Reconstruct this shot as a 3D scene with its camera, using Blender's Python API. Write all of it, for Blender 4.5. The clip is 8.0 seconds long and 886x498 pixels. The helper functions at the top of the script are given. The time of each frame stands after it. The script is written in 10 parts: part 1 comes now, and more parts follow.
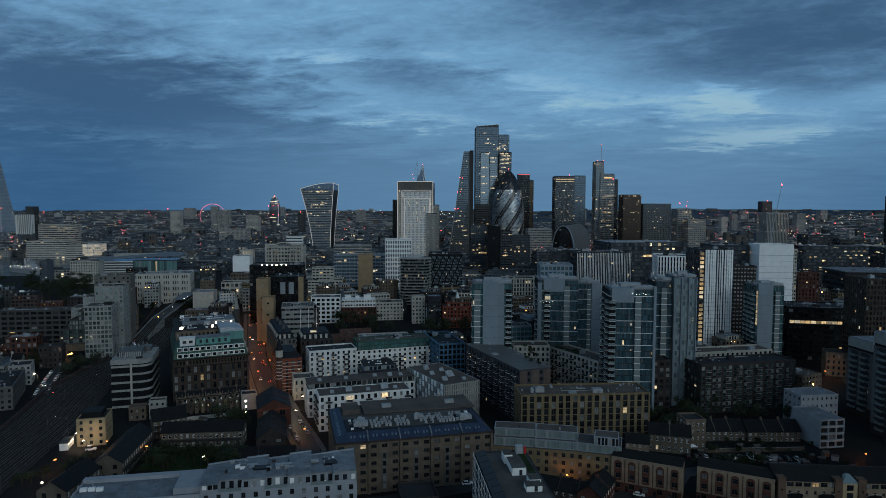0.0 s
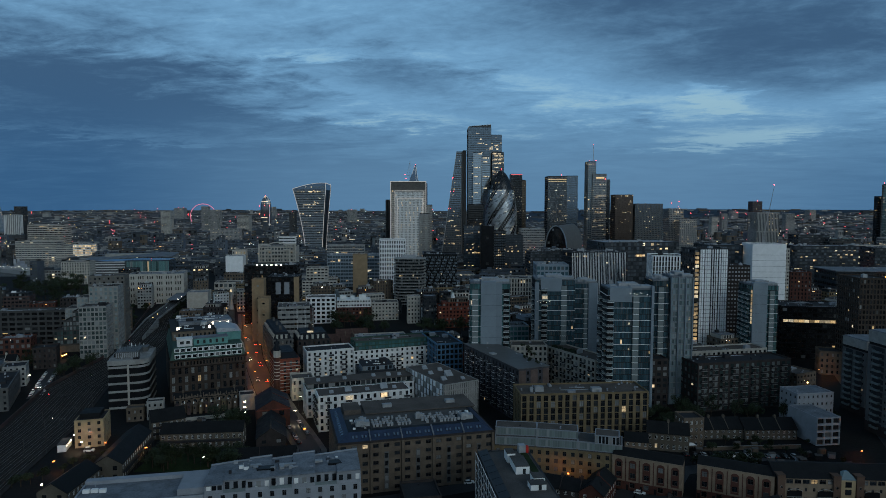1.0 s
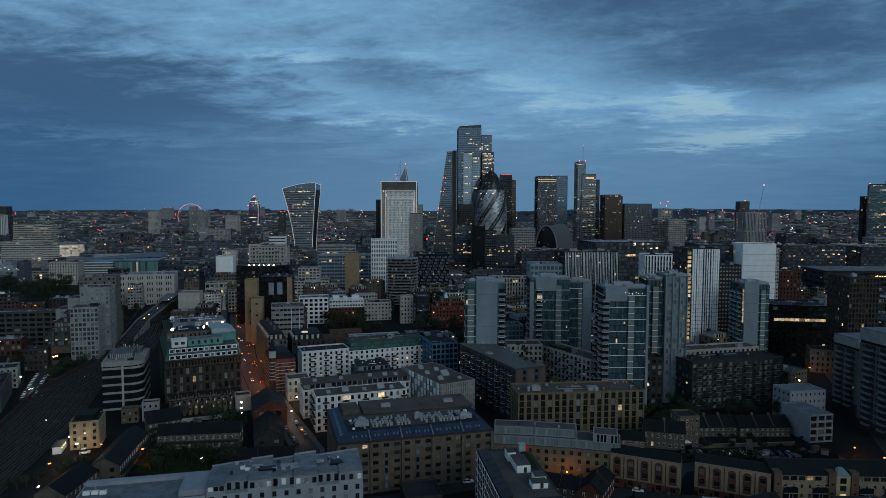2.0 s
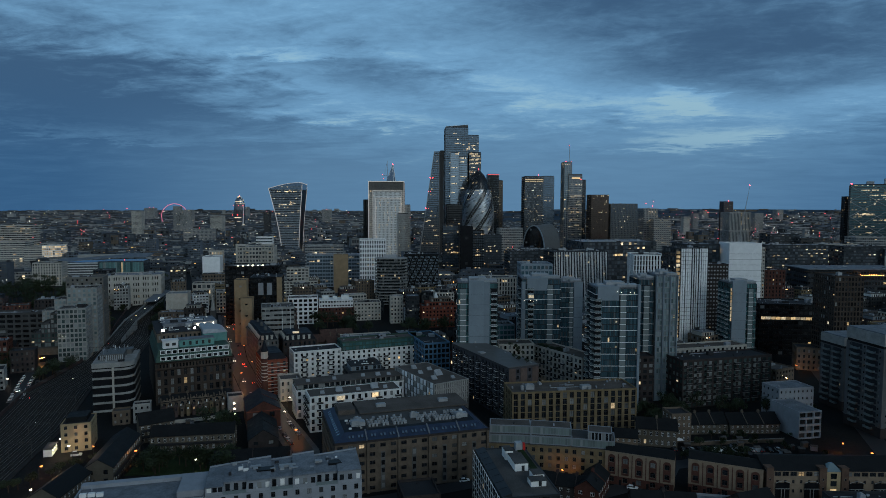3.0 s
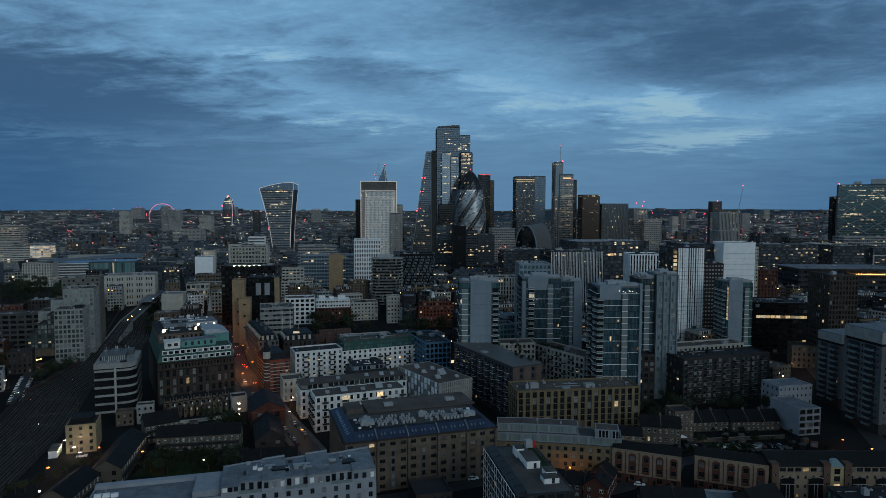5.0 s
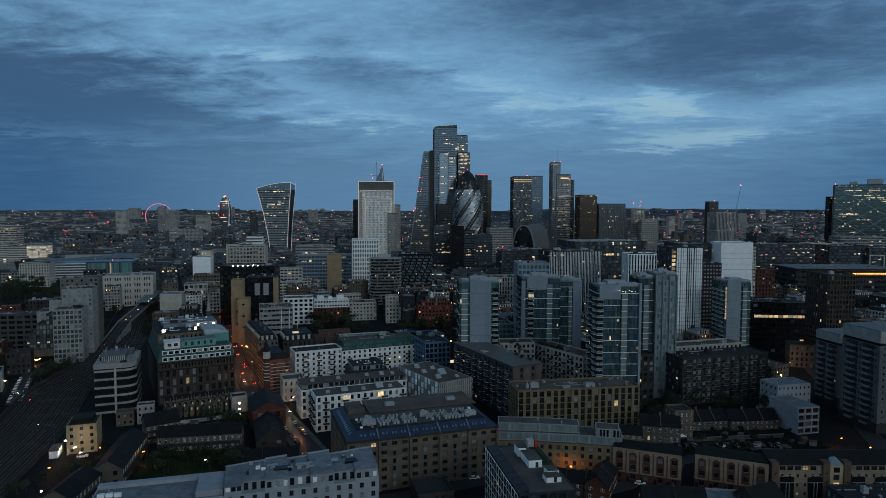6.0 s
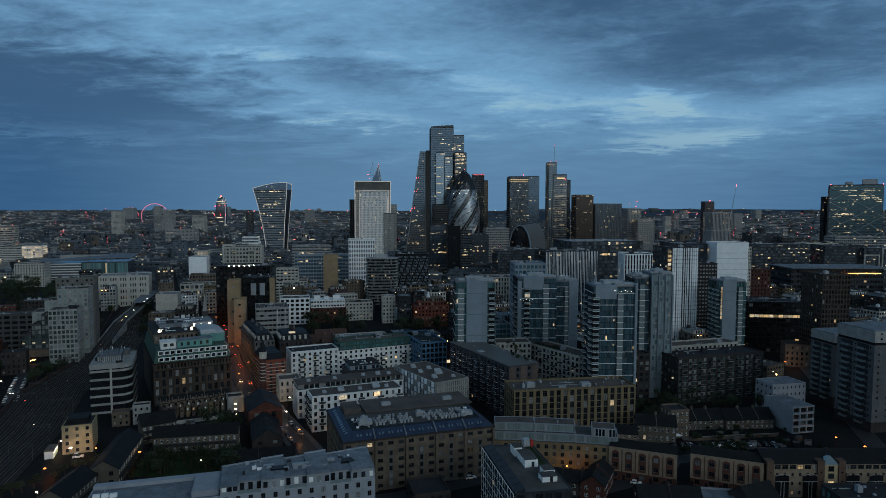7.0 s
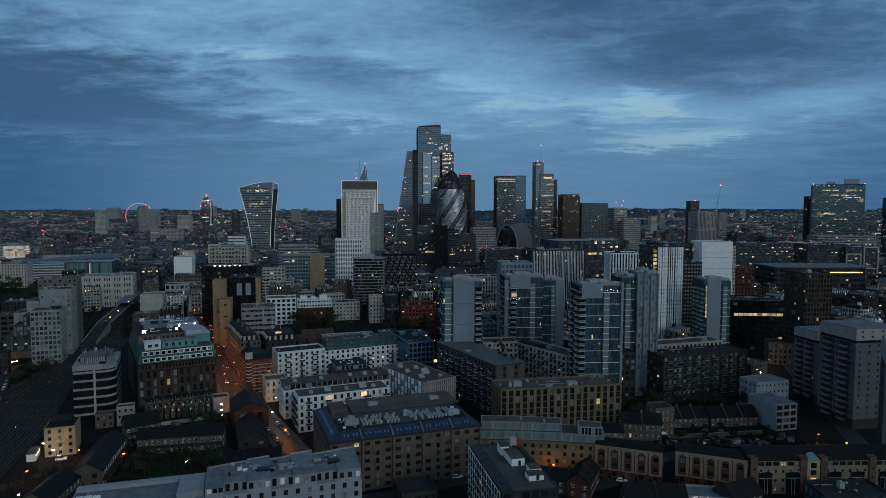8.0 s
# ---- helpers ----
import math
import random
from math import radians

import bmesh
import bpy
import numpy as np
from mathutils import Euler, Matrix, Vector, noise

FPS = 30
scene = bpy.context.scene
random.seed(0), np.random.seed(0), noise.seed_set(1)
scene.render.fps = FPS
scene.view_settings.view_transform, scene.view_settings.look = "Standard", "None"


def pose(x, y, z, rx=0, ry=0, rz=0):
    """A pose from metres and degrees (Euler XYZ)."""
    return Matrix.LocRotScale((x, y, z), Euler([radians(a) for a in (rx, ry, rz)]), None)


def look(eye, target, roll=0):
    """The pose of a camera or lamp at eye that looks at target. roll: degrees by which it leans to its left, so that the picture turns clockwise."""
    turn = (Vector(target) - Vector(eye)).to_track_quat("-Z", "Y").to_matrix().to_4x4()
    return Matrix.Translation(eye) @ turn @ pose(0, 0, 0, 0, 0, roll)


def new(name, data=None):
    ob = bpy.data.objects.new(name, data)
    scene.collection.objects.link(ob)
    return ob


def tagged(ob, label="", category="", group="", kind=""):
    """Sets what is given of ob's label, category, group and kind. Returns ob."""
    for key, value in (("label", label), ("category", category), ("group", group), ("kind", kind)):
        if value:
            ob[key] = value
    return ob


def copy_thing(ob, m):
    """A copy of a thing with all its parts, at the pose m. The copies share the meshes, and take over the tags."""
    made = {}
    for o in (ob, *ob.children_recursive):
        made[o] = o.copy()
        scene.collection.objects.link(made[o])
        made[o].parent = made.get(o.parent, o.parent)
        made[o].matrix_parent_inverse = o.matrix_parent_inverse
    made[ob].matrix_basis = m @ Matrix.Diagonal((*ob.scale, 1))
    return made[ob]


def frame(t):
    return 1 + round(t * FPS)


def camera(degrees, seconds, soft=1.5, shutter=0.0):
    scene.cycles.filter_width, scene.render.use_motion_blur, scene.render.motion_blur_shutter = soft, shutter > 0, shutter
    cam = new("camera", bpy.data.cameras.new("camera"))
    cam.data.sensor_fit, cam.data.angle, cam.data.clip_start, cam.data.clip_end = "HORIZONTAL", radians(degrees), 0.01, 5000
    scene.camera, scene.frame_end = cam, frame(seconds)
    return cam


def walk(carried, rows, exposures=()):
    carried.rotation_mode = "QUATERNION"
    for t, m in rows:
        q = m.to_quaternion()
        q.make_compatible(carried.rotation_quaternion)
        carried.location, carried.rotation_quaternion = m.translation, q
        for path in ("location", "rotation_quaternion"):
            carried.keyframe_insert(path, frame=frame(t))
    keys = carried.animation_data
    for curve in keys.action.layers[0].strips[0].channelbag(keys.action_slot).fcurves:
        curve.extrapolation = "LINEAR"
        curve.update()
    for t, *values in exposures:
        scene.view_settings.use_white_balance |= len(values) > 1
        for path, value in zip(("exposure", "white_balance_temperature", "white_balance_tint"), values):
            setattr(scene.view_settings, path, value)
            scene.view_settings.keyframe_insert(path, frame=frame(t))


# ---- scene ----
cam = camera(68.775, 8.0, 0.5)
EYE, TILT, LEAN = 110.0, -3.77, -0.18


def view(x, y, yaw, tilt=0.0):
    return pose(x, y, EYE, 90 + TILT + tilt, LEAN, yaw)


walk(cam, [
    (0.0, view(0.0, 0.0, 0.0)),
    (0.5, view(-2.07, -0.3, -0.388)),
    (1.0, view(-4.2, -0.55, -0.812)),
    (1.5, view(-6.36, -0.8, -1.28)),
    (3.0, view(-12.74, -1.75, -3.144)),
    (3.5, view(-14.9, -2.0, -3.78)),
    (4.0, view(-17.1, -2.25, -4.138)),
    (4.5, view(-19.25, -2.5, -4.15)),
    (5.2, view(-21.7, -2.9, -4.25)),
    (6.0, view(-23.0, -3.3, -4.503)),
    (6.5, view(-23.0, -3.5, -4.643)),
    (7.0, view(-22.87, -3.58, -4.805)),
    (7.5, view(-22.7, -3.62, -5.142, -0.02)),
    (8.0, view(-22.6, -3.6, -5.93, -0.035)),
])

# ---- light: an overcast twilight sky, brighter behind the camera ----
def link_nodes(tree):
    """Short helpers to wire nodes of one tree."""
    def node(kind, operation=None):
        n = tree.nodes.new(kind)
        if operation:
            n.operation = operation
        return n

    def feed(n, index, value):
        if isinstance(value, bpy.types.NodeSocket):
            tree.links.new(value, n.inputs[index])
        else:
            n.inputs[index].default_value = value

    def calc(op, a, b=0.0, c=0.0, clamp=False):
        n = node("ShaderNodeMath", op)
        n.use_clamp = clamp
        feed(n, 0, a), feed(n, 1, b)
        if op == "MULTIPLY_ADD":
            feed(n, 2, c)
        return n.outputs[0]

    def ramp(fac, lo, hi, out_lo=0.0, out_hi=1.0, smooth=True):
        n = node("ShaderNodeMapRange")
        n.interpolation_type = "SMOOTHSTEP" if smooth else "LINEAR"
        feed(n, 0, fac), feed(n, 1, lo), feed(n, 2, hi), feed(n, 3, out_lo), feed(n, 4, out_hi)
        return n.outputs[0]

    def mix(fac, a, b, blend="MIX"):
        n = node("ShaderNodeMix")
        n.data_type, n.blend_type = "RGBA", blend
        feed(n, 0, fac), feed(n, 6, a), feed(n, 7, b)
        return n.outputs[2]

    def grain(vector, scale, detail=4.0, rough=0.55, distort=0.0):
        n = node("ShaderNodeTexNoise")
        if vector is not None:
            feed(n, 0, vector)
        n.inputs["Scale"].default_value, n.inputs["Detail"].default_value = scale, detail
        n.inputs["Roughness"].default_value, n.inputs["Distortion"].default_value = rough, distort
        return n.outputs[0]

    return node, feed, calc, ramp, mix, grain


def rgb(r, g, b):
    return (r, g, b, 1.0)


def make_sky():
    world = bpy.data.worlds.new("twilight_sky")
    world.use_nodes = True
    scene.world = world
    tree = world.node_tree
    tree.nodes.clear()
    node, feed, calc, ramp, mix, grain = link_nodes(tree)
    way = node("ShaderNodeTexCoord").outputs["Generated"]
    sep = node("ShaderNodeSeparateXYZ")
    feed(sep, 0, way)
    x, y, z = sep.outputs
    up = calc("MAXIMUM", z, 0.0)
    depth = calc("ADD", up, 0.09)
    plane = node("ShaderNodeCombineXYZ")
    feed(plane, 0, calc("DIVIDE", x, depth)), feed(plane, 1, calc("DIVIDE", y, depth))
    flat = plane.outputs[0]

    def toward(px, py, pz, near, far):
        """How close the direction is to one part of the sky."""
        v = Vector((px, py, pz)).normalized()
        dot = node("ShaderNodeVectorMath", "DOT_PRODUCT")
        feed(dot, 0, way)
        dot.inputs[1].default_value = v
        return ramp(dot.outputs["Value"], math.cos(radians(far)), math.cos(radians(near)))

    def sep_flat(vector, index):
        n = node("ShaderNodeSeparateXYZ")
        feed(n, 0, vector)
        return n.outputs[index]

    # streaks of cloud drawn out along one wind, seen in perspective
    wind = radians(-76)
    lengthwise = calc("ADD", calc("MULTIPLY", sep_flat(flat, 0), math.sin(wind)), calc("MULTIPLY", sep_flat(flat, 1), math.cos(wind)))
    across = calc("SUBTRACT", calc("MULTIPLY", sep_flat(flat, 0), math.cos(wind)), calc("MULTIPLY", sep_flat(flat, 1), math.sin(wind)))
    drawn = node("ShaderNodeCombineXYZ")
    feed(drawn, 0, calc("MULTIPLY", lengthwise, 0.72)), feed(drawn, 1, calc("MULTIPLY", across, 1.05))
    bank = grain(drawn.outputs[0], 0.9, 4.0, 0.55, 0.35)
    streak = grain(drawn.outputs[0], 2.2, 9.0, 0.62, 0.5)
    ripple = grain(drawn.outputs[0], 6.5, 7.0, 0.64, 0.6)
    shreds = grain(flat, 15.0, 5.0, 0.62, 0.8)
    cloud = calc("MULTIPLY_ADD", calc("SUBTRACT", bank, 0.5), 0.30, 0.47)
    cloud = calc("MULTIPLY_ADD", calc("SUBTRACT", streak, 0.5), 0.70, cloud)
    calm = ramp(z, 0.02, 0.15, 0.25, 1.0)
    cloud = calc("MULTIPLY_ADD", calc("MULTIPLY", calc("SUBTRACT", ripple, 0.5), calm), 0.38, cloud)
    cloud = calc("MULTIPLY_ADD", calc("MULTIPLY", calc("SUBTRACT", shreds, 0.5), calm), 0.16, cloud)
    # banks where the cover is thinner or thicker: bearing, height, half length, half depth, slant, weight; their edges torn by the streaks
    bearing = calc("ARCTAN2", x, y)
    u = calc("MULTIPLY_ADD", calc("SUBTRACT", streak, 0.5), 0.16, bearing)
    v = calc("MULTIPLY_ADD", calc("SUBTRACT", ripple, 0.5), 0.045, calc("MULTIPLY_ADD", calc("SUBTRACT", streak, 0.5), 0.05, z))
    for az, el, ra, re, slant, weight in (
        (-0.101, 0.242, 0.375, 0.092, -4, 0.162), (-0.192, 0.218, 0.065, 0.007, 0, 0.178), (0.426, 0.122, 0.109, 0.037, -14, 0.194), (0.393, 0.097, 0.113, 0.011, 2, 0.162),
        (0.418, 0.151, 0.048, 0.012, -22, 0.178), (0.596, 0.127, 0.087, 0.024, 8, 0.162), (0.419, 0.248, 0.332, 0.065, -4, -0.252), (-0.438, 0.168, 0.244, 0.030, -3, -0.127),
        (-0.004, 0.180, 0.131, 0.030, -10, -0.127), (-0.426, 0.097, 0.131, 0.008, -3, 0.138), (-0.111, 0.134, 0.175, 0.012, -3, 0.121), (-0.470, 0.060, 0.330, 0.075, 0, -0.240),
        (0.180, 0.206, 0.105, 0.040, -8, 0.081), (0.247, 0.147, 0.140, 0.026, -6, 0.097), (0.558, 0.040, 0.260, 0.045, 0, 0.060), (-0.366, 0.253, 0.201, 0.030, -4, 0.065),
        (0.155, 0.056, 0.332, 0.035, 0, 0.041), (0.020, 0.118, 0.250, 0.045, -3, 0.120),
        (-0.500, 0.210, 0.262, 0.079, 0, -0.160), (-0.318, 0.155, 0.175, 0.035, -4, -0.080),
    ):
        c, sn = math.cos(radians(slant)), math.sin(radians(slant))
        du, dv = calc("SUBTRACT", u, az), calc("SUBTRACT", v, el)
        p = calc("MULTIPLY", calc("ADD", calc("MULTIPLY", du, c), calc("MULTIPLY", dv, sn)), 1 / ra)
        q = calc("MULTIPLY", calc("SUBTRACT", calc("MULTIPLY", dv, c), calc("MULTIPLY", du, sn)), 1 / re)
        near = ramp(calc("ADD", calc("MULTIPLY", p, p), calc("MULTIPLY", q, q)), 2.6, 0.0)
        cloud = calc("MULTIPLY_ADD", near, weight, cloud)
    thin = ramp(cloud, 0.12, 0.86)
    base = mix(ramp(z, 0.02, 0.22), rgb(0.036, 0.108, 0.228), rgb(0.046, 0.108, 0.205))
    lit = mix(ramp(z, 0.0, 0.18), rgb(0.092, 0.225, 0.400), rgb(0.190, 0.405, 0.640))
    low = ramp(z, 0.0, 0.14, 0.45, 1.0)
    sky = mix(calc("MULTIPLY", thin, low), base, lit)
    # thin torn wisps where the cover nearly opens
    wisp = calc("MULTIPLY", ramp(cloud, 0.64, 0.90), ramp(z, 0.03, 0.10))
    sky = mix(wisp, sky, rgb(0.300, 0.500, 0.620))
    haze = calc("MULTIPLY", toward(0.12, 1.0, 0.06, 0, 36), ramp(z, 0.19, 0.04, 0.0, 0.62))
    sky = mix(haze, sky, rgb(0.132, 0.268, 0.420))
    # a pale dawn along the horizon behind the camera
    glow = calc("MULTIPLY", ramp(y, 0.15, -0.75), ramp(z, 0.75, 0.05))
    sky = mix(glow, sky, rgb(0.45, 0.58, 0.65))
    over = ramp(z, 0.40, 0.85, 0.0, 0.9)
    sky = mix(over, sky, rgb(0.06, 0.105, 0.16))
    back = node("ShaderNodeBackground")
    feed(back, 0, sky)
    back.inputs[1].default_value = 1.0
    out = node("ShaderNodeOutputWorld")
    feed(out, 0, back.outputs[0])


make_sky()
dawn = new("dawn_sun", bpy.data.lights.new("dawn_sun", "SUN"))
dawn.data.energy, dawn.data.angle, dawn.data.color = 0.55, radians(30), (0.88, 0.99, 1.0)
dawn.matrix_basis = look((130, -200, 115), (0, 0, 0))

# ---- materials ----
def surface(name, color, rough=0.8, metal=0.0, vary=0.35, scale=0.5, fine=6.0, bump=0.15, spec=0.08, islands=0.0):
    """A weathered surface: broad stains and fine grain in colour, roughness and relief, at sizes in metres."""
    m = bpy.data.materials.new(name)
    m.use_nodes = True
    tree = m.node_tree
    node, feed, calc, ramp, mix, grain = link_nodes(tree)
    shade = tree.nodes["Principled BSDF"]
    at = node("ShaderNodeTexCoord").outputs["Object"]
    stain, grit = grain(at, scale, 5.0, 0.6, 0.4), grain(at, fine, 4.0, 0.7)
    low, high = [rgb(*[min(1.0, c * k) for c in color]) for k in (1 - vary, 1 + vary)]
    tone = calc("ADD", calc("MULTIPLY", stain, 0.6), calc("MULTIPLY", grit, 0.4))
    paint = mix(ramp(tone, 0.32, 0.68), low, high)
    info = node("ShaderNodeObjectInfo").outputs["Random"]
    paint = mix(calc("MULTIPLY", info, 0.22), paint, rgb(*[c * 0.45 for c in color]))
    if islands:
        part_random = node("ShaderNodeNewGeometry").outputs["Random Per Island"]
        paint = mix(calc("MULTIPLY", part_random, islands), paint, rgb(*[c * 0.2 for c in color]))
    feed(shade, "Base Color", paint)
    feed(shade, "Roughness", ramp(stain, 0.2, 0.8, max(0.02, rough - 0.12), min(1.0, rough + 0.12)))
    shade.inputs["Metallic"].default_value = metal
    shade.inputs["Specular IOR Level"].default_value = spec
    if bump:
        relief = node("ShaderNodeBump")
        relief.inputs["Strength"].default_value, relief.inputs["Distance"].default_value = bump, 0.05
        feed(relief, "Height", tone)
        feed(shade, "Normal", relief.outputs[0])
    return m


def glazing(name, tint=(0.02, 0.03, 0.035), lit=0.05, glow=0.7, pale=0.25, rough=0.08, by="island", metal=0.0, warm=1.0, busy=3.2, mottle=1.0):
    """Window panes: dark glass, some with pale blinds, a share of them with the lamps on behind."""
    m = bpy.data.materials.new(name)
    m.use_nodes = True
    tree = m.node_tree
    node, feed, calc, ramp, mix, grain = link_nodes(tree)
    shade = tree.nodes["Principled BSDF"]
    if by == "island":
        pick = node("ShaderNodeNewGeometry").outputs["Random Per Island"]
    else:
        pick = node("ShaderNodeObjectInfo").outputs["Random"]
    second = calc("FRACT", calc("MULTIPLY", pick, 37.7))
    third = calc("FRACT", calc("MULTIPLY", pick, 91.3))
    blind = calc("MULTIPLY", ramp(second, 1.0 - pale, 1.0, 0.0, 1.0, False), 0.8)
    pane = mix(third, rgb(*[c * (1 - 0.55 * mottle) for c in tint]), rgb(*[min(1.0, c * (1 + 0.6 * mottle)) for c in tint]))
    feed(shade, "Base Color", mix(blind, pane, rgb(0.30, 0.31, 0.31)))
    feed(shade, "Roughness", ramp(third, 0.0, 1.0, rough * (1 - 0.4 * mottle), rough * (1 + 0.8 * mottle), False))
    shade.inputs["Metallic"].default_value = metal
    shade.inputs["Specular IOR Level"].default_value = 0.7
    if by == "island" and busy:
        # whole stretches of a storey are in use, others are dark
        spread = node("ShaderNodeVectorMath", "MULTIPLY")
        feed(spread, 0, node("ShaderNodeTexCoord").outputs["Object"])
        spread.inputs[1].default_value = (0.025, 0.025, 0.25)
        share = calc("MULTIPLY", ramp(grain(spread.outputs[0], 1.0, 1.0, 0.5), 0.54, 0.68), lit * busy)
        lamp = calc("GREATER_THAN", pick, calc("SUBTRACT", 1.0, share))
    else:
        lamp = calc("GREATER_THAN", pick, 1.0 - lit)
    inside = grain(node("ShaderNodeTexCoord").outputs["Object"], 0.9, 3.0, 0.6)
    level = calc("MULTIPLY", ramp(third, 0.0, 1.0, 0.25, 1.3, False), ramp(inside, 0.25, 0.75, 0.45, 1.25))
    tone = mix(second, rgb(1.0, 0.64, 0.26), rgb(1.0, 0.86, 0.60))
    feed(shade, "Emission Color", tone)
    feed(shade, "Emission Strength", calc("MULTIPLY", calc("MULTIPLY", lamp, level), glow))
    return m


def glower(name, color, power):
    m = bpy.data.materials.new(name)
    m.use_nodes = True
    shade = m.node_tree.nodes["Principled BSDF"]
    shade.inputs["Base Color"].default_value = rgb(0.3, 0.3, 0.3)
    shade.inputs["Emission Color"].default_value = rgb(*color)
    shade.inputs["Emission Strength"].default_value = power
    return m


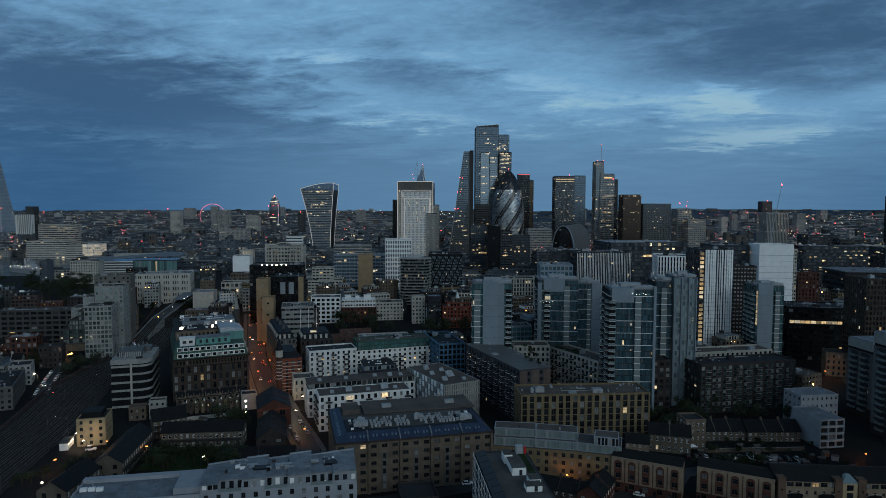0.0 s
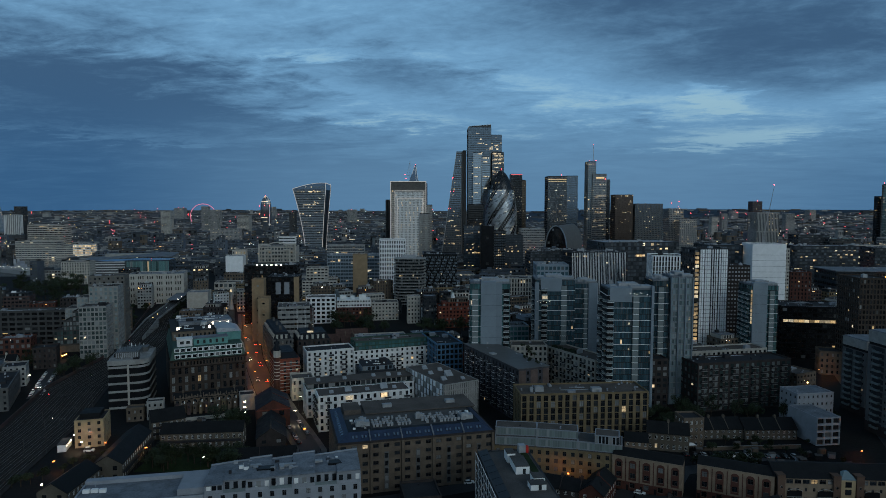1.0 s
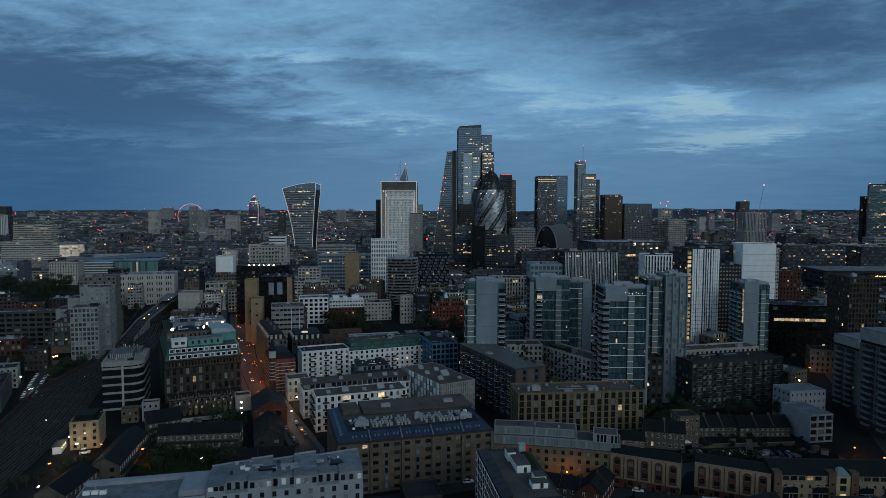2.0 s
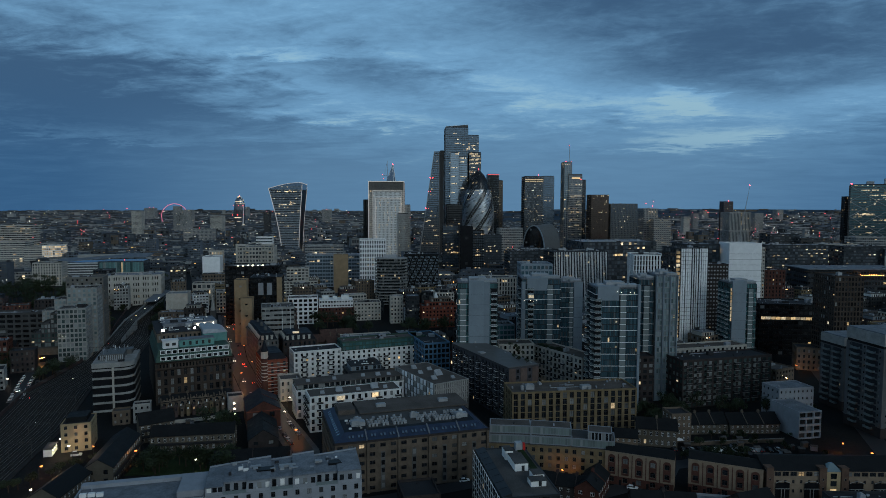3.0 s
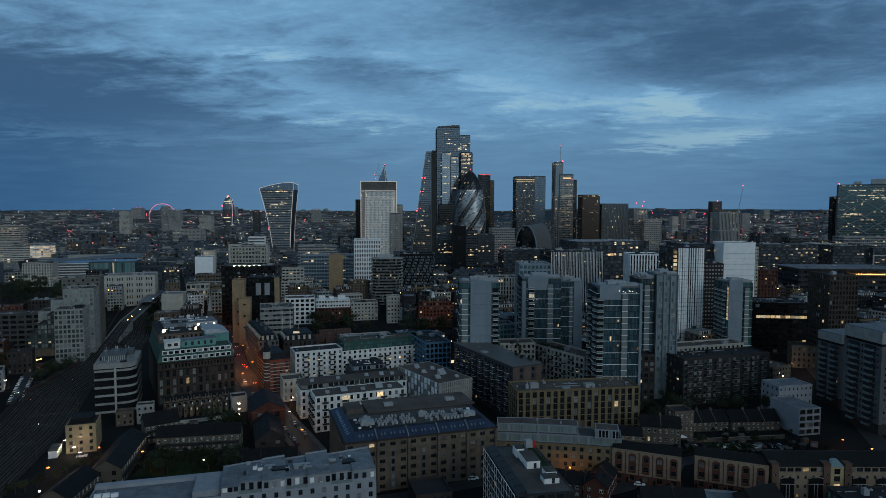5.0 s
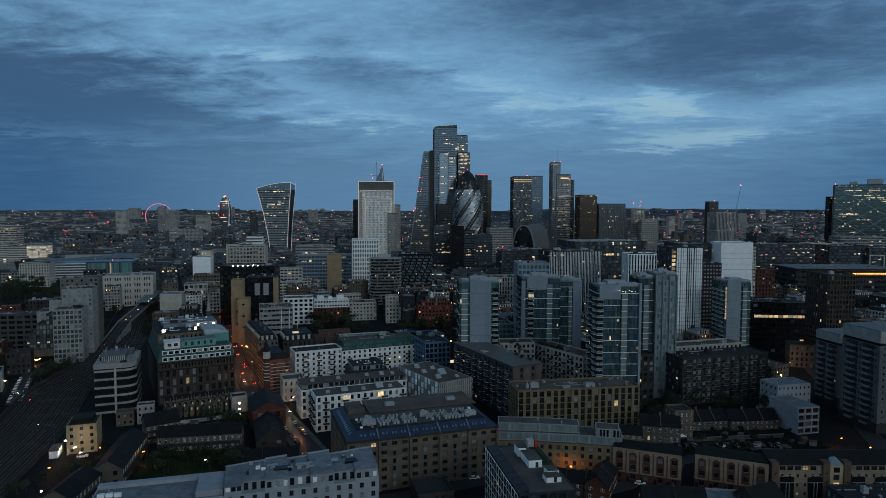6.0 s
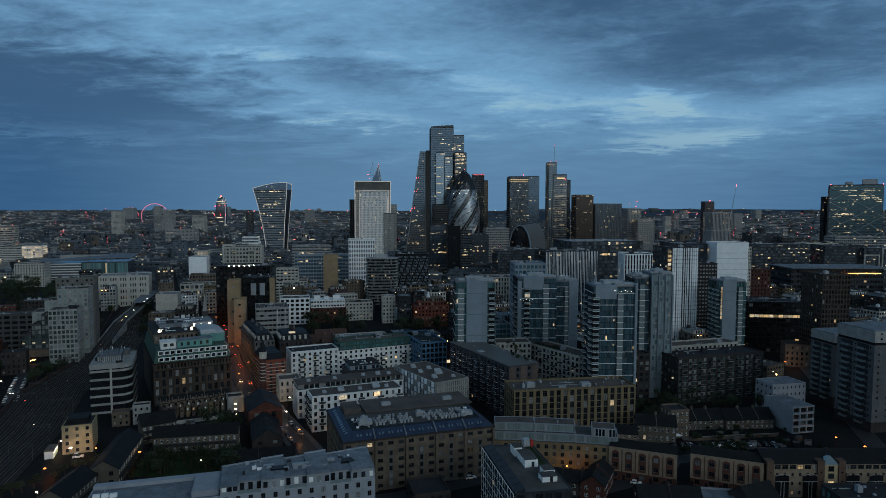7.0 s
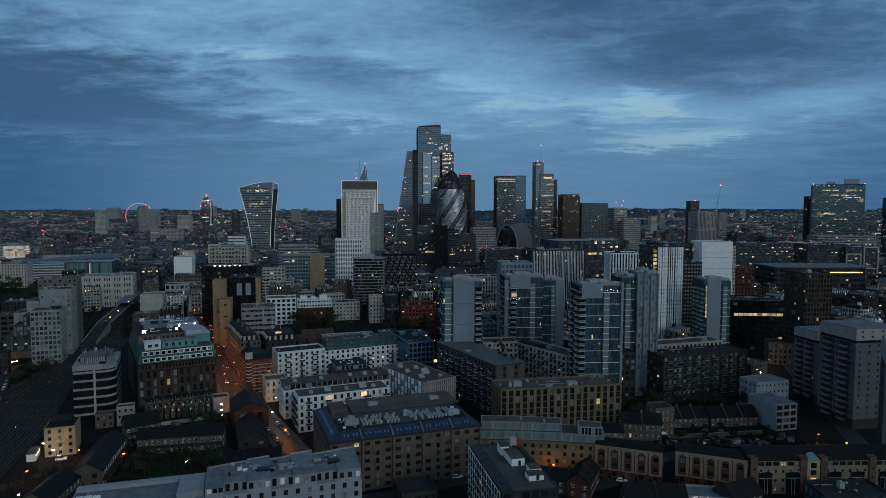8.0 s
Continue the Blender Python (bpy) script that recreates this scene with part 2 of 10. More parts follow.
M = {
    "asphalt": surface("asphalt", (0.042, 0.042, 0.044), 0.55, 0, 0.35, 0.08, 3.0, 0.1),
    "paving": surface("paving", (0.10, 0.095, 0.09), 0.75, 0, 0.3, 0.2, 3.0),
    "earth": surface("earth", (0.014, 0.014, 0.014), 0.9, 0, 0.5, 0.02, 0.7),
    "grass": surface("grass", (0.022, 0.034, 0.014), 0.95, 0, 0.5, 0.12, 3.0, 0.4),
    "ballast": surface("ballast", (0.034, 0.031, 0.029), 0.95, 0, 0.4, 0.15, 5.0, 0.5),
    "rail_steel": surface("rail_steel", (0.16, 0.155, 0.15), 0.6, 0.7, 0.25, 0.3),
    "sleeper": surface("sleeper", (0.03, 0.029, 0.027), 0.85),
    "white_render": surface("white_render", (0.66, 0.66, 0.65), 0.8, 0, 0.14, 0.25, 4.0, 0.1),
    "white_panel": surface("white_panel", (0.80, 0.81, 0.82), 0.45, 0, 0.10, 0.2, 3.0, 0.05),
    "pale_grey": surface("pale_grey", (0.255, 0.275, 0.305), 0.6, 0, 0.15, 0.25, 3.0, 0.08),
    "cream": surface("cream", (0.33, 0.25, 0.15), 0.8, 0, 0.16, 0.25, 4.0),
    "beige": surface("beige", (0.275, 0.20, 0.125), 0.85, 0, 0.2, 0.2, 4.0),
    "pale_stone": surface("pale_stone", (0.40, 0.38, 0.34), 0.8, 0, 0.18, 0.25, 4.0),
    "dim_render": surface("dim_render", (0.115, 0.10, 0.08), 0.85, 0, 0.25, 0.25, 4.0),
    "pier_brick": surface("pier_brick", (0.105, 0.068, 0.052), 0.9, 0, 0.25, 0.3, 5.0, 0.3),
    "concrete": surface("concrete", (0.27, 0.27, 0.26), 0.85, 0, 0.25, 0.25, 3.0),
    "dark_concrete": surface("dark_concrete", (0.06, 0.06, 0.06), 0.85, 0, 0.3, 0.25, 3.0),
    "grey_clad": surface("grey_clad", (0.20, 0.245, 0.285), 0.5, 0.2, 0.12, 0.15, 2.0, 0.05),
    "dark_clad": surface("dark_clad", (0.034, 0.039, 0.045), 0.5, 0.2, 0.25, 0.2, 2.0, 0.05),
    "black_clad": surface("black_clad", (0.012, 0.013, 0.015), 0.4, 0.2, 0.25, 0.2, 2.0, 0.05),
    "brown_brick": surface("brown_brick", (0.124, 0.099, 0.077), 0.9, 0, 0.3, 0.3, 5.0, 0.3),
    "yellow_brick": surface("yellow_brick", (0.165, 0.125, 0.075), 0.9, 0, 0.25, 0.3, 5.0, 0.3),
    "peach_brick": surface("peach_brick", (0.215, 0.165, 0.122), 0.9, 0, 0.22, 0.3, 5.0, 0.3),
    "peach_dark": surface("peach_dark", (0.105, 0.078, 0.070), 0.9, 0, 0.25, 0.3, 5.0, 0.3),
    "red_brick": surface("red_brick", (0.17, 0.052, 0.034), 0.9, 0, 0.28, 0.3, 5.0, 0.3),
    "dull_red": surface("dull_red", (0.085, 0.038, 0.03), 0.9, 0, 0.28, 0.3, 5.0, 0.3),
    "tower_clad": surface("tower_clad", (0.105, 0.105, 0.103), 0.5, 0.1, 0.2, 0.2, 2.0, 0.05),
    "blue_clad": surface("blue_clad", (0.098, 0.104, 0.110), 0.6, 0.0, 0.2, 0.2, 2.0, 0.05),
    "sand_clad": surface("sand_clad", (0.145, 0.137, 0.125), 0.6, 0.0, 0.2, 0.2, 2.0, 0.05),
    "dark_brick": surface("dark_brick", (0.042, 0.036, 0.035), 0.9, 0, 0.3, 0.3, 5.0, 0.3),
    "purple_brick": surface("purple_brick", (0.075, 0.053, 0.05), 0.9, 0, 0.3, 0.3, 5.0, 0.3),
    "brown_dark": surface("brown_dark", (0.055, 0.043, 0.036), 0.9, 0, 0.3, 0.3, 5.0, 0.3),
    "slate_brick": surface("slate_brick", (0.058, 0.057, 0.064), 0.9, 0, 0.3, 0.3, 5.0, 0.3),
    "umber_brick": surface("umber_brick", (0.027, 0.020, 0.017), 0.9, 0, 0.3, 0.3, 5.0, 0.3),
    "slate": surface("slate", (0.013, 0.014, 0.015), 0.6, 0, 0.3, 0.4, 4.0, 0.3),
    "blue_slate": surface("blue_slate", (0.03, 0.046, 0.082), 0.45, 0, 0.25, 0.4, 4.0, 0.2),
    "red_tile": surface("red_tile", (0.075, 0.045, 0.038), 0.8, 0, 0.35, 0.4, 4.0, 0.3),
    "blue_net": surface("blue_net", (0.075, 0.16, 0.25), 0.8, 0, 0.3, 0.3, 3.0, 0.2),
    "dark_slate": surface("dark_slate", (0.013, 0.016, 0.021), 0.6, 0, 0.3, 0.4, 4.0, 0.3),
    "roof_felt": surface("roof_felt", (0.085, 0.08, 0.076), 0.85, 0, 0.35, 0.12, 2.0),
    "roof_brown": surface("roof_brown", (0.10, 0.085, 0.075), 0.9, 0, 0.35, 0.12, 2.0),
    "roof_grey": surface("roof_grey", (0.15, 0.165, 0.185), 0.7, 0, 0.42, 0.22, 1.6),
    "roof_dark": surface("roof_dark", (0.030, 0.031, 0.034), 0.8, 0, 0.35, 0.12, 2.0),
    "copper_green": surface("copper_green", (0.115, 0.265, 0.25), 0.6, 0, 0.22, 0.3, 3.0),
    "dark_green": surface("dark_green", (0.045, 0.085, 0.07), 0.6, 0, 0.25, 0.3, 3.0),
    "plant_metal": surface("plant_metal", (0.33, 0.345, 0.36), 0.5, 0.3, 0.2, 0.5, 4.0),
    "steel": surface("steel", (0.30, 0.31, 0.32), 0.4, 0.8, 0.2, 0.5, 4.0),
    "dark_steel": surface("dark_steel", (0.05, 0.05, 0.055), 0.5, 0.5, 0.2, 0.5, 4.0),
    "balcony_glass": surface("balcony_glass", (0.16, 0.20, 0.21), 0.12, 0, 0.15, 0.5, 4.0, 0),
    "bark": surface("bark", (0.06, 0.045, 0.032), 0.95, 0, 0.3, 1.0, 8.0, 0.4),
    "leaf": surface("leaf", (0.030, 0.044, 0.018), 0.75, 0, 0.4, 0.4, 3.0, 0, 0.3, 0.55),
    "water": surface("water", (0.03, 0.04, 0.045), 0.12, 0, 0.2, 0.02, 0.3, 0.3),
    # distant land: the bluish haze over it is put into the base colour
    "hazed_hill": surface("hazed_hill", (0.036, 0.055, 0.078), 0.95, 0, 0.4, 0.004, 0.05, 0.2),
    "red_paint": surface("red_paint", (0.45, 0.03, 0.025), 0.5, 0, 0.15, 0.6, 5.0, 0.05),
    "white_paint": surface("white_paint", (0.75, 0.75, 0.74), 0.4, 0, 0.08, 0.6, 5.0, 0.03),
    "black_paint": surface("black_paint", (0.02, 0.02, 0.022), 0.3, 0, 0.2, 0.6, 5.0, 0.02),
    "silver_paint": surface("silver_paint", (0.38, 0.39, 0.40), 0.3, 0.5, 0.1, 0.6, 5.0, 0.02),
    "rubber": surface("rubber", (0.02, 0.02, 0.02), 0.9),
    # far walls and roofs: blue distance haze is mixed into their base colours
    "hazed_far_wall": surface("hazed_far_wall", (0.105, 0.128, 0.16), 0.85, 0, 0.35, 0.01, 0.2, 0, 0.5, 0.95),
    "hazed_far_roof": surface("hazed_far_roof", (0.07, 0.085, 0.105), 0.85, 0, 0.35, 0.01, 0.2, 0, 0.5, 0.9),
}
G = {
    "home": glazing("home_glass", (0.012, 0.015, 0.018), lit=0.055, glow=0.9, pale=0.25),
    "home_single": glazing("home_glass_single", (0.012, 0.015, 0.018), lit=0.014, glow=0.45, pale=0.22, by="object"),
    "office": glazing("office_glass", (0.025, 0.03, 0.035), lit=0.17, glow=1.2, pale=0.15),
    "tower": glazing("tower_glass", (0.095, 0.20, 0.255), lit=0.02, glow=1.0, pale=0.22, rough=0.14, metal=0.6, mottle=0.6),
    "teal": glazing("teal_glass", (0.12, 0.29, 0.31), lit=0.010, glow=0.9, pale=0.2, rough=0.16, metal=0.6, mottle=0.6),
    "spire": glazing("spire_glass", (0.27, 0.31, 0.34), lit=0.03, busy=6.0, glow=0.8, pale=0.0, rough=0.38, metal=0.1, mottle=0.4),
    "white_blind": glazing("white_blind_glass", (0.20, 0.21, 0.22), lit=0.03, glow=0.8, pale=0.6, rough=0.4, metal=0.0),
    "teal_soft": glazing("soft_teal_glass", (0.07, 0.16, 0.16), lit=0.03, glow=0.7, pale=0.1, rough=0.4, by="object"),
    "mint": glazing("mint_glass", (0.13, 0.17, 0.165), lit=0.006, glow=0.6, pale=0.2, rough=0.35, metal=0.0, mottle=0.5),
    "pale_grid": glazing("pale_grid_glass", (0.13, 0.19, 0.20), lit=0.012, glow=0.8, pale=0.4, rough=0.3, metal=0.1, mottle=0.8),
    "pale_teal": glazing("pale_teal_glass", (0.15, 0.27, 0.285), lit=0.02, glow=0.9, pale=0.2, rough=0.2, metal=0.3, mottle=0.5),
    "pale_dim": glazing("pale_dim_glass", (0.035, 0.055, 0.055), lit=0.02, glow=0.6, pale=0.36, rough=0.15),
    "city_teal": glazing("city_teal_glass", (0.06, 0.13, 0.15), lit=0.05, busy=8.0, glow=1.0, pale=0.0, rough=0.14, metal=0.6, mottle=0.3),
    "city": glazing("city_glass", (0.15, 0.21, 0.26), lit=0.05, busy=8.0, glow=1.3, pale=0.0, rough=0.12, metal=0.7, mottle=0.2),
    "city_quiet": glazing("city_quiet_glass", (0.12, 0.165, 0.215), lit=0.022, busy=8.0, glow=1.2, pale=0.0, rough=0.12, metal=0.8, mottle=0.25),
    "bronze": glazing("bronze_glass", (0.13, 0.10, 0.085), lit=0.04, busy=8.0, glow=1.0, pale=0.0, rough=0.14, metal=0.6, mottle=0.3),
    "city_dark": glazing("city_dark_glass", (0.10, 0.12, 0.14), metal=0.5, lit=0.035, busy=8.0, glow=1.2, pale=0.1, rough=0.12),
    "city_lit": glazing("city_lit_glass", (0.12, 0.15, 0.18), lit=0.09, busy=8.0, glow=1.1, pale=0.05, rough=0.14, metal=0.6, mottle=0.3),
    "mirror": glazing("mirror_glass", (0.24, 0.30, 0.36), lit=0.006, glow=0.8, pale=0.0, rough=0.1, metal=0.9, mottle=0.15),
    "dark_mirror": glazing("dark_mirror_glass", (0.09, 0.13, 0.19), lit=0.0, glow=0.0, pale=0.0, rough=0.12, metal=0.9, mottle=0.2),
    "ribbed": glazing("ribbed_tower_glass", (0.22, 0.21, 0.195), lit=0.06, glow=0.9, pale=0.3, rough=0.14, metal=0.3, busy=0, mottle=0.4),
    "ribbed_lit": glazing("ribbed_lit_glass", (0.27, 0.26, 0.245), lit=0.15, glow=0.7, pale=0.3, rough=0.14, metal=0.3, busy=0, mottle=0.4),
    "flared": glazing("flared_tower_glass", (0.20, 0.235, 0.265), lit=0.03, busy=8.0, glow=1.1, pale=0.0, rough=0.34, metal=0.2, mottle=0.3),
    "black": glazing("black_glass", (0.008, 0.009, 0.010), lit=0.03, glow=0.9, pale=0.05, rough=0.15),
    "far": glazing("far_glass", (0.02, 0.025, 0.03), lit=0.06, glow=1.6, pale=0.1, rough=0.3),
    "pale_bay": glazing("pale_bay_glass", (0.30, 0.33, 0.36), lit=0.07, glow=0.5, pale=0.1, rough=0.28, metal=0.6, mottle=0.3),
    "strip": glazing("strip_glass", (0.05, 0.05, 0.04), lit=0.8, glow=0.9, pale=0.2, busy=0),
    "strip_single": glazing("strip_glass_single", (0.05, 0.05, 0.04), lit=0.92, glow=0.55, pale=0.2, by="object"),
    "lit_row": glazing("lit_row_glass", (0.06, 0.06, 0.06), lit=0.7, glow=0.8, pale=0.1, busy=0),
    "warm_room": glazing("warm_room_glass", (0.05, 0.05, 0.04), lit=1.0, glow=1.3, pale=0.0, busy=0),
}
L = {
    "sodium": glower("sodium_lamp", (1.0, 0.36, 0.08), 20.0),
    "sodium_head": glower("sodium_lamp_head", (1.0, 0.26, 0.04), 3.4),
    "white": glower("white_lamp", (1.0, 0.86, 0.66), 7.0),
    "red": glower("red_warning_lamp", (1.0, 0.04, 0.05), 14.0),
    "red_dim": glower("dim_red_band", (1.0, 0.05, 0.06), 0.9),
    "tail": glower("tail_light", (1.0, 0.05, 0.03), 16.0),
    "head": glower("headlight", (1.0, 0.88, 0.70), 20.0),
    "pink": glower("pink_wheel_light", (1.0, 0.12, 0.25), 0.9),
    "crown": glower("crown_light", (1.0, 0.66, 0.26), 0.8),
    "crown_dim": glower("dim_crown_light", (1.0, 0.66, 0.26), 0.42),
    "cool": glower("cool_white_lamp", (0.80, 0.92, 1.0), 4.0),
    "strip": glower("lit_strip", (1.0, 0.80, 0.48), 0.9),
    "edge": glower("edge_glow", (1.0, 0.97, 0.93), 0.30),
}

# ---- building tools ----
class Geo:
    """Collects the corners and faces of one mesh."""

    def __init__(self):
        self.v, self.f, self.m, self.known = [], [], [], {}

    def quad(self, a, b, c, d, m=0):
        i = len(self.v)
        self.v += [a, b, c, d]
        self.f.append((i, i + 1, i + 2, i + 3))
        self.m.append(m)

    def box(self, x0, y0, z0, x1, y1, z1, m=0):
        x0, x1, y0, y1 = min(x0, x1), max(x0, x1), min(y0, y1), max(y0, y1)
        i = len(self.v)
        self.v += [(x0, y0, z0), (x1, y0, z0), (x1, y1, z0), (x0, y1, z0), (x0, y0, z1), (x1, y0, z1), (x1, y1, z1), (x0, y1, z1)]
        self.f += [(i, i + 3, i + 2, i + 1), (i + 4, i + 5, i + 6, i + 7), (i, i + 1, i + 5, i + 4),
                   (i + 1, i + 2, i + 6, i + 5), (i + 2, i + 3, i + 7, i + 6), (i + 3, i, i + 4, i + 7)]
        self.m += [m] * 6

    def loft(self, low, high, m=0, cap=True, under=False):
        """Joins two rings of corners (counter-clockwise from above)."""
        i, n = len(self.v), len(low)
        self.v += list(low) + list(high)
        for k in range(n):
            j = (k + 1) % n
            self.f.append((i + k, i + j, i + n + j, i + n + k))
            self.m.append(m)
        if cap:
            self.f.append(tuple(range(i + n, i + 2 * n)))
            self.m.append(m)
        if under:
            self.f.append(tuple(range(i + n - 1, i - 1, -1)))
            self.m.append(m)

    def prism(self, ring, z0, z1, m=0, under=False):
        self.loft([(x, y, z0) for x, y in ring], [(x, y, z1) for x, y in ring], m, True, under)

    def beam(self, a, b, r, m=0, sides=4):
        """A bar from a to b."""
        a, b = Vector(a), Vector(b)
        u = (b - a).normalized()
        p = u.cross(Vector((0, 0, 1))) if abs(u.z) < 0.95 else u.cross(Vector((1, 0, 0)))
        p.normalize()
        q = u.cross(p)
        offs = [(p * math.cos(2 * math.pi * (k + 0.5) / sides) + q * math.sin(2 * math.pi * (k + 0.5) / sides)) * r for k in range(sides)]
        self.loft([tuple(a + o) for o in reversed(offs)], [tuple(b + o) for o in reversed(offs)], m, True, True)

    def ball(self, x, y, z, r, m=0):
        i = len(self.v)
        self.v += [(x - r, y, z), (x, y - r, z), (x + r, y, z), (x, y + r, z), (x, y, z + r), (x, y, z - r)]
        for k in range(4):
            j = (k + 1) % 4
            self.f += [(i + k, i + j, i + 4), (i + j, i + k, i + 5)]
            self.m += [m, m]

    def mesh(self, name, mats):
        me = bpy.data.meshes.new(name)
        me.from_pydata(self.v, [], self.f)
        for mat in (mats if isinstance(mats, (list, tuple)) else [mats]):
            me.materials.append(mat)
        me.polygons.foreach_set("material_index", self.m)
        me.update()
        return me


def thing(name, label, category, x, y, z=0.0, rot=0.0, group="", kind=""):
    ob = new(name)
    ob.empty_display_size = 1.0
    ob.matrix_basis = pose(x, y, z, 0, 0, rot)
    return tagged(ob, label, category, group, kind)


def part(name, geo, mats, parent, label="", at=(0, 0, 0), rz=0.0, kind=""):
    """One mesh object under a thing or a part."""
    me = geo.mesh(name, mats) if isinstance(geo, Geo) else geo
    ob = new(name, me)
    ob.parent = parent
    ob.matrix_basis = pose(*at, 0, 0, rz)
    return tagged(ob, label, kind=kind)


def setting(name, geo, mats, label, category):
    ob = new(name, geo.mesh(name, mats))
    return tagged(ob, label, category, kind="structure")


TAKEN = []      # footprints that the filling city keeps clear of: x, y, radius


def claim(x, y, rot, w, d):
    """Notes a footprint as discs along its longer side."""
    c, s = math.cos(radians(rot)), math.sin(radians(rot))
    r = min(w, d) / 2
    n = max(1, round(max(w, d) / max(r, 4)))
    for k in range(n + 1):
        t = k / n
        lx = r + (w - 2 * r) * t if w >= d else w / 2
        ly = d / 2 if w >= d else r + (d - 2 * r) * t
        TAKEN.append((x + lx * c - ly * s, y + lx * s + ly * c, r * 1.25))


def cell_sheet(g, ss, zs, hole, place, depth, pane=None, keep=None):
    """A sheet of cells with shared corners: solid cells lie at the front, holes are set back by depth, with reveals. pane: material of a closed hole."""
    known = keep if keep is not None else {}

    def corner(i, j, inner):
        p = place(ss[i], zs[j], depth if inner else 0.0)
        key = (round(p[0], 3), round(p[1], 3), round(p[2], 3))
        if key not in known:
            known[key] = len(g.v)
            g.v.append(p)
        return known[key]

    for i in range(len(ss) - 1):
        for j in range(len(zs) - 1):
            if not hole(i, j):
                g.f.append((corner(i, j, 0), corner(i + 1, j, 0), corner(i + 1, j + 1, 0), corner(i, j + 1, 0)))
                g.m.append(0)
                continue
            q = [(i, j), (i + 1, j), (i + 1, j + 1), (i, j + 1)]
            for k in range(4):
                m, n = q[k], q[(k + 1) % 4]
                g.f.append((corner(*m, 0), corner(*n, 0), corner(*n, 1), corner(*m, 1)))
                g.m.append(0)
            if pane is not None:
                g.f.append(tuple(corner(*m, 1) for m in q))
                g.m.append(pane)


def facade(gw, gp, px, py, ux, uy, nx, ny, width, z0, z1, floors, bays, ww=0.6, wh=0.55, proud=0.22, skip=None, spots=None):
    """One side of a building as a wall sheet with set-back openings and panes in them. spots collects the openings instead of panes."""
    ww, wh = min(ww, 0.95), min(wh, 0.93)
    fh, bw = (z1 - z0) / floors, width / bays
    ss, zs = [0.0], [z0]
    for b in range(bays):
        ss += [(b + 0.5 - ww / 2) * bw, (b + 0.5 + ww / 2) * bw]
    for k in range(floors):
        za = z0 + k * fh + fh * (1 - wh) * 0.55
        zs += [za, za + fh * wh]
    ss.append(width), zs.append(z1)

    def place(s, z, back):
        o = proud - back
        return (px + ux * s + nx * o, py + uy * s + ny * o, z)

    def hole(i, j):
        return i % 2 == 1 and j % 2 == 1 and not (skip and skip(j // 2, i // 2))

    cell_sheet(gw, ss, zs, hole, place, proud, None, gw.known)
    for j in range(1, len(zs) - 1, 2):
        for i in range(1, len(ss) - 1, 2):
            if not hole(i, j):
                continue
            s0, s1, za, zb = ss[i], ss[i + 1], zs[j], zs[j + 1]
            if spots is not None:
                spots.append(((s0 + s1) / 2, (za + zb) / 2, s1 - s0, zb - za, px, py, ux, uy, nx, ny))
            else:
                gp.quad(place(s0, za, proud * 0.9), place(s1, za, proud * 0.9), place(s1, zb, proud * 0.9), place(s0, zb, proud * 0.9))


def roof_clutter(gr, w, d, h, seed, amount=1.0):
    """Lift overruns, plant housings, ducts, vents and rails on a flat roof."""
    r = random.Random(seed)
    for k in range(int(max(1, w * d / 150) * amount)):
        bw, bd, bh = r.uniform(1.2, min(5, w * 0.3)), r.uniform(1.2, min(4, d * 0.35)), r.uniform(0.7, 2.4)
        bx, by = r.uniform(1, max(1.1, w - bw - 1)), r.uniform(1, max(1.1, d - bd - 1))
        gr.box(bx, by, h, bx + bw, by + bd, h + bh, r.choice((0, 0, 1, 2)))
        if r.random() < 0.6:
            gr.box(bx + bw * 0.2, by + bd * 0.2, h + bh, bx + bw * 0.5, by + bd * 0.6, h + bh + 0.5, r.choice((0, 1)))
    for k in range(int(w * d / 40 * amount)):
        bx, by, bs = r.uniform(1, w - 1.6), r.uniform(1, d - 1.6), r.uniform(0.3, 0.9)
        gr.box(bx, by, h, bx + bs, by + bs * r.uniform(0.6, 1.6), h + r.uniform(0.3, 1.2), r.choice((0, 1, 1, 2)))
    for k in range(int(w * d / 160 * amount)):
        bx, by = r.uniform(1, w * 0.5), r.uniform(1, d - 1.5)
        gr.box(bx, by, h + 0.1, bx + r.uniform(2, w * 0.45), by + 0.3, h + 0.4, r.choice((0, 1)))


WINDOWS = {}


def window_mesh(w, h, frame_mat, glass):
    """A framed window with mullion and transom, shared by all of its size."""
    key = (round(w, 1), round(h, 1), frame_mat.name, glass.name)
    if key not in WINDOWS:
        g = Geo()
        w, h = key[0], key[1]
        t = 0.08
        ss = [-w / 2 - 0.05, -w / 2 + t, -t / 2, t / 2, w / 2 - t, w / 2 + 0.05]
        zs = [-h / 2 - 0.05, -h / 2 + t, h * 0.14, h * 0.14 + t, h / 2 - t, h / 2 + 0.05]
        cell_sheet(g, ss, zs, lambda i, j: i in (1, 3) and j in (1, 3), lambda s, z, back: (s, -0.06 + back, z), 0.05, 1)
        WINDOWS[key] = g.mesh("window", [frame_mat, glass])
    return WINDOWS[key]


def place_windows(spots, parent, frame_mat, glass):
    for s, z, w, h, px, py, ux, uy, nx, ny in spots:
        rz = math.degrees(math.atan2(uy, ux))
        part("window", window_mesh(w, h, frame_mat, glass), None, parent,
             at=(px + ux * s + nx * 0.07, py + uy * s + ny * 0.07, z), rz=rz)


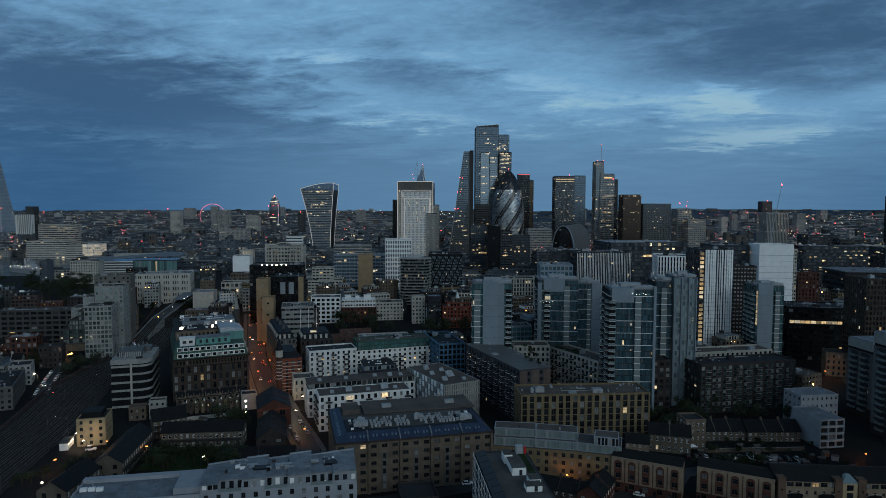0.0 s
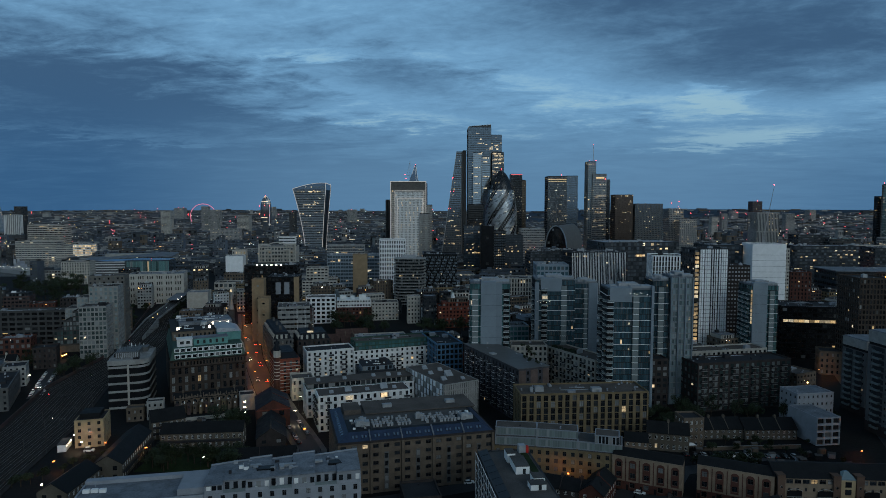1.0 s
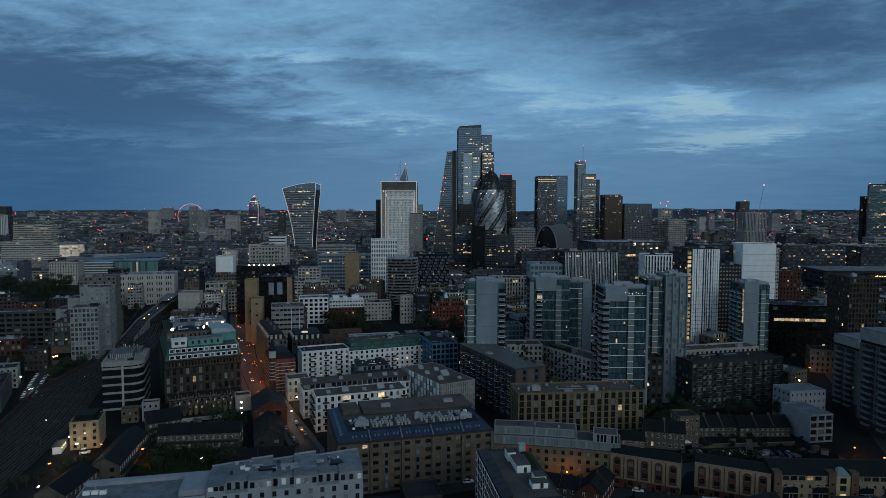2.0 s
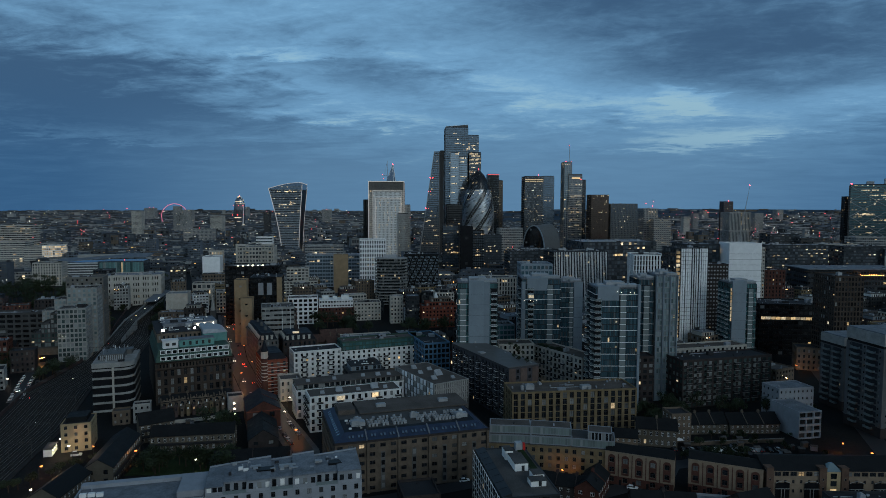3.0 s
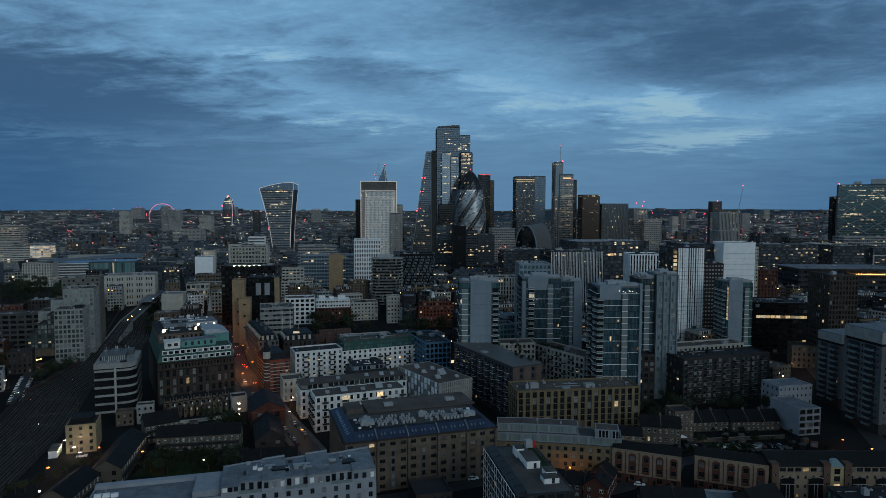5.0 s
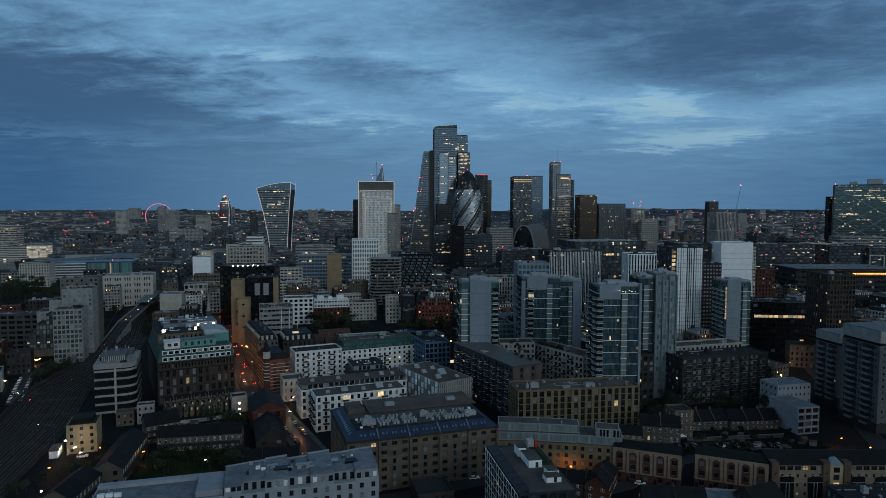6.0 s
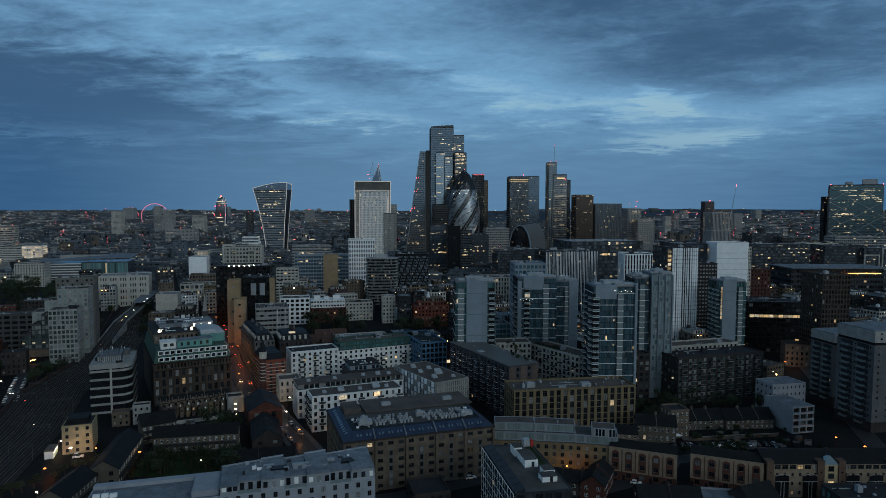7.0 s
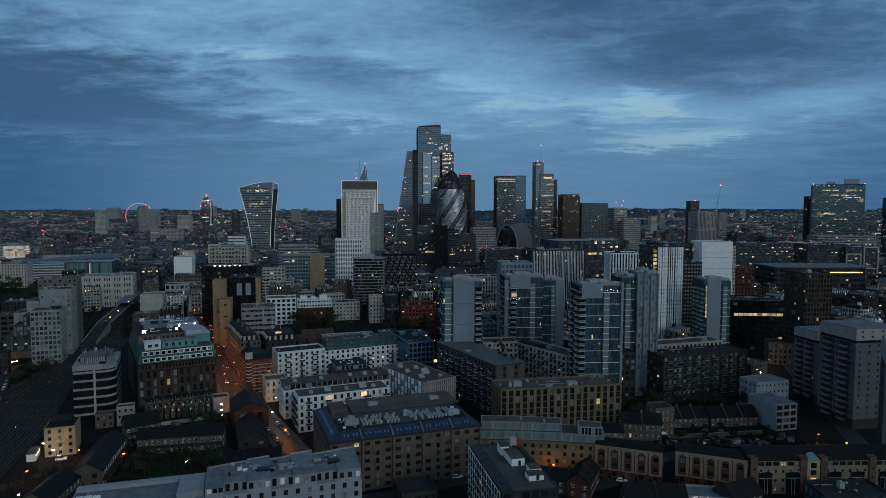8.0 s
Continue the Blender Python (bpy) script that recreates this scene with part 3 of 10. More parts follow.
def block(name, label, x, y, rot, w, d, h, floors, bays, side, wall, glass, roof="roof_felt", ww=0.6, wh=0.55, proud=0.22,
          z0=0.0, parapet=0.8, clutter=1.0, group="", category="building", single=False, frame_mat="white_paint",
          parent=None, sides="flrb", skip=None, plain=False):
    """A flat-roofed building: walls with recessed windows, a roof deck behind its parapet, and plant on top."""
    single = single and y < 315
    ob = parent or thing(name, label, category, x, y, 0, rot, group)
    if not parent:
        claim(x, y, rot, w, d)
    gw, gp, gr, gc = Geo(), Geo(), Geo(), Geo()
    e = proud
    spots = [] if single else None
    if plain:
        sides = ""
        gw.quad((0, 0, z0), (w, 0, z0), (w, 0, h), (0, 0, h))
    if "f" in sides:
        facade(gw, gp, 0, e, 1, 0, 0, -1, w, z0, h, floors, bays, ww, wh, proud, skip, spots)
    if "b" in sides:
        facade(gw, gp, w, d - e, -1, 0, 0, 1, w, z0, h, floors, bays, ww, wh, proud)
    else:
        gw.quad((w, d, z0), (0, d, z0), (0, d, h), (w, d, h))
    if "r" in sides:
        facade(gw, gp, w - e, 0, 0, 1, 1, 0, d, z0, h, floors, side, ww, wh, proud, None, spots if x < 0 else None)
    else:
        gw.quad((w, 0, z0), (w, d, z0), (w, d, h), (w, 0, h))
    if "l" in sides:
        facade(gw, gp, e, d, 0, -1, -1, 0, d, z0, h, floors, side, ww, wh, proud, None, spots if x > 0 else None)
    else:
        gw.quad((0, d, z0), (0, 0, z0), (0, 0, h), (0, d, h))
    t = 0.35
    if parapet and group == "city buildings":
        gw.box(-0.04, -0.04, h - 0.01, w + 0.04, t, h + parapet), gw.box(-0.04, d - t, h - 0.01, w + 0.04, d + 0.04, h + parapet)
        gw.box(-0.04, t, h - 0.01, t, d - t, h + parapet - 0.01), gw.box(w - t, t, h - 0.01, w + 0.04, d - t, h + parapet - 0.01)
        parapet = 0
    part("wall", gw, M[wall], ob)
    if gp.v:
        part("glazing", gp, G[glass], ob, kind="stuff")
    if single:
        place_windows(spots, ob, M[frame_mat], G["home_single"])
    gr.box(t, t, h - 0.3, w - t, d - t, h + 0.02)
    part("roof", gr, M[roof], ob)
    if parapet:
        gq = Geo()
        gq.box(-0.04, -0.04, h - 0.01, w + 0.04, t, h + parapet)
        gq.box(-0.04, d - t, h - 0.01, w + 0.04, d + 0.04, h + parapet)
        gq.box(-0.04, t, h - 0.01, t, d - t, h + parapet - 0.01)
        gq.box(w - t, t, h - 0.01, w + 0.04, d - t, h + parapet - 0.01)
        part("parapet", gq, M[wall], ob)
    if clutter:
        roof_clutter(gc, w, d, h + 0.02, int(abs(x * 7 + y * 13)), clutter)
        part("roof_plant", gc, [M["plant_metal"], M["pale_grey"], M["roof_dark"]], ob, kind="stuff")
    return ob


def gable_row(name, label, x, y, rot, w, d, eaves, ridge, wall, roof, units=1, floors=2, group="", chimneys=True, single=True, category="house"):
    """A pitched-roof row of houses, ridge along its length, with a party wall and chimney at each house."""
    single = single and y < 300
    ob = thing(name, label, category, x, y, 0, rot, group)
    claim(x, y, rot, w, d)
    gw, gp, gr = Geo(), Geo(), Geo()
    spots = [] if single else None
    bays = max(2, round(w / 2.6))
    facade(gw, gp, 0, 0.2, 1, 0, 0, -1, w, 0, eaves, floors, bays, 0.42, 0.5, 0.2, None, spots)
    facade(gw, gp, w - 0.2, 0, 0, 1, 1, 0, d, 0, eaves, floors, 2, 0.3, 0.5, 0.2, None, spots if x < 0 else None)
    facade(gw, gp, 0.2, d, 0, -1, -1, 0, d, 0, eaves, floors, 2, 0.3, 0.5, 0.2, None, spots if x > 0 else None)
    gw.quad((w, d, 0), (0, d, 0), (0, d, eaves), (w, d, eaves))
    for xa in (0.0, w - 0.25):
        gw.loft([(xa, 0, eaves), (xa + 0.25, 0, eaves), (xa + 0.25, d, eaves), (xa, d, eaves)],
                [(xa, d / 2, ridge), (xa + 0.25, d / 2, ridge), (xa + 0.25, d / 2 + 0.01, ridge), (xa, d / 2 + 0.01, ridge)])
    part("wall", gw, M[wall], ob)
    if gp.v:
        part("glazing", gp, G["home"], ob, kind="stuff")
    if single:
        place_windows(spots, ob, M["white_paint"], G["home_single"])
    o, t = 0.35, 0.22
    gr.loft([(-o, -o, eaves - 0.15), (w + o, -o, eaves - 0.15), (w + o, d / 2, ridge), (-o, d / 2, ridge)],
            [(-o, -o, eaves + t - 0.15), (w + o, -o, eaves + t - 0.15), (w + o, d / 2, ridge + t), (-o, d / 2, ridge + t)], 0, True, True)
    gr.loft([(-o, d / 2, ridge), (w + o, d / 2, ridge), (w + o, d + o, eaves - 0.15), (-o, d + o, eaves - 0.15)],
            [(-o, d / 2, ridge + t), (w + o, d / 2, ridge + t), (w + o, d + o, eaves + t - 0.15), (-o, d + o, eaves + t - 0.15)], 0, True, True)
    part("roof", gr, M[roof], ob)
    for k in range(1, units):
        gy, xa = Geo(), w * k / units
        gy.loft([(xa, -0.3, eaves), (xa + 0.3, -0.3, eaves), (xa + 0.3, d / 2, ridge), (xa, d / 2, ridge)],
                [(xa, -0.3, eaves + 0.5), (xa + 0.3, -0.3, eaves + 0.5), (xa + 0.3, d / 2, ridge + 0.5), (xa, d / 2, ridge + 0.5)])
        part("party_wall", gy, M[wall], ob)
        if chimneys:
            gk = Geo()
            gk.box(xa - 0.4, d / 2 - 0.5, ridge - 0.2, xa + 0.7, d / 2 + 0.5, ridge + 1.1)
            gk.box(xa - 0.2, d / 2 - 0.2, ridge + 1.1, xa + 0.1, d / 2 + 0.1, ridge + 1.5)
            gk.box(xa + 0.25, d / 2 - 0.2, ridge + 1.1, xa + 0.55, d / 2 + 0.1, ridge + 1.5)
            part("chimney", gk, M[wall], ob)
    return ob


def balcony_mesh(w, d, solid=False, slab="white_paint"):
    g = Geo()
    g.box(-w / 2, -d, -0.2, w / 2, 0.1, 0.0, 0)
    for a in (-w / 2, w / 2 - 0.05):
        g.box(a, -d, 0.0, a + 0.05, 0, 1.05, 1)
    g.box(-w / 2 + 0.05, -d, 0.0, w / 2 - 0.05, -d + 0.05, 1.05, 1)
    g.box(-w / 2, -d - 0.02, 1.05, w / 2, -d + 0.07, 1.12, 0)
    return g.mesh("balcony", [M[slab], M["dark_steel" if solid else "balcony_glass"]])

# ---- ground, roads, railway, river ----
def rise(x, y):
    """The land climbs gently to low hills at the horizon."""
    r = math.hypot(x, y)
    t = min(1.0, max(0.0, (r - 2300) / 2500))
    top = 72 + 24 * min(1.0, max(0.0, (x / max(r, 1) - 0.12) / 0.18)) + 5 * noise.noise((x * 0.0012, y * 0.0012, 3.0))
    return top * t * t * (3 - 2 * t)


def make_ground():
    g = Geo()
    rings = [0, 60, 150, 300, 600, 1000, 1500, 2000, 2300] + [2300 + 100 * k for k in range(1, 27)]
    n = 120
    for k, r in enumerate(rings):
        for j in range(n):
            a = 2 * math.pi * j / n
            x, y = r * math.cos(a), r * math.sin(a)
            g.v.append((x, y, rise(x, y)))
    for k in range(len(rings) - 1):
        for j in range(n):
            a, b = k * n + j, k * n + (j + 1) % n
            g.f.append((a, a + n, b + n, b) if k else (a, a + n, b + n))
            # rings from 3200 m out take the haze-tinted colour
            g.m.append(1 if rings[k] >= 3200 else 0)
    setting("ground", g, [M["earth"], M["hazed_hill"]], "dark city ground rising to low wooded hills tinted by haze", "ground")


def ribbon(name, pts, width, z, mat, label, category, thick=0.0):
    """A strip of constant width along a line of points."""
    g = Geo()
    sides = []
    for k, p in enumerate(pts):
        a, b = Vector(pts[max(0, k - 1)]), Vector(pts[min(len(pts) - 1, k + 1)])
        u = (b - a).normalized()
        nrm = Vector((-u.y, u.x)) * width / 2
        sides.append((Vector(p) + nrm, Vector(p) - nrm))
    for (l0, r0), (l1, r1) in zip(sides, sides[1:]):
        if thick:
            g.loft([(r0.x, r0.y, z - thick), (r1.x, r1.y, z - thick), (l1.x, l1.y, z - thick), (l0.x, l0.y, z - thick)],
                   [(r0.x, r0.y, z), (r1.x, r1.y, z), (l1.x, l1.y, z), (l0.x, l0.y, z)])
        else:
            g.quad((r0.x, r0.y, z), (r1.x, r1.y, z), (l1.x, l1.y, z), (l0.x, l0.y, z))
    return setting(name, g, M[mat], label, category)


LINES = []      # road and rail lines with the width that the filling city keeps free


def along(pts, s):
    """The point and heading at s metres along a line."""
    for a, b in zip(pts, pts[1:]):
        a, b = Vector(a), Vector(b)
        d = (b - a).length
        if s <= d:
            p = a + (b - a) * (s / d)
            return p.x, p.y, math.degrees(math.atan2(b.y - a.y, b.x - a.x))
        s -= d
    return None


make_ground()
HIGH_ROAD = [(-86, 338), (-105, 384), (-119, 421), (-134, 462), (-161, 552), (-193, 657)]
SIDE_STREET = [(-46, 222), (-53, 255), (-60, 287), (-70, 310), (-80, 332), (-94, 362)]
RAIL = [(-170, 168), (-188, 252), (-199, 318), (-218, 385), (-223, 460), (-242, 545), (-262, 605), (-292, 700), (-312, 800), (-345, 920), (-380, 1050)]
FRONT_STREET = [(-60, 226), (-20, 236), (10, 247), (60, 262), (84, 262)]
EAST_ROAD = [(60, 236), (92, 250), (100, 262), (140, 272), (186, 262), (230, 250)]
WEST_ROAD = [(-232, 366), (-248, 404), (-264, 444), (-276, 480)]
NORTH_ROAD = [(196, 258), (214, 300), (240, 360), (262, 410), (292, 470)]
for line, keep in ((HIGH_ROAD, 13), (SIDE_STREET, 10), (RAIL[:6], 38), (RAIL[5:], 22), (NORTH_ROAD, 10), (WEST_ROAD, 9)):
    LINES.append((line, keep))
ribbon("road_high", HIGH_ROAD, 13, 0.06, "asphalt", "wet-looking asphalt high road between tall buildings", "road")
ribbon("road_side", SIDE_STREET, 9, 0.05, "asphalt", "narrow asphalt side street lined with parked cars", "road")
ribbon("road_front", FRONT_STREET, 8, 0.04, "asphalt", "dim asphalt street before the brick warehouse", "road")
ribbon("road_east", EAST_ROAD, 8, 0.045, "asphalt", "asphalt street behind the brick terraces", "road")
ribbon("road_north", NORTH_ROAD, 9, 0.055, "asphalt", "asphalt road below the apartment towers", "road")
ribbon("road_west", WEST_ROAD, 8, 0.05, "asphalt", "worn street beside the railway with parked cars", "road")
for off, nm in ((-8.2, "pavement_west"), (8.2, "pavement_east")):
    line = [(p[0] + off, p[1] + off * 0.3) for p in HIGH_ROAD]
    ribbon(nm, line, 3.2, 0.16, "paving", "stone pavement with a kerb along the high road", "pavement", 0.16)
for off, nm in ((-6.2, "pavement_side_west"), (6.2, "pavement_side_east")):
    line = [(p[0] + off, p[1]) for p in SIDE_STREET]
    ribbon(nm, line, 2.4, 0.15, "paving", "narrow stone pavement with kerb on the side street", "pavement", 0.15)
ribbon("rail_bed_far", RAIL[5:], 24, 0.35, "ballast", "narrower ballast bed towards the city", "ground", 0.35)
ribbon("rail_bed", RAIL[:6], 35, 0.35, "ballast", "broad grey ballast bed under many railway tracks", "ground", 0.35)
water = Geo()
water.quad((-1500, 1000, 0.12), (-575, 1000, 0.12), (-800, 1390, 0.12), (-1500, 1330, 0.12))
setting("water", water, M["water"], "dark river water reflecting the evening sky", "water")
garden = Geo()
garden.box(-128, 262, 0, -84, 282, 0.12)
setting("ground_garden", garden, M["grass"], "dark lawn in the gardens behind the terraces", "ground")


def make_tracks():
    """Twin rails on sleepers, tracks side by side."""
    lanes = [(RAIL, -14.4 + 3.6 * k) for k in range(9)]
    for line, off in lanes:
        gr, gs = Geo(), Geo()
        rows = []
        s = 0.0
        while True:
            hit = along(line, s)
            if hit is None:
                break
            if abs(off) > 10 and line is RAIL and hit[1] > 560:
                break
            rows.append(hit)
            s += 6.0
        track = thing("railway_track", "steel rails on grey sleepers over ballast", "track", 0, 0, 0, 0, "railway tracks")
        pts = []
        for x, y, a in rows:
            c, sn = math.cos(radians(a)), math.sin(radians(a))
            pts.append((x - sn * off, y + c * off, c, sn))
        for (x0, y0, c0, s0), (x1, y1, c1, s1) in zip(pts, pts[1:]):
            for o in (-0.72, 0.72):
                p, q = (x0 - s0 * o, y0 + c0 * o), (x1 - s1 * o, y1 + c1 * o)
                gr.loft([(p[0] - 0.06, p[1], 0.45), (q[0] - 0.06, q[1], 0.45), (q[0] + 0.06, q[1], 0.45), (p[0] + 0.06, p[1], 0.45)][::-1],
                        [(p[0] - 0.06, p[1], 0.62), (q[0] - 0.06, q[1], 0.62), (q[0] + 0.06, q[1], 0.62), (p[0] + 0.06, p[1], 0.62)][::-1])
            if y0 < 520:
                for t in (0, 0.2, 0.4, 0.6, 0.8):
                    x, y = x0 + (x1 - x0) * t, y0 + (y1 - y0) * t
                    a, b = (x - s0 * 1.3, y + c0 * 1.3), (x + s0 * 1.3, y - c0 * 1.3)
                    gs.loft([(a[0] - 0.13, a[1] - 0.1, 0.36), (b[0] - 0.13, b[1] - 0.1, 0.36), (b[0] + 0.13, b[1] + 0.1, 0.36), (a[0] + 0.13, a[1] + 0.1, 0.36)],
                            [(a[0] - 0.13, a[1] - 0.1, 0.46), (b[0] - 0.13, b[1] - 0.1, 0.46), (b[0] + 0.13, b[1] + 0.1, 0.46), (a[0] + 0.13, a[1] + 0.1, 0.46)])
        part("rail", gr, M["rail_steel"], track, kind="stuff")
        part("sleeper", gs, M["sleeper"], track, kind="stuff")


make_tracks()


def make_gantry(s, lo, hi, high):
    """A portal over some of the tracks that carries the overhead line."""
    x, y, a = along(RAIL, s)
    ob = thing("railway_gantry", "grey steel gantry spanning the railway tracks", "gantry", x, y, 0.3, a, "railway gantries")
    for o in (lo, hi):
        g = Geo()
        g.beam((0, o, 0), (0, o, high), 0.15)
        part("post", g, M["dark_concrete"], ob)
    g = Geo()
    for dz in (high - 0.7, high):
        g.beam((0, lo, dz), (0, hi, dz), 0.09)
    n = int((hi - lo) / 2)
    for k in range(n):
        o = lo + (hi - lo) * k / n
        g.beam((0, o, high - 0.7), (0, o + 1, high), 0.05)
        g.beam((0, o + 1, high), (0, o + 2, high - 0.7), 0.05)
    part("beam", g, M["dark_concrete"], ob)
    for k in range(int((hi - lo) / 7)):
        g = Geo()
        o = lo + 2 + 7 * k
        g.beam((0, o, high - 0.7), (0, o, high - 2.0), 0.06)
        g.beam((0, o, high - 2.0), (0, o + 1.4, high - 1.7), 0.05)
        part("dropper", g, M["dark_concrete"], ob)


gr = random.Random(31)
for s in range(70, 540, 22):
    lo = gr.choice((-17, -17, -10, -3, 4)) if s < 370 else -11
    make_gantry(s, lo, min(17 if s < 370 else 11, lo + gr.choice((9, 14, 18))), gr.uniform(6.5, 8.5))


def parapet_wall(off, z, label):
    """A low brick wall along the edge of the railway."""
    g = Geo()
    s = 20.0
    while along(RAIL, s + 12):
        (x0, y0, a0), (x1, y1, a1) = along(RAIL, s), along(RAIL, s + 12)
        p = (x0 - math.sin(radians(a0)) * off, y0 + math.cos(radians(a0)) * off)
        q = (x1 - math.sin(radians(a1)) * off, y1 + math.cos(radians(a1)) * off)
        g.loft([(p[0], p[1], 0), (p[0] + 0.5, p[1], 0), (q[0] + 0.5, q[1], 0), (q[0], q[1], 0)],
               [(p[0], p[1], z), (p[0] + 0.5, p[1], z), (q[0] + 0.5, q[1], z), (q[0], q[1], z)])
        s += 12
    setting("wall_railway", g, M["purple_brick"], label, "wall")


parapet_wall(18.2, 2.2, "weathered brick parapet along the railway")


def signal_lamp(s, off, red):
    x, y, a = along(RAIL, s)
    ob = thing("railway_signal", "railway signal post with a lit lamp", "signal", x - math.sin(radians(a)) * off, y + math.cos(radians(a)) * off, 0.3, 0, "railway signals")
    g = Geo()
    g.beam((0, 0, 0), (0, 0, 4.5), 0.08)
    part("post", g, M["dark_steel"], ob)
    g = Geo()
    g.ball(0, -0.2, 4.6, 0.22)
    part("lamp", g, L["red"] if red else L["white"], ob)


for s, off, red in ((150, -6, False), (196, 8, True), (235, -3, False), (262, -13, True), (300, 4, False), (120, 12, False), (340, 8, True)):
    signal_lamp(s, off, red)

# ---- the cluster of tall office towers ----
def shaft(ob, w, d, z0, z1, floors, bays, side, wall, glass, ww=0.85, wh=0.7, proud=0.3, x0=0.0, y0=0.0, name="shaft", roof="roof_dark"):
    """A plain rectangular tower shaft with panes, piers and bands, as two parts of a tower."""
    gw, gp = Geo(), Geo()
    e = proud
    gw.quad((x0 + w, y0 + d, z0), (x0, y0 + d, z0), (x0, y0 + d, z1), (x0 + w, y0 + d, z1))
    facade(gw, gp, x0, y0 + e, 1, 0, 0, -1, w, z0, z1, floors, bays, ww, wh, proud)
    facade(gw, gp, x0 + w - e, y0, 0, 1, 1, 0, d, z0, z1, floors, side, ww, wh, proud)
    facade(gw, gp, x0 + e, y0 + d, 0, -1, -1, 0, d, z0, z1, floors, side, ww, wh, proud)
    part(name, gw, M[wall], ob)
    part("glazing", gp, G[glass], ob, kind="stuff")
    g = Geo()
    g.box(x0 + 0.5, y0 + 0.5, z1, x0 + w - 0.5, y0 + d - 0.5, z1 + 1.2)
    part("roof", g, M[roof], ob)


def stack(g, low, high, cap):
    """Adds one storey on top of the last, sharing its corners."""
    if not g.v:
        g.v += low
    i, n = len(g.v) - len(low), len(low)
    g.v += high
    for k in range(n):
        j = (k + 1) % n
        g.f.append((i + k, i + j, i + n + j, i + n + k))
        g.m.append(0)
    if cap:
        g.f.append(tuple(range(i + n, i + 2 * n)))
        g.m.append(0)


def beacon(ob, x, y, z, r=0.9):
    g = Geo()
    g.ball(x, y, z, r)
    part("warning_light", g, L["red"], ob, "red warning light")


def bowed_tower():
    """A concave office tower, wider at its top, under a curved crown, with pale edges and a dark flank."""
    ob = thing("flared_tower", "flared glass office tower, wider at its curved top", "skyscraper", -281, 1509, 0, -3)
    claim(-330, 1490, 0, 95, 60)
    gw, gp = Geo(), Geo()
    n, bays, top = 38, 26, 148.0

    def plan(z):
        """West edge, east edge, front and back of one level."""
        t = min(1.0, z / top)
        return -19 - 27 * t ** 1.5, 20 + 10 * t ** 1.5, -10 - 6 * t ** 1.6, 30 + 8 * t

    def ring(z):
        a, b, f, k = plan(z)
        return [(a, f, z), (b, f, z), (b, k, z), (a, k, z)]

    def crown(t):
        return 149.5 + 13.0 * math.sin(min(1.0, t * 1.12) * math.pi / 2)

    for k in range(n):
        z0, z1 = top * k / n, top * (k + 1) / n
        stack(gw, ring(z0), ring(z1), k == n - 1)
        (a0, b0, f0, k0), (a1, b1, f1, k1) = plan(z0 + 0.7), plan(z1 - 0.5)
        for j in range(bays):
            e0, e1 = (j + 0.03) / bays, (j + 0.97) / bays
            gp.quad((a0 + (b0 - a0) * e0, f0 - 0.3, z0 + 0.7), (a0 + (b0 - a0) * e1, f0 - 0.3, z0 + 0.7),
                    (a1 + (b1 - a1) * e1, f1 - 0.3, z1 - 0.5), (a1 + (b1 - a1) * e0, f1 - 0.3, z1 - 0.5))
    part("shaft", gw, M["black_clad"], ob)
    part("glazing", gp, G["flared"], ob, kind="stuff")
    a, b, f, k = plan(top)
    gc, gl, ge = Geo(), Geo(), Geo()
    for j in range(24):
        t0, t1 = j / 24, (j + 1) / 24
        xa, xb = a + (b - a) * t0, a + (b - a) * t1
        gc.loft([(xa, f + 0.6, top - 1), (xb, f + 0.6, top - 1), (xb, k, top - 1), (xa, k, top - 1)],
                [(xa, f + 0.6, crown(t0)), (xb, f + 0.6, crown(t1)), (xb, k, crown(t1) - 3), (xa, k, crown(t0) - 3)])
        ge.beam((xa, f - 0.5, crown(t0)), (xb, f - 0.5, crown(t1)), 0.75)
        if j > 6:
            gl.box(xa + 0.5, f + 0.2, top + 2.0, xb - 0.5, f + 0.55, top + 2.0 + (crown(t0) - top) * 0.4)
    part("sky_garden_roof", gc, G["dark_mirror"], ob)
    part("sky_garden_glazing", gl, G["city_lit"], ob, kind="stuff")
    # crown edge and fins are pale trim, no lamps: emission brightens them
    ge.beam((b, f - 0.5, crown(1)), (b, k, crown(1) - 3), 0.75)
    part("crown_edge", ge, L["edge"], ob, "pale crown edge given a glow")
    for side, depth in ((0, -0.6), (1, -0.6), (1, None)):
        g = Geo()
        for q in range(19):
            p0, p1 = plan(top * q / 18), plan(top * (q + 1) / 18 if q < 18 else crown(side))
            z0, z1 = top * q / 18, top * (q + 1) / 18 if q < 18 else crown(side)
            y0, y1 = (p0[2] + depth, p1[2] + depth) if depth is not None else (p0[3], p1[3])
            g.beam((p0[side], y0, z0), (p1[side], y1, z1), 0.75)
        part("edge_fin", g, L["edge"], ob, "pale edge fin given a glow")
    g = Geo()
    aa, _, ff, _ = plan(112)
    for j in range(7):
        g.box(aa + 14 + j * 4.4, ff - 0.7, 112, aa + 17.4 + j * 4.4, ff - 0.35, 114.4)
    part("lit_storey", g, G["lit_row"], ob, "row of lit office windows", kind="stuff")


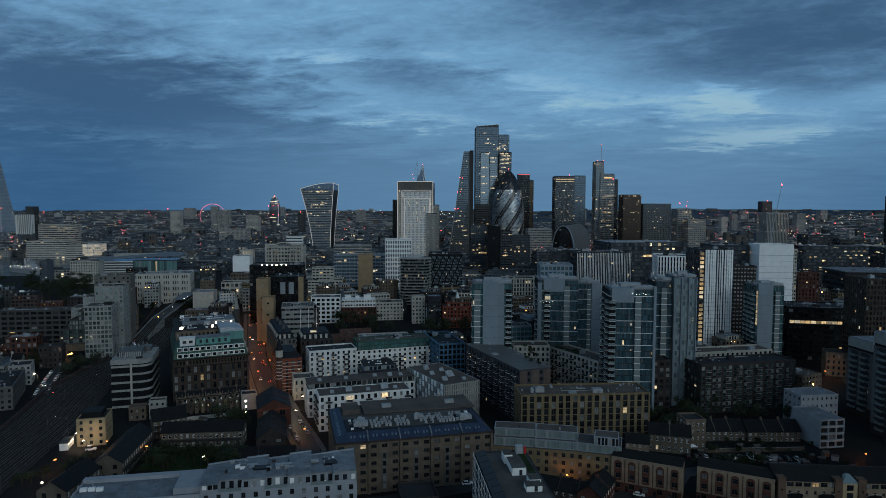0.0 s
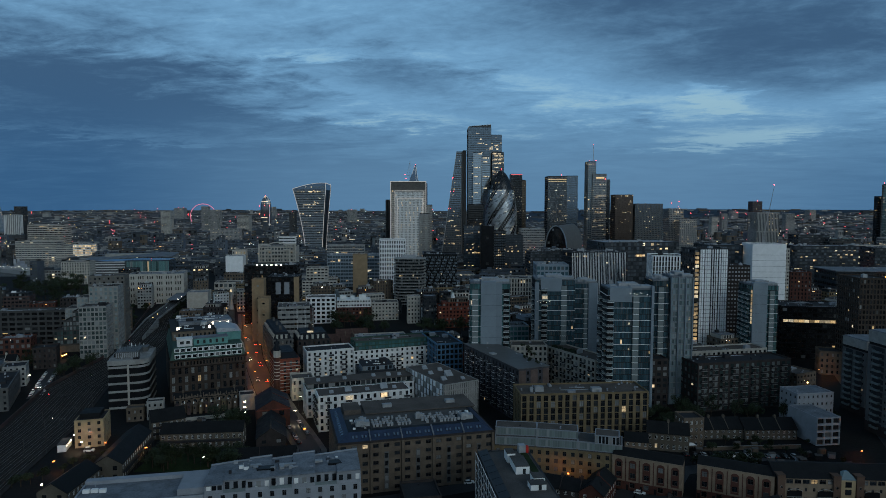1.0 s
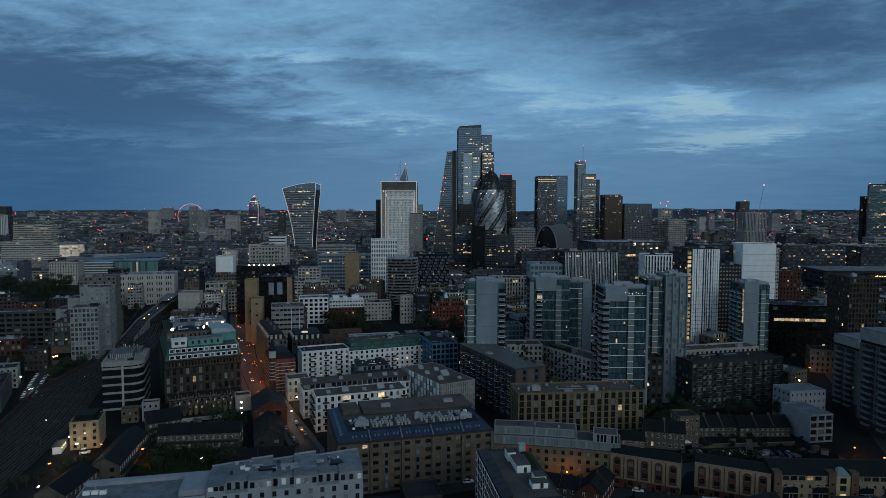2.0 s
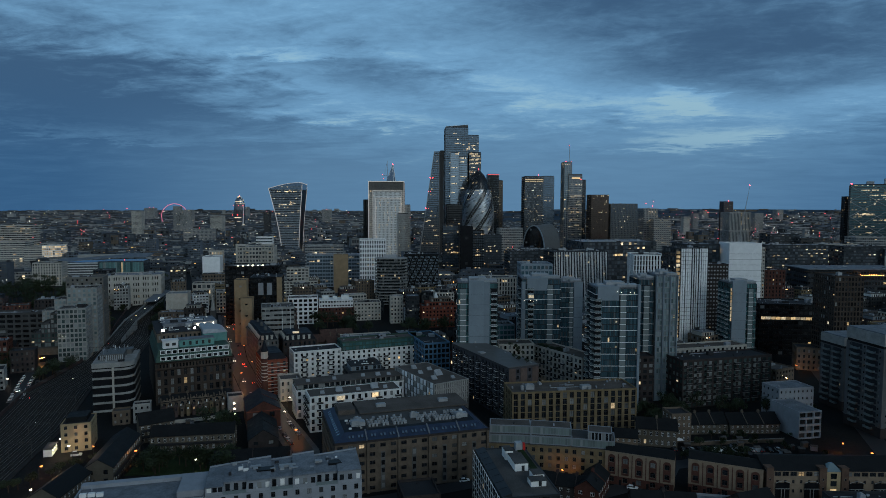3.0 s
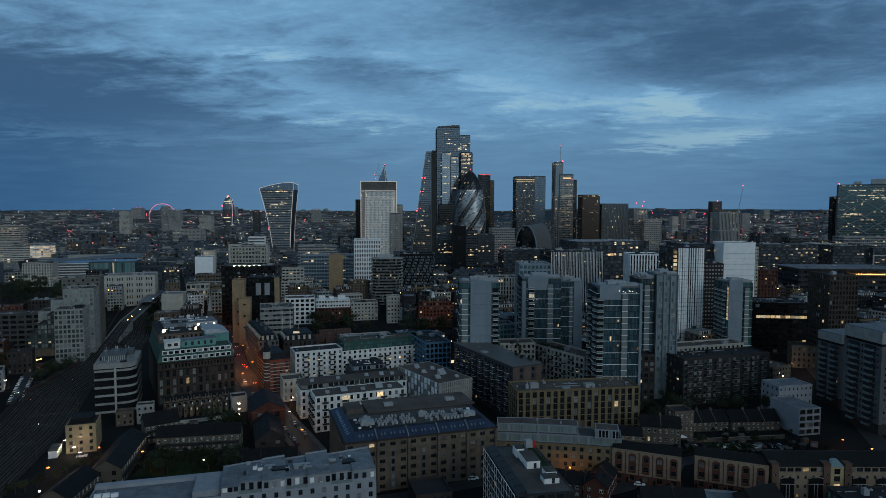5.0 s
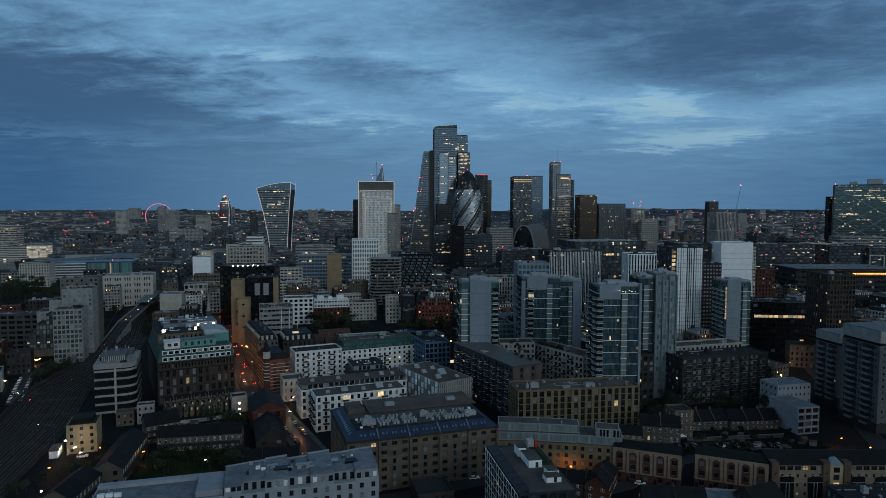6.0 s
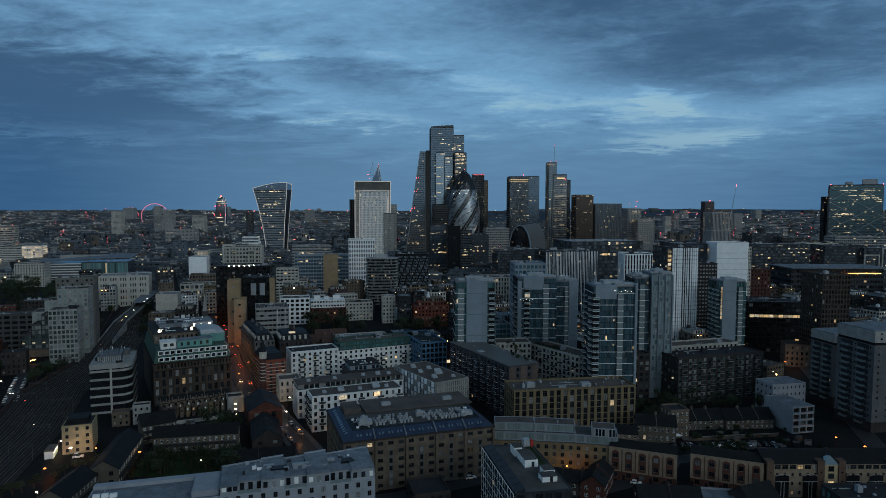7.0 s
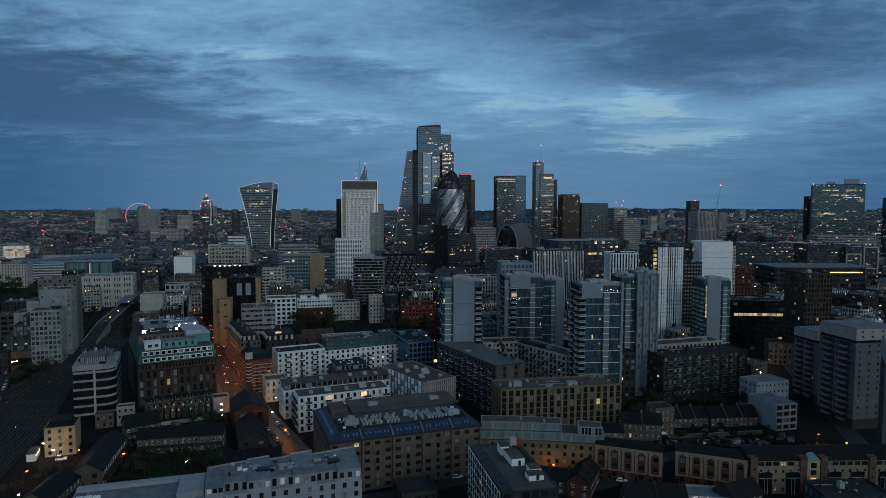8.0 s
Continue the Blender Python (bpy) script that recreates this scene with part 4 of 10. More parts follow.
def ribbed_tower():
    """A ribbed tower whose front steps forward in frames edged with light, under a louvred head."""
    ob = thing("ribbed_tower", "pale ribbed office tower with lit frames and windows", "skyscraper", -85, 1214, 0, 0)
    claim(-85, 1214, 0, 78, 50)
    shaft(ob, 66, 45, 0, 140, 36, 40, 18, "pale_stone", "ribbed", 0.66, 0.7, 0.9)
    g = Geo()
    g.box(0.2, 0, 140, 65.8, 45, 156)
    part("louvred_head", g, M["sand_clad"], ob, "brown louvred plant storeys")
    for k in range(34):
        g = Geo()
        g.box(0.6 + k * 1.97, -0.5, 141, 1.1 + k * 1.97, 0.0, 155.4)
        part("louvre_fin", g, M["tower_clad"], ob)
    frames = ((0, 66, 156.6, -1.0, 0.6), (8, 62, 139, -3.0, 0.4), (13, 60, 125, -5.0, 0.4))
    for k, (a, b, z, y, t) in enumerate(frames):
        g = Geo()
        g.box(a - t, y - 0.8, 0, a + t, y + 1.4, z), g.box(b - t, y - 0.8, 0, b + t, y + 1.4, z), g.box(a + t, y - 0.8, z - 2 * t, b - t, y + 1.4, z)
        part("frame_edge", g, L["edge"], ob, "softly lit pale frame")
        if k:
            shaft(ob, b - a - 2, 3, 0, z - 2, 33 - 3 * k, 26 - 4 * k, 2, "white_render", "ribbed" if k == 1 else "ribbed_lit", 0.4, 0.62, 0.5, a + 1, y, "stepped_front", "concrete")
    for x, w, z in ((54, 20, 96), (66, 12, 112)):
        shaft(ob, w, 30, 0, z, 24, 9 if w > 15 else 5, 12, "concrete", "ribbed", 0.5, 0.7, 0.6, x, -8 if w > 15 else 4, "stepped_wing")


def blade_tower():
    ob = thing("angular_tower", "sharp-angled dark glass tower with a pointed top", "skyscraper", -60, 1400, 0, 0)
    claim(-60, 1400, 0, 40, 40)
    g = Geo()
    g.loft([(0, 0, 0), (42, 0, 0), (42, 36, 0), (0, 36, 0)], [(0, 0, 150), (42, 0, 160), (42, 36, 160), (0, 36, 150)])
    g.loft([(0, 0, 150), (42, 0, 160), (42, 36, 160), (0, 36, 150)], [(13, 0, 178), (24, 0, 164), (24, 36, 164), (13, 36, 178)])
    g.loft([(-3, 1, 150), (23, 1, 150), (23, 30, 150), (-3, 30, 150)], [(15, 1, 198), (17, 1, 199), (17, 26, 197), (15, 26, 196)])
    part("shaft", g, G["dark_mirror"], ob)
    for a, b in (((17, 0.4, 199), (23.5, 0.4, 152)), ((15, 0.4, 198), (19, 0.4, 152)), ((15, 0.4, 198), (8, 0.4, 176))):
        g = Geo()
        g.beam(a, b, 0.7)
        part("edge", g, M["white_panel"], ob, "pale steel edge")
    g = Geo()
    g.beam((4, 10, 158), (4, 10, 208), 0.6), g.beam((4, 10, 176), (-6, 10, 176), 0.5), g.beam((4, 10, 206), (-2, 10, 180), 0.4)
    part("crane_jib", g, M["steel"], ob, "thin crane jib")
    beacon(ob, 16, -1, 200), beacon(ob, -6, 8, 178, 0.8), beacon(ob, -4, 8, 170, 0.7)


def wedge_tower():
    """A tapering wedge of glass beside a braced vertical spine."""
    ob = thing("wedge_tower", "tapering wedge-shaped glass tower with braced steel spine", "skyscraper", 8, 1330, 0, 0)
    claim(8, 1330, 0, 56, 50)
    gw, gp, gl = Geo(), Geo(), Geo()
    n = 50
    top = 222.0

    def left(z):
        return 3 + 32 * z / top

    for k in range(n):
        z0, z1 = top * k / n, top * (k + 1) / n
        a, b = left(z0), left(z1)
        stack(gw, [(a, 0, z0), (47, 0, z0), (47, 45, z0), (a, 45, z0)], [(b, 0, z1), (47, 0, z1), (47, 45, z1), (b, 45, z1)], k == n - 1)
        bays = max(2, int((45 - a) / 3.2))
        for j in range(bays):
            xa = max(a, b) + 0.4 + (44 - max(a, b)) * j / bays
            xb = xa + (44 - max(a, b)) / bays * 0.85
            (gp if z0 > 84 else gl).quad((xa, -0.2, z0 + 0.9), (xb, -0.2, z0 + 0.9), (xb, -0.2, z1 - 0.5), (xa, -0.2, z1 - 0.5))
    part("shaft", gw, M["tower_clad"], ob)
    part("glazing", gp, G["city_quiet"], ob, kind="stuff")
    part("office_glazing", gl, G["city_lit"], ob, "glass of the busy lower storeys", kind="stuff")
    gs = Geo()
    gs.box(46.8, -1, 0, 54, 40, 224)
    for k in range(28):
        z = 8 * k
        gs.beam((47, -1.5, z), (54, -1.5, z + 8), 0.5), gs.beam((54, -1.5, z), (47, -1.5, z + 8), 0.5)
    part("braced_spine", gs, M["dark_concrete"], ob, "dark spine with diagonal bracing")
    gs = Geo()
    gs.beam((left(0) - 0.5, -1, 0), (left(top) - 0.5, -1, top), 0.9)
    part("edge", gs, M["steel"], ob)
    for z in (106, 140, 168):
        beacon(ob, left(z) - 1, -2, z), beacon(ob, left(z) + 4, -2, z, 0.7)


def tallest_tower():
    ob = thing("stepped_glass_tower", "tallest glass tower with stepped faceted crown", "skyscraper", 70, 1471, 0, 0)
    claim(70, 1471, 0, 80, 60)
    shaft(ob, 52, 50, 0, 288, 70, 12, 12, "tower_clad", "city_quiet", 0.95, 0.8, 0.4, 3, 0)
    shaft(ob, 24, 46, 0, 271, 66, 6, 10, "tower_clad", "city_quiet", 0.95, 0.78, 0.4, 55.4, 4, "east_shaft")
    shaft(ob, 18, 10, 0, 222, 56, 7, 4, "tower_clad", "mirror", 0.92, 0.78, 0.4, 34, -10.5, "front_shaft")
    shaft(ob, 19, 10, 0, 230, 55, 7, 4, "steel", "mirror", 0.95, 0.85, 0.3, 14, -10.6, "mirrored_bay")
    shaft(ob, 27, 20, 0, 230, 55, 10, 8, "dark_clad", "city_lit", 0.88, 0.72, 0.4, 55.5, -18, "lower_wing")
    g = Geo()
    g.loft([(3.4, 1, 288), (54.6, 1, 288), (54.6, 48, 288), (3.4, 48, 288)], [(5, 1, 290), (54.6, 1, 294), (54.6, 48, 294), (5, 48, 290)])
    part("crown", g, M["tower_clad"], ob)
    # storeys in full use: first bay, last bay, height, front
    for a, b, z, y in ((62, 74, 247, 3.5), (24, 40, 251, -0.5), (24, 34, 226.5, -11), (56, 82, 226, -18.6), (60, 82, 221.6, -18.6), (35, 51, 217.4, -11), (57, 82, 213, -18.6), (36, 48, 209, -11),
                       (57, 81, 204.6, -18.6), (60, 74, 196, -18.6), (15, 31, 196, -11), (15, 29, 176, -11), (15, 31, 160, -11), (15, 25, 140, -11), (36, 51, 176, -11), (36, 50, 150, -11)):
        g = Geo()
        for k in range(int((b - a) / 2.4)):
            g.box(a + k * 2.4, y, z, a + k * 2.4 + 2.0, y + 0.3, z + 2.3)
        part("lit_storey", g, G["lit_row"], ob, "brightly lit office storey", kind="stuff")
    g = Geo()
    g.beam((3, 0, 288), (5, 0, 290.4), 0.4), g.beam((5, 0, 290.4), (54.6, 0, 294.4), 0.4)
    part("crown_rail", g, M["white_panel"], ob)


def gherkin_tower():
    """A round tapering tower with a spiral lattice of dark and pale panes."""
    ob = thing("rounded_tower", "round bullet-shaped glass tower with spiral diagrid", "skyscraper", 138, 1375, 0, 0)
    TAKEN.append((138, 1375, 34))
    n, rows, top = 36, 44, 188.0

    def radius(t):
        # widest at two fifths, closing to a domed tip
        if t < 0.45:
            return 27.0 + 6.5 * math.sin(t / 0.45 * math.pi / 2)
        return 33.5 * max(0.0, 1 - ((t - 0.45) / 0.55) ** 2.15) ** 0.72

    dark, pale, frame_geo, cap_geo = Geo(), Geo(), Geo(), Geo()
    for k in range(rows):
        t0, t1 = k / rows, (k + 1) / rows
        r0, r1 = radius(t0), radius(t1)
        for j in range(n):
            # each row turns by half a bay: the bays climb in a spiral
            a0, a1 = [2 * math.pi * (j + e + k * 0.5) / n for e in (0, 1)]
            b0, b1 = [2 * math.pi * (j + e + (k + 1) * 0.5) / n for e in (0, 1)]
            quad = ((r0 * math.cos(a0), r0 * math.sin(a0), top * t0), (r0 * math.cos(a1), r0 * math.sin(a1), top * t0),
                    (r1 * math.cos(b1), r1 * math.sin(b1), top * t1), (r1 * math.cos(b0), r1 * math.sin(b0), top * t1))
            (dark if j % 6 in (0, 1) or k > 33 else pale).quad(*quad)
            if k < 42:
                p, q = Vector(quad[0]), Vector(quad[3])
                out = Vector((p.x, p.y, 0)).normalized() * 0.25
                mesh_geo = frame_geo if k < 34 else cap_geo
                mesh_geo.beam(p + out, q + out, 0.32, 0, 3)
                q2 = Vector((r1 * math.cos(b0 - 2 * math.pi / n), r1 * math.sin(b0 - 2 * math.pi / n), top * t1))
                mesh_geo.beam(p + out, q2 + out, 0.22, 0, 3)
    part("pale_glazing", pale, G["pale_bay"], ob, "pale glass bays, many lit", kind="stuff")
    part("dark_glazing", dark, G["black"], ob, "dark glass spirals", kind="stuff")
    part("diagrid", frame_geo, M["steel"], ob, kind="stuff")
    part("cap_diagrid", cap_geo, M["dark_steel"], ob, "dark lattice of the domed cap", kind="stuff")
    beacon(ob, 0, -1, 189, 1.0)
    for a in range(215, 330, 28):
        g = Geo()
        g.ball(28.5 * math.cos(radians(a)), 28.5 * math.sin(radians(a)), 137, 0.5)
        part("crown_lamp", g, L["white"], ob)


def arched_block():
    """A lower block with a parabolic arched end and a swept metal back."""
    ob = thing("arched_office", "rounded arch-ended office with ribbed metal sides", "office building", 214, 1150, 0, -42)
    TAKEN.append((235, 1165, 38))
    g, ge, gp = Geo(), Geo(), Geo()
    pts = [(-23 * math.cos(a) * (1 + 0.18 * math.sin(a)), 76 * math.sin(a) ** 0.85) for a in [math.pi * k / 24 for k in range(25)]]
    for (x0, z0), (x1, z1) in zip(pts, pts[1:]):
        g.quad((x0, 0, z0), (x0, 56, z0 * 1.04), (x1, 56, z1 * 1.04), (x1, 0, z1))
        ge.beam((x0, -0.5, z0), (x1, -0.5, z1), 1.2)
    for k in range(1, 22):
        z = 74 * k / 22
        half = 22 * (1 - (z / 77) ** 2.1) ** 0.55
        cols = max(1, int(half / 2))
        for j in range(cols):
            xa = -half + 2 * half * (j + 0.1) / cols
            gp.quad((xa, -0.3, z - 3.4), (xa + 1.7 * half / cols, -0.3, z - 3.4), (xa + 1.7 * half / cols, -0.3, z), (xa, -0.3, z))
    end = Geo()
    end.v += [(x, 0, z) for x, z in pts]
    end.f.append(tuple(range(len(pts) - 1, -1, -1)))
    end.m.append(0)
    part("curved_side", g, M["tower_clad"], ob)
    part("arched_end", end, M["black_clad"], ob)
    part("glazing", gp, G["black"], ob, kind="stuff")
    part("arch_edge", ge, M["grey_clad"], ob)


bowed_tower(), ribbed_tower(), blade_tower(), wedge_tower(), tallest_tower(), gherkin_tower(), arched_block()

ob = thing("dark_core_tower", "dark tower with red-lit black crown", "skyscraper", 174, 1500, 0, 0)
claim(174, 1500, 0, 40, 36)
shaft(ob, 26, 30, 0, 184, 46, 12, 12, "black_clad", "city_dark", 0.5, 0.6, 0.4, 0, 0)
shaft(ob, 11, 26, 0, 170, 42, 5, 10, "brown_brick", "bronze", 0.5, 0.6, 0.4, 24.5, 3, "shoulder")
g = Geo()
g.box(-0.3, -0.6, 183, 26, -0.2, 184.5)
part("crown_light", g, L["red_dim"], ob, "thin red light band")

ob = thing("slab_tower", "dark glass slab tower with glowing amber top storeys", "skyscraper", 242, 1400, 0, 0)
claim(242, 1400, 0, 66, 46)
shaft(ob, 41, 40, 0, 175, 44, 16, 14, "dark_clad", "city_dark", 0.9, 0.7, 0.3)
shaft(ob, 24, 38, 0, 176, 44, 9, 12, "tower_clad", "city_quiet", 0.92, 0.84, 0.3, 41.2, 1, "mirror_side")
g = Geo()
for k in range(8):
    g.box(1 + k * 5, -0.6, 163.5, 5.2 + k * 5, -0.25, 165)
    g.box(1 + k * 5, -0.6, 167.5, 5.6 + k * 5, -0.25, 170)
part("lit_storey", g, L["crown_dim"], ob, "amber-lit top storey")
beacon(ob, 30, 2, 178.5)

ob = thing("stepped_mast_tower", "stepped office tower with tall mast on top", "skyscraper", 330, 1400, 0, 0)
claim(330, 1400, 0, 50, 46)
shaft(ob, 30, 40, 0, 180, 45, 11, 12, "concrete", "city_lit", 0.8, 0.6, 0.4, 9, 0)
shaft(ob, 17, 34, 0, 207, 50, 4, 10, "concrete", "city", 0.7, 0.7, 0.4, 0, 4, "service_core")
shaft(ob, 9, 30, 0, 168, 40, 3, 10, "dark_clad", "city_dark", 0.8, 0.6, 0.4, 39, 3, "east_core")
g = Geo()
g.beam((12, 10, 207), (12, 10, 243), 0.45, 0, 6)
part("mast", g, M["steel"], ob)
g = Geo()
g.box(16, -0.7, 171, 34, -0.4, 174)
part("lit_storey", g, L["crown"], ob)
beacon(ob, 2, 0, 209), beacon(ob, 15, 0, 209), beacon(ob, 12, 10, 244, 0.7), beacon(ob, 36, -1, 170, 0.9)

block("office_tower", "dark office tower with bronze glass top", 361, 1300, 0, 36, 36, 134, 32, 11, 9, "brown_dark", "bronze", "roof_dark", 0.75, 0.65, 0.5, clutter=0.3, category="skyscraper")
block("office_tower", "grid-fronted office tower with scattered lights", 403, 1305, 0, 56, 36, 116, 28, 18, 9, "tower_clad", "city_quiet", "roof_dark", 0.6, 0.6, 0.6, clutter=0.3, category="skyscraper")
ob = block("office_tower", "lit tower under construction with red crane lamps", 489, 1350, 0, 30, 36, 106, 24, 9, 9, "concrete", "city_lit", "roof_dark", 0.7, 0.6, 0.4, clutter=0.5, category="skyscraper")
beacon(ob, 4, 0, 118), beacon(ob, 20, 0, 122), beacon(ob, 18, 0, 112)
block("office_building", "white office block beside the lit tower", 502, 1325, 0, 36, 30, 84, 20, 9, 9, "concrete", "city_lit", "roof_dark", 0.6, 0.5, clutter=0.5)
block("office_tower", "slim dark tower behind the ribbed tower", -98, 1262, 0, 12, 30, 122, 30, 3, 8, "black_clad", "black", "roof_dark", clutter=0, category="skyscraper")
block("office_building", "dark glass office in front of rounded tower", 57, 1150, 0, 27, 30, 113, 28, 8, 9, "black_clad", "black", "roof_dark", 0.9, 0.7, clutter=0.3)
block("office_building", "glass office slab with fully lit bays", 45, 1050, 0, 29, 30, 79, 19, 9, 9, "dark_clad", "city_lit", "roof_dark", 0.85, 0.75, clutter=0.3)
block("office_building", "tall windowless black office block", 69, 1000, 0, 20, 26, 79, 2, 1, 1, "black_clad", "black", "roof_dark", 0.2, 0.1, clutter=0.3)
block("office_building", "black glass office wing with a few lights", 89.5, 1004, 0, 18, 26, 72, 18, 6, 7, "black_clad", "city_lit", "roof_dark", 0.8, 0.7, clutter=0.3)
block("office_building", "glass office with lit floors beside rounded tower", 112, 1080, 0, 34, 30, 62, 15, 10, 8, "dark_clad", "city_lit", "roof_dark", 0.8, 0.6, clutter=0.5)
block("office_building", "pale rounded office roof below the towers", 152, 1150, 0, 42, 40, 70, 16, 12, 8, "concrete", "city_dark", "roof_grey", 0.8, 0.5, clutter=0.6)
block("office_building", "low blue glass office below the arch", 160, 940, 6, 52, 40, 46, 11, 16, 10, "dark_clad", "city", "roof_dark", 0.85, 0.6, clutter=0.8)
block("office_building", "blue glass office with terraced roof", 128, 880, 6, 44, 30, 48, 12, 14, 8, "dark_clad", "city_dark", "roof_dark", 0.85, 0.6, clutter=0.8)
block("exchange_hall", "broad flat-roofed glass office with pale roof", 206, 790, 8, 98, 60, 66, 14, 26, 16, "dark_clad", "city_dark", "pale_grey", 0.9, 0.7, parapet=0.5, clutter=0.3)

# far towers
def far_block(label, x, y, w, d, h, wall="concrete", glass="far", floors=0, name="tower_block", red=False):
    floors = floors or max(3, int(h / 4))
    ob = block(name, label, x, y, 0, w, d, h, floors, max(3, int(w / 3.5)), max(3, int(d / 4)), wall, glass, "roof_dark", 0.55, 0.5, 0.4, clutter=0.2, sides="flr")
    if red:
        beacon(ob, w * 0.5, 0, h + 2, 1.3)
    return ob


far_block("dark slender tower with red lamp on top", 788, 1600, 24, 24, 124, "purple_brick", "city_dark", red=True)
block("ribbed_office", "pale ribbed office tower beside a crane", 574, 1150, 0, 40, 34, 100, 3, 15, 9, "concrete", "city_dark", "roof_dark", 0.5, 0.93, 0.6, clutter=0.6, category="skyscraper")
far_block("pale tower block far beyond the rooftops", 946, 2200, 22, 24, 76, "pale_stone")
far_block("grey tower block beyond the roofs", 1160, 2600, 22, 24, 84, "concrete")
far_block("grey tower block beyond the roofs", 1338, 2450, 34, 30, 86, "concrete")
block("hospital_slab", "broad pale slab with lit window bands", -938, 1500, 0, 84, 30, 64, 13, 22, 6, "pale_stone", "office", "roof_grey", 0.95, 0.5, 0.5, clutter=0.3, sides="flr")
round_tower = thing("round_tower", "round pale tower with tall ribs by the river", "tower", -1225.9, 1900, 0, 0)
TAKEN.append((-1225.9, 1900, 34))
g = Geo()
g.prism([(22.2 * math.cos(k * math.pi / 14), 22.2 * math.sin(k * math.pi / 14)) for k in range(28)], 0, 82.8)
part("shaft", g, M["concrete"], round_tower)
for k in range(28):
    g, a = Geo(), k * math.pi / 14
    g.beam((22.6 * math.cos(a), 22.6 * math.sin(a), 0), (22.6 * math.cos(a), 22.6 * math.sin(a), 80.8), 1.0)
    part("rib", g, M["white_render"], round_tower)
far_block("brutalist dark hospital tower", -1262, 1960, 22, 30, 105, "dark_concrete")
far_block("pale office tower far across the river", -968, 2300, 34, 30, 90, "pale_stone")
far_block("pale tower block far across the city", -700, 2300, 42, 36, 74, "pale_stone")
far_block("dark tower far beyond the dome", -560, 2500, 22, 36, 86, "dark_concrete", red=True)
far_block("long lit office across the river", -640, 1850, 80, 36, 44, "concrete", "city_lit")
for k, (bx, by, bw, bh) in enumerate(((-1320, 3300, 50, 96), (-900, 3500, 40, 104), (-430, 3200, 44, 92), (-80, 3300, 36, 88), (330, 3100, 34, 90), (700, 3300, 30, 92), (1480, 3200, 30, 92), (1750, 3000, 30, 98))):
    far_block("tower block on the far skyline", bx, by, bw, 40, bh, "concrete", red=k % 2 == 0)


def bulging_tower():
    """A slim far tower that swells at its middle, with warning lamps in rows."""
    ob = thing("bulging_tower", "slim bulging far tower with red lamps", "skyscraper", -674, 2600, 0, 0)
    TAKEN.append((-674, 2600, 40))
    g = Geo()
    prof = [(17, 0), (18, 30), (21, 70), (22, 95), (20, 118), (15, 135), (8, 144), (3, 148)]
    for (r0, z0), (r1, z1) in zip(prof, prof[1:]):
        g.loft([(r0 * math.cos(math.pi * k / 10), r0 * math.sin(math.pi * k / 10), z0) for k in range(20)],
               [(r1 * math.cos(math.pi * k / 10), r1 * math.sin(math.pi * k / 10), z1) for k in range(20)], 0, True)
    part("shaft", g, G["city_dark"], ob)
    g = Geo()
    for (r0, z0), (r1, z1) in zip(prof[1:], prof[2:]):
        g.beam((r0 * 0.8, -r0 * 0.62, z0), (r1 * 0.8, -r1 * 0.62, z1), 2.0)
    part("edge", g, M["white_panel"], ob, "pale vertical edge")
    for sx in (-19, 0, 19):
        beacon(ob, sx, -24, 110, 1.5), beacon(ob, sx * 1.1, -26, 74, 1.5)
    beacon(ob, 0, -4, 150, 1.5)


bulging_tower()
far_block("brown far office before the observation wheel", -932, 2600, 26, 30, 106, "concrete", "far")
far_block("lower brown wing before the observation wheel", -905, 2600, 46, 30, 93, "concrete", "far")
ob = thing("observation_wheel", "distant observation wheel lit pink", "ferris wheel", -1108, 3120, 0, 16)
g = Geo()
for k in range(48):
    a, b = 2 * math.pi * k / 48, 2 * math.pi * (k + 1) / 48
    g.beam((58 * math.cos(a), 0, 60 + 58 * math.sin(a)), (58 * math.cos(b), 0, 60 + 58 * math.sin(b)), 1.5)
part("rim", g, L["pink"], ob, "pink-lit rim")
g = Geo()
g.beam((-20, 8, -40), (0, 0, 60), 2), g.beam((20, 8, -40), (0, 0, 60), 2)
part("support", g, M["white_panel"], ob)


def shard():
    ob = thing("glass_spire", "tall tapering glass spire tower across the river", "skyscraper", -1408, 2050, 0, 0)
    TAKEN.append((-1440, 2050, 50))
    gw, gp = Geo(), Geo()
    n = 70
    top = 306.0
    for k in range(n):
        z0, z1 = top * k / n, top * (k + 1) / n
        a, b = 41 * (1 - k / n) + 1, 41 * (1 - (k + 1) / n) + 1
        stack(gw, [(-a, -a, z0), (a, -a, z0), (a, a, z0), (-a, a, z0)], [(-b, -b, z1), (b, -b, z1), (b, b, z1), (-b, b, z1)], k == n - 1)
        cols = max(1, int(a / 2))
        for j in range(cols):
            e0, e1 = (j + 0.1) / cols * 2 - 1, (j + 0.9) / cols * 2 - 1
            gp.quad((a * e0, -a - 0.2, z0 + 0.6), (a * e1, -a - 0.2, z0 + 0.6), (b * e1, -b - 0.2, z1 - 0.4), (b * e0, -b - 0.2, z1 - 0.4))
            gp.quad((a + 0.2, a * e0, z0 + 0.6), (a + 0.2, a * e1, z0 + 0.6), (b + 0.2, b * e1, z1 - 0.4), (b + 0.2, b * e0, z1 - 0.4))
    part("shaft", gw, M["grey_clad"], ob)
    part("glazing", gp, G["spire"], ob, kind="stuff")
    beacon(ob, 42, -42, 40), beacon(ob, 36, -36, 100)


shard()


